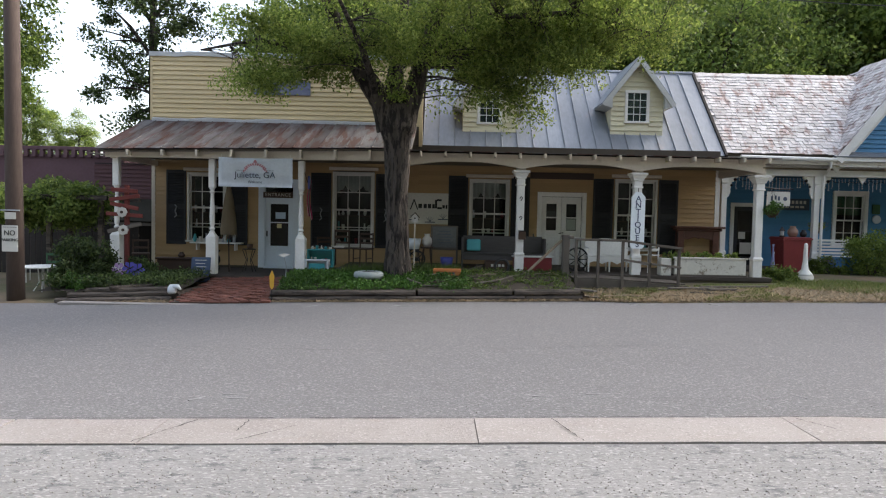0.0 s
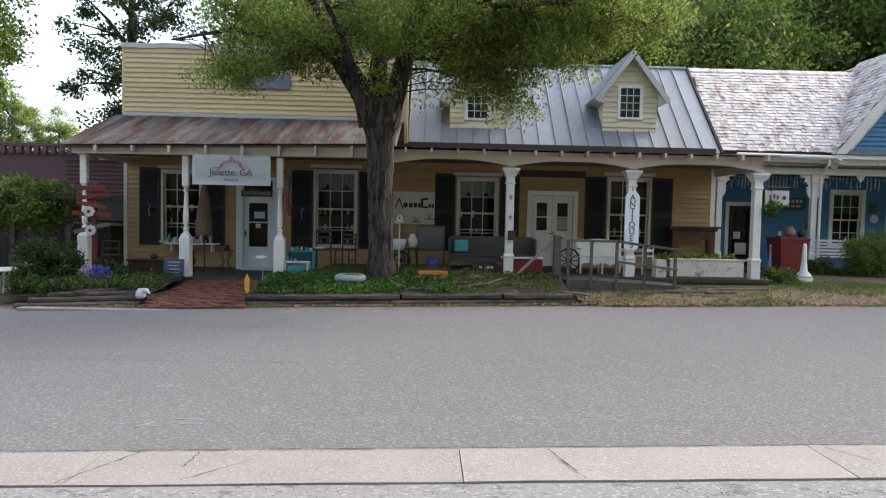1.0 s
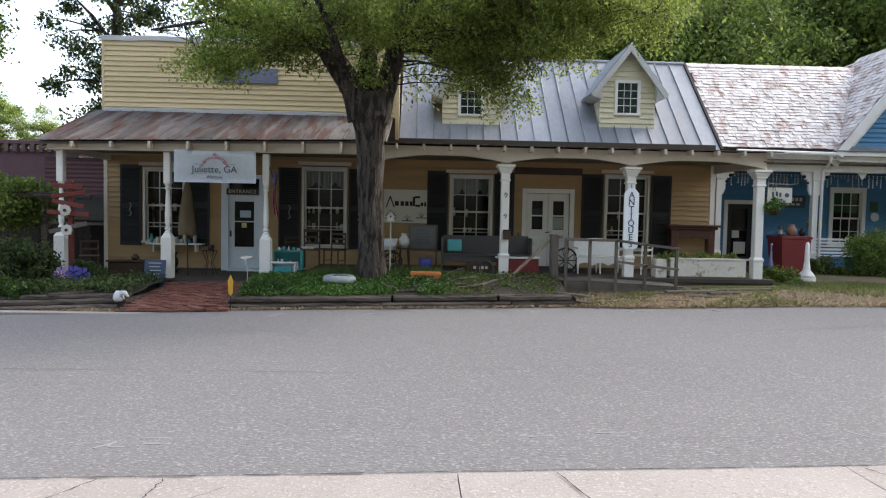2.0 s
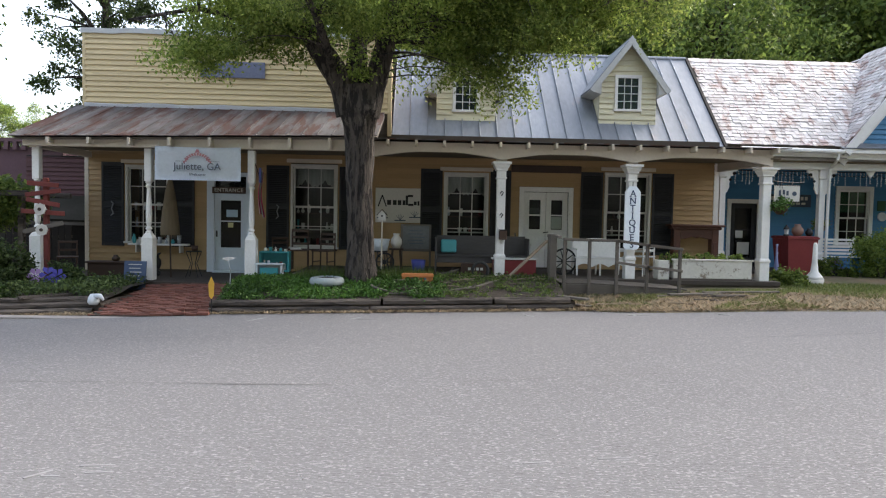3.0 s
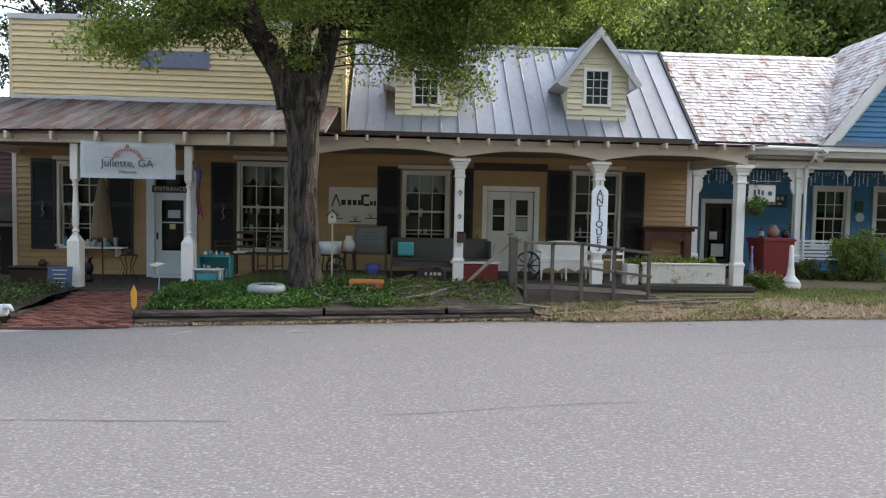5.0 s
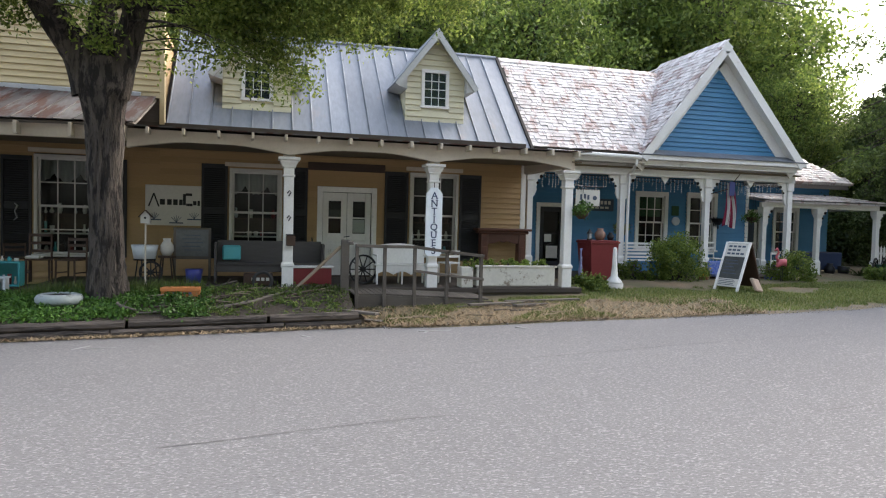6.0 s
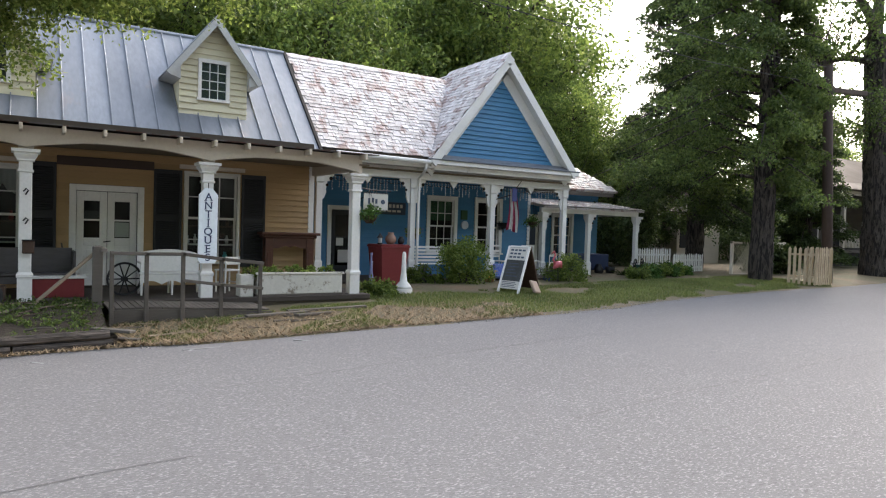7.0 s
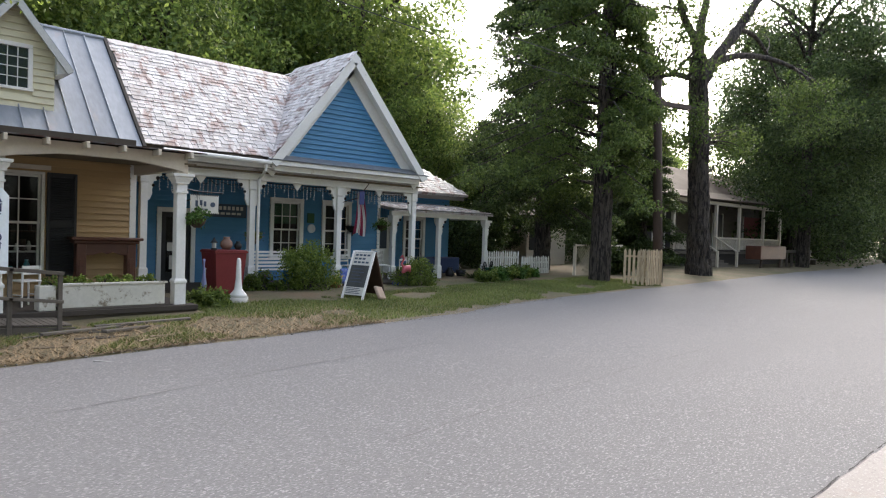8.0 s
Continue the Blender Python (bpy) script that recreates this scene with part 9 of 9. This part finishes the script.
# ---- the far right of the street ----
FZ = 0.28


def picket_fence(name, pts, h, label, step=0.13, w=0.085, mat=WHITE):
    ob = thing(name, pts[0][0], pts[0][1], FZ, label, "fence")
    bm = B()
    cbox(bm, -w / 2, w / 2, -0.01, 0.01, 0, h - 0.08, 0.004)
    prism(bm, [(-w / 2, h - 0.08), (w / 2, h - 0.08), (0, h)], -0.01, 0.01)
    me = mesh_from("picket", bm, mat)
    for (xa, ya_), (xb, yb) in zip(pts, pts[1:]):
        d = Vector((xb - xa, yb - ya_, 0))
        a = math.degrees(math.atan2(d.y, d.x))
        n_ = int(d.length / step)
        for i in range(n_ + 1):
            p = Vector((xa, ya_, FZ)) + d * (i / max(n_, 1))
            piece("picket", me, ob, pose(p.x, p.y, p.z + 0.02 * math.sin(i * 1.7), 0, 1.2 * math.sin(i * 3.1), a))
        for z in (0.25, h - 0.3):
            part("rail", cbox(B(), 0, d.length, 0.012, 0.05, z, z + 0.07, 0.005, pose(xa, ya_, FZ, 0, 0, a)), mat, ob)
    return ob


picket_fence("picket_fence", [(21.9, 21.7), (23.95, 21.75)], 1.05, "white picket fence beside the cottage")
picket_fence("picket_fence", [(24.05, 21.6), (26.0, 21.75)], 0.84, "low white picket fence with gaps in the shrubs")
TANPICKET = surface("tan_picket", (0.50, 0.40, 0.27), (0.38, 0.28, 0.17), rough=0.8, amount=0.7, vary=0.08, stretch=(2, 2, 0.4), stain=(0.2, 0.13, 0.08), stain_scale=3)
picket_fence("bin_enclosure", [(24.8, 17.25), (24.95, 16.4), (26.2, 16.55), (26.2, 17.4)], 1.32, "tan picket enclosure round the bins", 0.15, 0.095, TANPICKET)

# pale outbuilding and lattice in the shade of the conifer
wo = thing("white_outbuilding", 32.5, 28, FZ, "pale clapboard outbuilding half hidden by trees", "building")
part("wall", cbox(B(), 31.0, 34.5, 27.1, 27.3, 0, 3.2, 0.004), CREAM, wo)
clapboards(wo, 31.0, 34.5, 27.1, 0.4, 3.1, 0.16, CREAM, [(31.2, 32.2, 1.2, 2.6)])
part("window", cbox(B(), 31.2, 32.2, 27.04, 27.1, 1.2, 2.6, 0.01), BLACK, wo)
part("side_wall", cbox(B(), 31.0, 31.2, 27.3, 32, 0, 3.2, 0.004), CREAM, wo)
part("roof", hull_slab(B(), [(29.9, 26.8, 3.1), (34.9, 26.8, 3.1), (34.9, 29.5, 4.6), (29.9, 29.5, 4.6)], 0.1), RUST_TIN, wo)
la = thing("lattice_screen", 27.9, 20.4, FZ, "cream diagonal lattice screen", "lattice")
for i in range(20):
    for s in (-1, 1):
        x = 26.55 + i * 0.14
        part("lath", cbox(B(), -0.014, 0.014, -0.004, 0.004, -0.86, 0.86, 0.002, pose(x, 20.4 + 0.01 * s, FZ + 0.69, 0, 45 * s, 0)), CREAM, la)
for z in (0.02, 1.32):
    part("rail", cbox(B(), 26.0, 29.7, 20.35, 20.45, FZ + z, FZ + z + 0.08, 0.006), CREAM, la)
for x in (26.0, 27.8, 29.6):
    part("post", cbox(B(), x, x + 0.1, 20.34, 20.46, FZ - 0.1, FZ + 1.42, 0.01), CREAM, la)

up2 = thing("utility_pole", 27.2, 17.3, FZ, "dark wooden utility pole with a crossarm", "utility pole")
part("shaft", tube(B(), [(27.4, 17.3, FZ - 0.3), (26.78, 17.3, 8.25)], [0.20, 0.16], 12), POLEWOOD, up2, soft=True)
part("crossarm", cbox(B(), -2.1, 2.3, -0.15, -0.03, -0.09, 0.09, 0.01, pose(26.95, 17.25, 7.35, 0, -4, 0)), POLEWOOD, up2)
for i, (a, b) in enumerate((((27.2, 17.3, 8.2), (-9.0, 14.1, 8.6)), ((27.2, 17.3, 8.0), (80, 30, 9.5)), ((27.2, 17.3, 7.6), (-9.0, 14.1, 7.9)))):
    pts = [Vector(a).lerp(Vector(b), t / 20) - Vector((0, 0, 0.9 * 4 * (t / 20) * (1 - t / 20))) for t in range(21)]
    solid("overhead_wire", tube(B(), pts, 0.012, 4, False), IRON, "thin black overhead wire between poles", "wire", "overhead wires")

# conifer: drooping tiers of fine dark foliage round a straight trunk


def conifer(name, x, y, h, w, seed, label, mat=LEAF_DARK, per=150, low=2.6, lopsided=0.0):
    r = np.random.default_rng(seed)
    limbs = [([(0, 0, -0.1), (0.0, 0, 0.5), (0.05, 0, h * 0.5), (0, 0, h)], [0.50, 0.38, 0.24, 0.03])]
    cs, rad = [], []
    z = low
    while z < h:
        f = (z - low) / (h - low)
        reach = w * (1 - f) ** 0.7 * r.uniform(0.75, 1.1)
        for k in range(7):
            a = r.uniform(0, math.tau)
            R_ = reach * r.uniform(0.6, 1.0) * (1 + lopsided * math.cos(a - 2.37))
            tip = (R_ * math.cos(a), R_ * math.sin(a), z - 0.10 * R_)
            limbs.append(([(0, 0, z), (tip[0] * 0.5, tip[1] * 0.5, z + 0.12 * R_), tip], [0.05, 0.035, 0.01]))
            for t in (0.35, 0.55, 0.75, 0.95):
                cs.append(np.array([tip[0] * t, tip[1] * t, z + (0.10 - 0.3 * t * t) * R_ + r.uniform(-0.2, 0.2)]))
                rad.append(0.30 + 0.22 * R_ * 0.35)
        z += 0.62
    return tree(name, (x, y, ground_z(x, y)), limbs, cs, rad, int(per * 1.5), 0.125, BARK, mat, seed, label, droop=0.5, flat=0.35, clump_limb=False)


conifer("conifer", 24.6, 18.2, 24, 5.0, 301, "tall dark feathery conifer with drooping boughs", per=150, low=3.6, lopsided=0.6, mat=LEAF_SHADE)
conifer("conifer", 28.3, 23.9, 25, 4.5, 302, "dark feathery conifer behind the lattice", per=190, low=2.4)
conifer("conifer", 38.2, 24.4, 13, 3.2, 304, "dark conifer beside the far house", per=200, low=1.0)
conifer("conifer", 29.5, 29.0, 8, 3.2, 303, "dark feathery conifer beside the cottage", per=110, low=1.4)

# the big forked shade tree by the far house
_r = np.random.default_rng(61)
FORK = [
    ([(0, 0, -0.1), (0, 0, 0.4), (-0.2, 0, 3.0), (-0.5, 0, 6.5), (-0.8, 0, 9.6), (-0.82, 0, 10.6)], [0.70, 0.56, 0.47, 0.44, 0.43, 0.36]),
    ([(-0.9, 0, 10.0), (-1.2, 0, 11.2), (-2.2, 0.2, 12.4), (-3.2, 0.3, 14.5)], [0.25, 0.21, 0.16, 0.06]),
    ([(-0.5, 0, 9.4), (0.5, -0.1, 10.6), (2.2, -0.4, 12.4), (4.2, -0.8, 14.8), (5.5, -1.0, 17)], [0.30, 0.27, 0.24, 0.18, 0.05]),
    ([(-0.8, 0, 10.2), (-0.4, 0.2, 12.0), (0.5, 0.3, 14.2), (1.0, 0.4, 16.5)], [0.27, 0.22, 0.16, 0.05]),
    ([(0.5, -0.1, 10.5), (2.2, -0.4, 11.2), (4.6, -1.0, 11.5), (7.0, -1.6, 11.3), (9.0, -2.2, 10.6)], [0.19, 0.16, 0.13, 0.09, 0.03]),
    ([(-0.8, 0, 9.5), (-2.6, 0.3, 9.5), (-4.8, 0.4, 8.9), (-6.6, 0.6, 8.4)], [0.15, 0.12, 0.09, 0.03]),
    ([(2.4, -0.4, 12.6), (3.9, -0.6, 12.6), (5.2, -0.8, 11.9), (6.2, -1.0, 10.8)], [0.13, 0.11, 0.08, 0.03]),
    ([(-0.6, 0, 8.2), (-2.4, -0.2, 8.0), (-4.4, -0.4, 7.4)], [0.11, 0.08, 0.03]),
]
_c = crown_points(_r, 70, (1.2, 0, 16.0), (7.0, 5.5, 3.6), 0.3) + crown_points(_r, 60, (-3.2, 0.5, 11.6), (3.0, 2.4, 3.0), 0.3) + crown_points(_r, 40, (8.5, -2, 9.6), (2.6, 2.0, 2.2), 0.2) + crown_points(_r, 26, (-2.6, 0.2, 7.2), (2.2, 1.6, 1.2), 0.2) + crown_points(_r, 14, (1.2, -0.5, 6.6), (1.2, 1.2, 1.2), 0.2)
tree("shade_tree", (34.45, 19.0, 0.2), FORK, _c, [_r.uniform(0.6, 1.2) for _ in _c], 120, 0.15, BARK, LEAF_SHADE, 62, "large forked shade tree with a thick dark trunk", twig=0.05)

# the far house with porch and steps
# Dark brown tin and dulled paints stand in for tree shade on this house.
SHADED_TIN = surface("shade_browned_tin", (0.09, 0.07, 0.058), (0.05, 0.036, 0.028), spec=0.15, rough=0.9, big=0.8, small=12, amount=0.7, vary=0)
h3 = thing("far_house", 48, 27, FZ, "old tin-roofed house with a deep white-posted porch", "house")
part("wall", cbox(B(), 41, 68, 27.0, 27.2, 0, 5.4, 0.004), OLD_WOOD, h3)
for x0, x1, mt in ((42.6, 44.0, BLACK), (45.8, 47.0, BLACK), (49.6, 51.0, BLACK), (53.2, 54.8, BLACK), (58.8, 66.5, surface("brick_red_wall", (0.20, 0.05, 0.045), amount=0.6, vary=0))):
    w_ = part("window", cbox(B(), x0, x1, 26.93, 27.0, 1.5, 4.1, 0.01), mt, h3)
    part("frame", cbox(B(), x0 - 0.12, x0, 26.90, 27.0, 1.4, 4.2, 0.01), WHITE, w_)
    part("frame", cbox(B(), x1, x1 + 0.12, 26.90, 27.0, 1.4, 4.2, 0.01), WHITE, w_)
part("side_wall", cbox(B(), 41, 41.2, 27.2, 34, 0, 5.0, 0.004), CREAM, h3)
part("porch_deck", cbox(B(), 40.6, 60, 24.0, 27.0, 1.15, 1.32, 0.01), OLD_WOOD, h3)
part("porch_skirt", cbox(B(), 40.6, 60, 24.1, 24.2, 0.2, 1.15, 0.01), DARK, h3)
part("porch_roof", hull_slab(B(), [(40.2, 23.6, 4.75), (60.4, 23.6, 4.95), (60.4, 27, 5.8), (40.2, 27, 5.6)], 0.08), SHADED_TIN, h3)
part("porch_beam", cbox(B(), 40.4, 60.2, 23.85, 24.05, 4.45, 4.68, 0.01), CREAM, h3)
part("roof", hull_slab(B(), [(40.2, 26.4, 5.4), (68.5, 26.4, 5.4), (68.5, 31.0, 8.0), (40.2, 31.0, 8.0)], 0.1), SHADED_TIN, h3)
for x in (41.2, 47.1, 50.8, 55.1, 58.4):
    part("porch_post", cbox(B(), x - 0.11, x + 0.11, 23.85, 24.05, 1.32, 4.45, 0.02), CREAM, h3)
for xa, xb in ((41.2, 43.9), (47.2, 58.4)):
    part("porch_rail", cbox(B(), xa, xb, 23.92, 24.0, 2.2, 2.3, 0.01), CREAM, h3)
    for i in range(int((xb - xa) / 0.16)):
        part("baluster", cbox(B(), xa + i * 0.16, xa + i * 0.16 + 0.05, 23.94, 23.98, 1.45, 2.2, 0.005), CREAM, h3)
for i in range(5):
    part("step", cbox(B(), 44.2, 46.9, 22.6 + i * 0.3, 22.95 + i * 0.3, 0.2, 0.42 + i * 0.18, 0.01), OLD_WOOD, h3)
for x in (44.1, 47.0):
    part("stair_rail", tube(B(), [(x, 22.4, 1.35), (x, 24.0, 2.35)], 0.06, 6), CREAM, h3)
    part("stair_post", cbox(B(), x - 0.07, x + 0.07, 22.35, 22.5, 0.2, 1.4, 0.01), CREAM, h3)
# hitch rail, cart and bench beyond
ct = thing("wooden_cart", 50.5, 21.8, 0.3, "low reddish wooden cart with splayed legs", "cart")
part("body", cbox(B(), 47.8, 52.2, 21.2, 22.2, 0.9, 1.8, 0.03), MAHOGANY, ct)
for x in (48.3, 51.6):
    part("leg", tube(B(), [(x - 0.3, 21.3, 0.22), (x + 0.2, 21.4, 0.95)], 0.07, 6), BROWN, ct)
hr = thing("hitching_rail", 57, 22, 0.3, "long weathered wooden rail fence by the road", "fence")
for i in range(6):
    x = 52.6 + i * 1.15
    part("post", cbox(B(), x, x + 0.16, 21.6 + i * 0.05, 21.75 + i * 0.05, 0.1, 1.45 - i * 0.02, 0.02), OLD_WOOD, hr)
part("rail", cbox(B(), 52.4, 58.7, 21.62, 21.9, 1.35, 1.55, 0.02, None), OLD_WOOD, hr)
bn = thing("roadside_bench", 61, 22.8, 0.3, "weathered plank bench by the road", "bench")
part("seat", cbox(B(), 59.2, 62.7, 22.4, 23.0, 0.75, 0.85, 0.02), OLD_WOOD, bn)
part("backrest", cbox(B(), 59.2, 62.7, 22.95, 23.05, 1.05, 1.5, 0.02), OLD_WOOD, bn)
for x in (59.4, 62.3):
    part("leg", cbox(B(), x, x + 0.15, 22.45, 22.95, 0.2, 0.75, 0.02), OLD_WOOD, bn)

# dense roadside growth that closes the street
for i, (x, y, w, h) in enumerate(((58, 29, 5, 4), (64, 28, 6, 5), (72, 30, 7, 6), (80, 29, 7, 6), (88, 32, 8, 6), (98, 36, 9, 7), (38, 27, 3.5, 3), (35.5, 25, 2.5, 1.6), (29, 20.6, 2.4, 1.3), (100, 31, 8, 5), (110, 34, 8, 6), (122, 38, 10, 7), (24.5, 26, 2.6, 2.6), (27.0, 26.5, 3.0, 3.2), (34.5, 29, 4, 4), (39, 29.5, 4, 5))):
    bush("thicket", x, y, ground_z(x, y) - 0.1, (w, w * 0.8, h), 60, 130, 0.16 if x < 40 else 0.3, LEAF_DARK, 400 + i, "dense dark green thicket beside the road", "bush", group="roadside thickets")
_far = woodland_tree("roadside_tree", 64, 25.0, 21, 7.2, 320, LEAF_DARK, "broad dark tree leaning over the road", per=400, leaf=0.24, n=200, low=0.02, group="roadside trees")
for i, (x, y, s) in enumerate(((62, 40, 0.6), (76, 24.5, 0.95), (80, 27, 1.05), (92, 30, 1.1), (105, 33, 1.2))):
    c_ = copy_thing(_far, pose(x, y, ground_z(x, y) - 0.1, 0, 0, 70 * i))
    c_.scale = (s, s, s)
# trees that close the view on the left, and across the street behind the camera
woodland_tree("woodland_tree", -15.6, 36, 17, 2.9, 332, LEAF_DARK, "tall narrow dark tree behind the false front", per=200, leaf=0.2, n=120, low=0.12)
_over = woodland_tree("roadside_tree", 55.5, 21.2, 22, 6.6, 321, LEAF_DARK, "broad dark tree hanging low over the road", per=430, leaf=0.22, n=180, low=0.12, group="roadside trees")
_left = woodland_tree("roadside_tree", -21.8, 30, 17, 3.8, 330, LEAF_FAR, "tall leafy tree beyond the purple building", per=230, leaf=0.21, n=170, low=0.15, group="trees at the left")
for i, (x, y, s) in enumerate(((-37, 33, 1.1), (-34, 22, 0.9), (-41, 60, 0.78), (-36.5, 60, 0.62), (-33.5, 62, 0.5))):
    c_ = copy_thing(_left, pose(x, y, ground_z(x, y) - 0.1, 0, 0, 100 * i + 20))
    c_.scale = (s, s, s)
# All out of view: the first four shade the road, the rest the porch.
for i, (x, y, s) in enumerate(((35, -8, 1.0), (48, -6, 1.1), (63, -3, 1.15), (80, 0, 1.2), (-38, -20, 1.3), (-29, -24, 1.35), (-20, -22, 1.4), (-11, -25, 1.4), (-3, -22, 1.35), (6, -25, 1.45), (14, -22, 1.4), (23, -25, 1.4), (32, -23, 1.35), (42, -25, 1.4), (52, -22, 1.3))):
    c_ = copy_thing(protos[i % 3], pose(x, y, -0.1, 0, 0, 60 * i))
    c_.scale = (s, s, s)
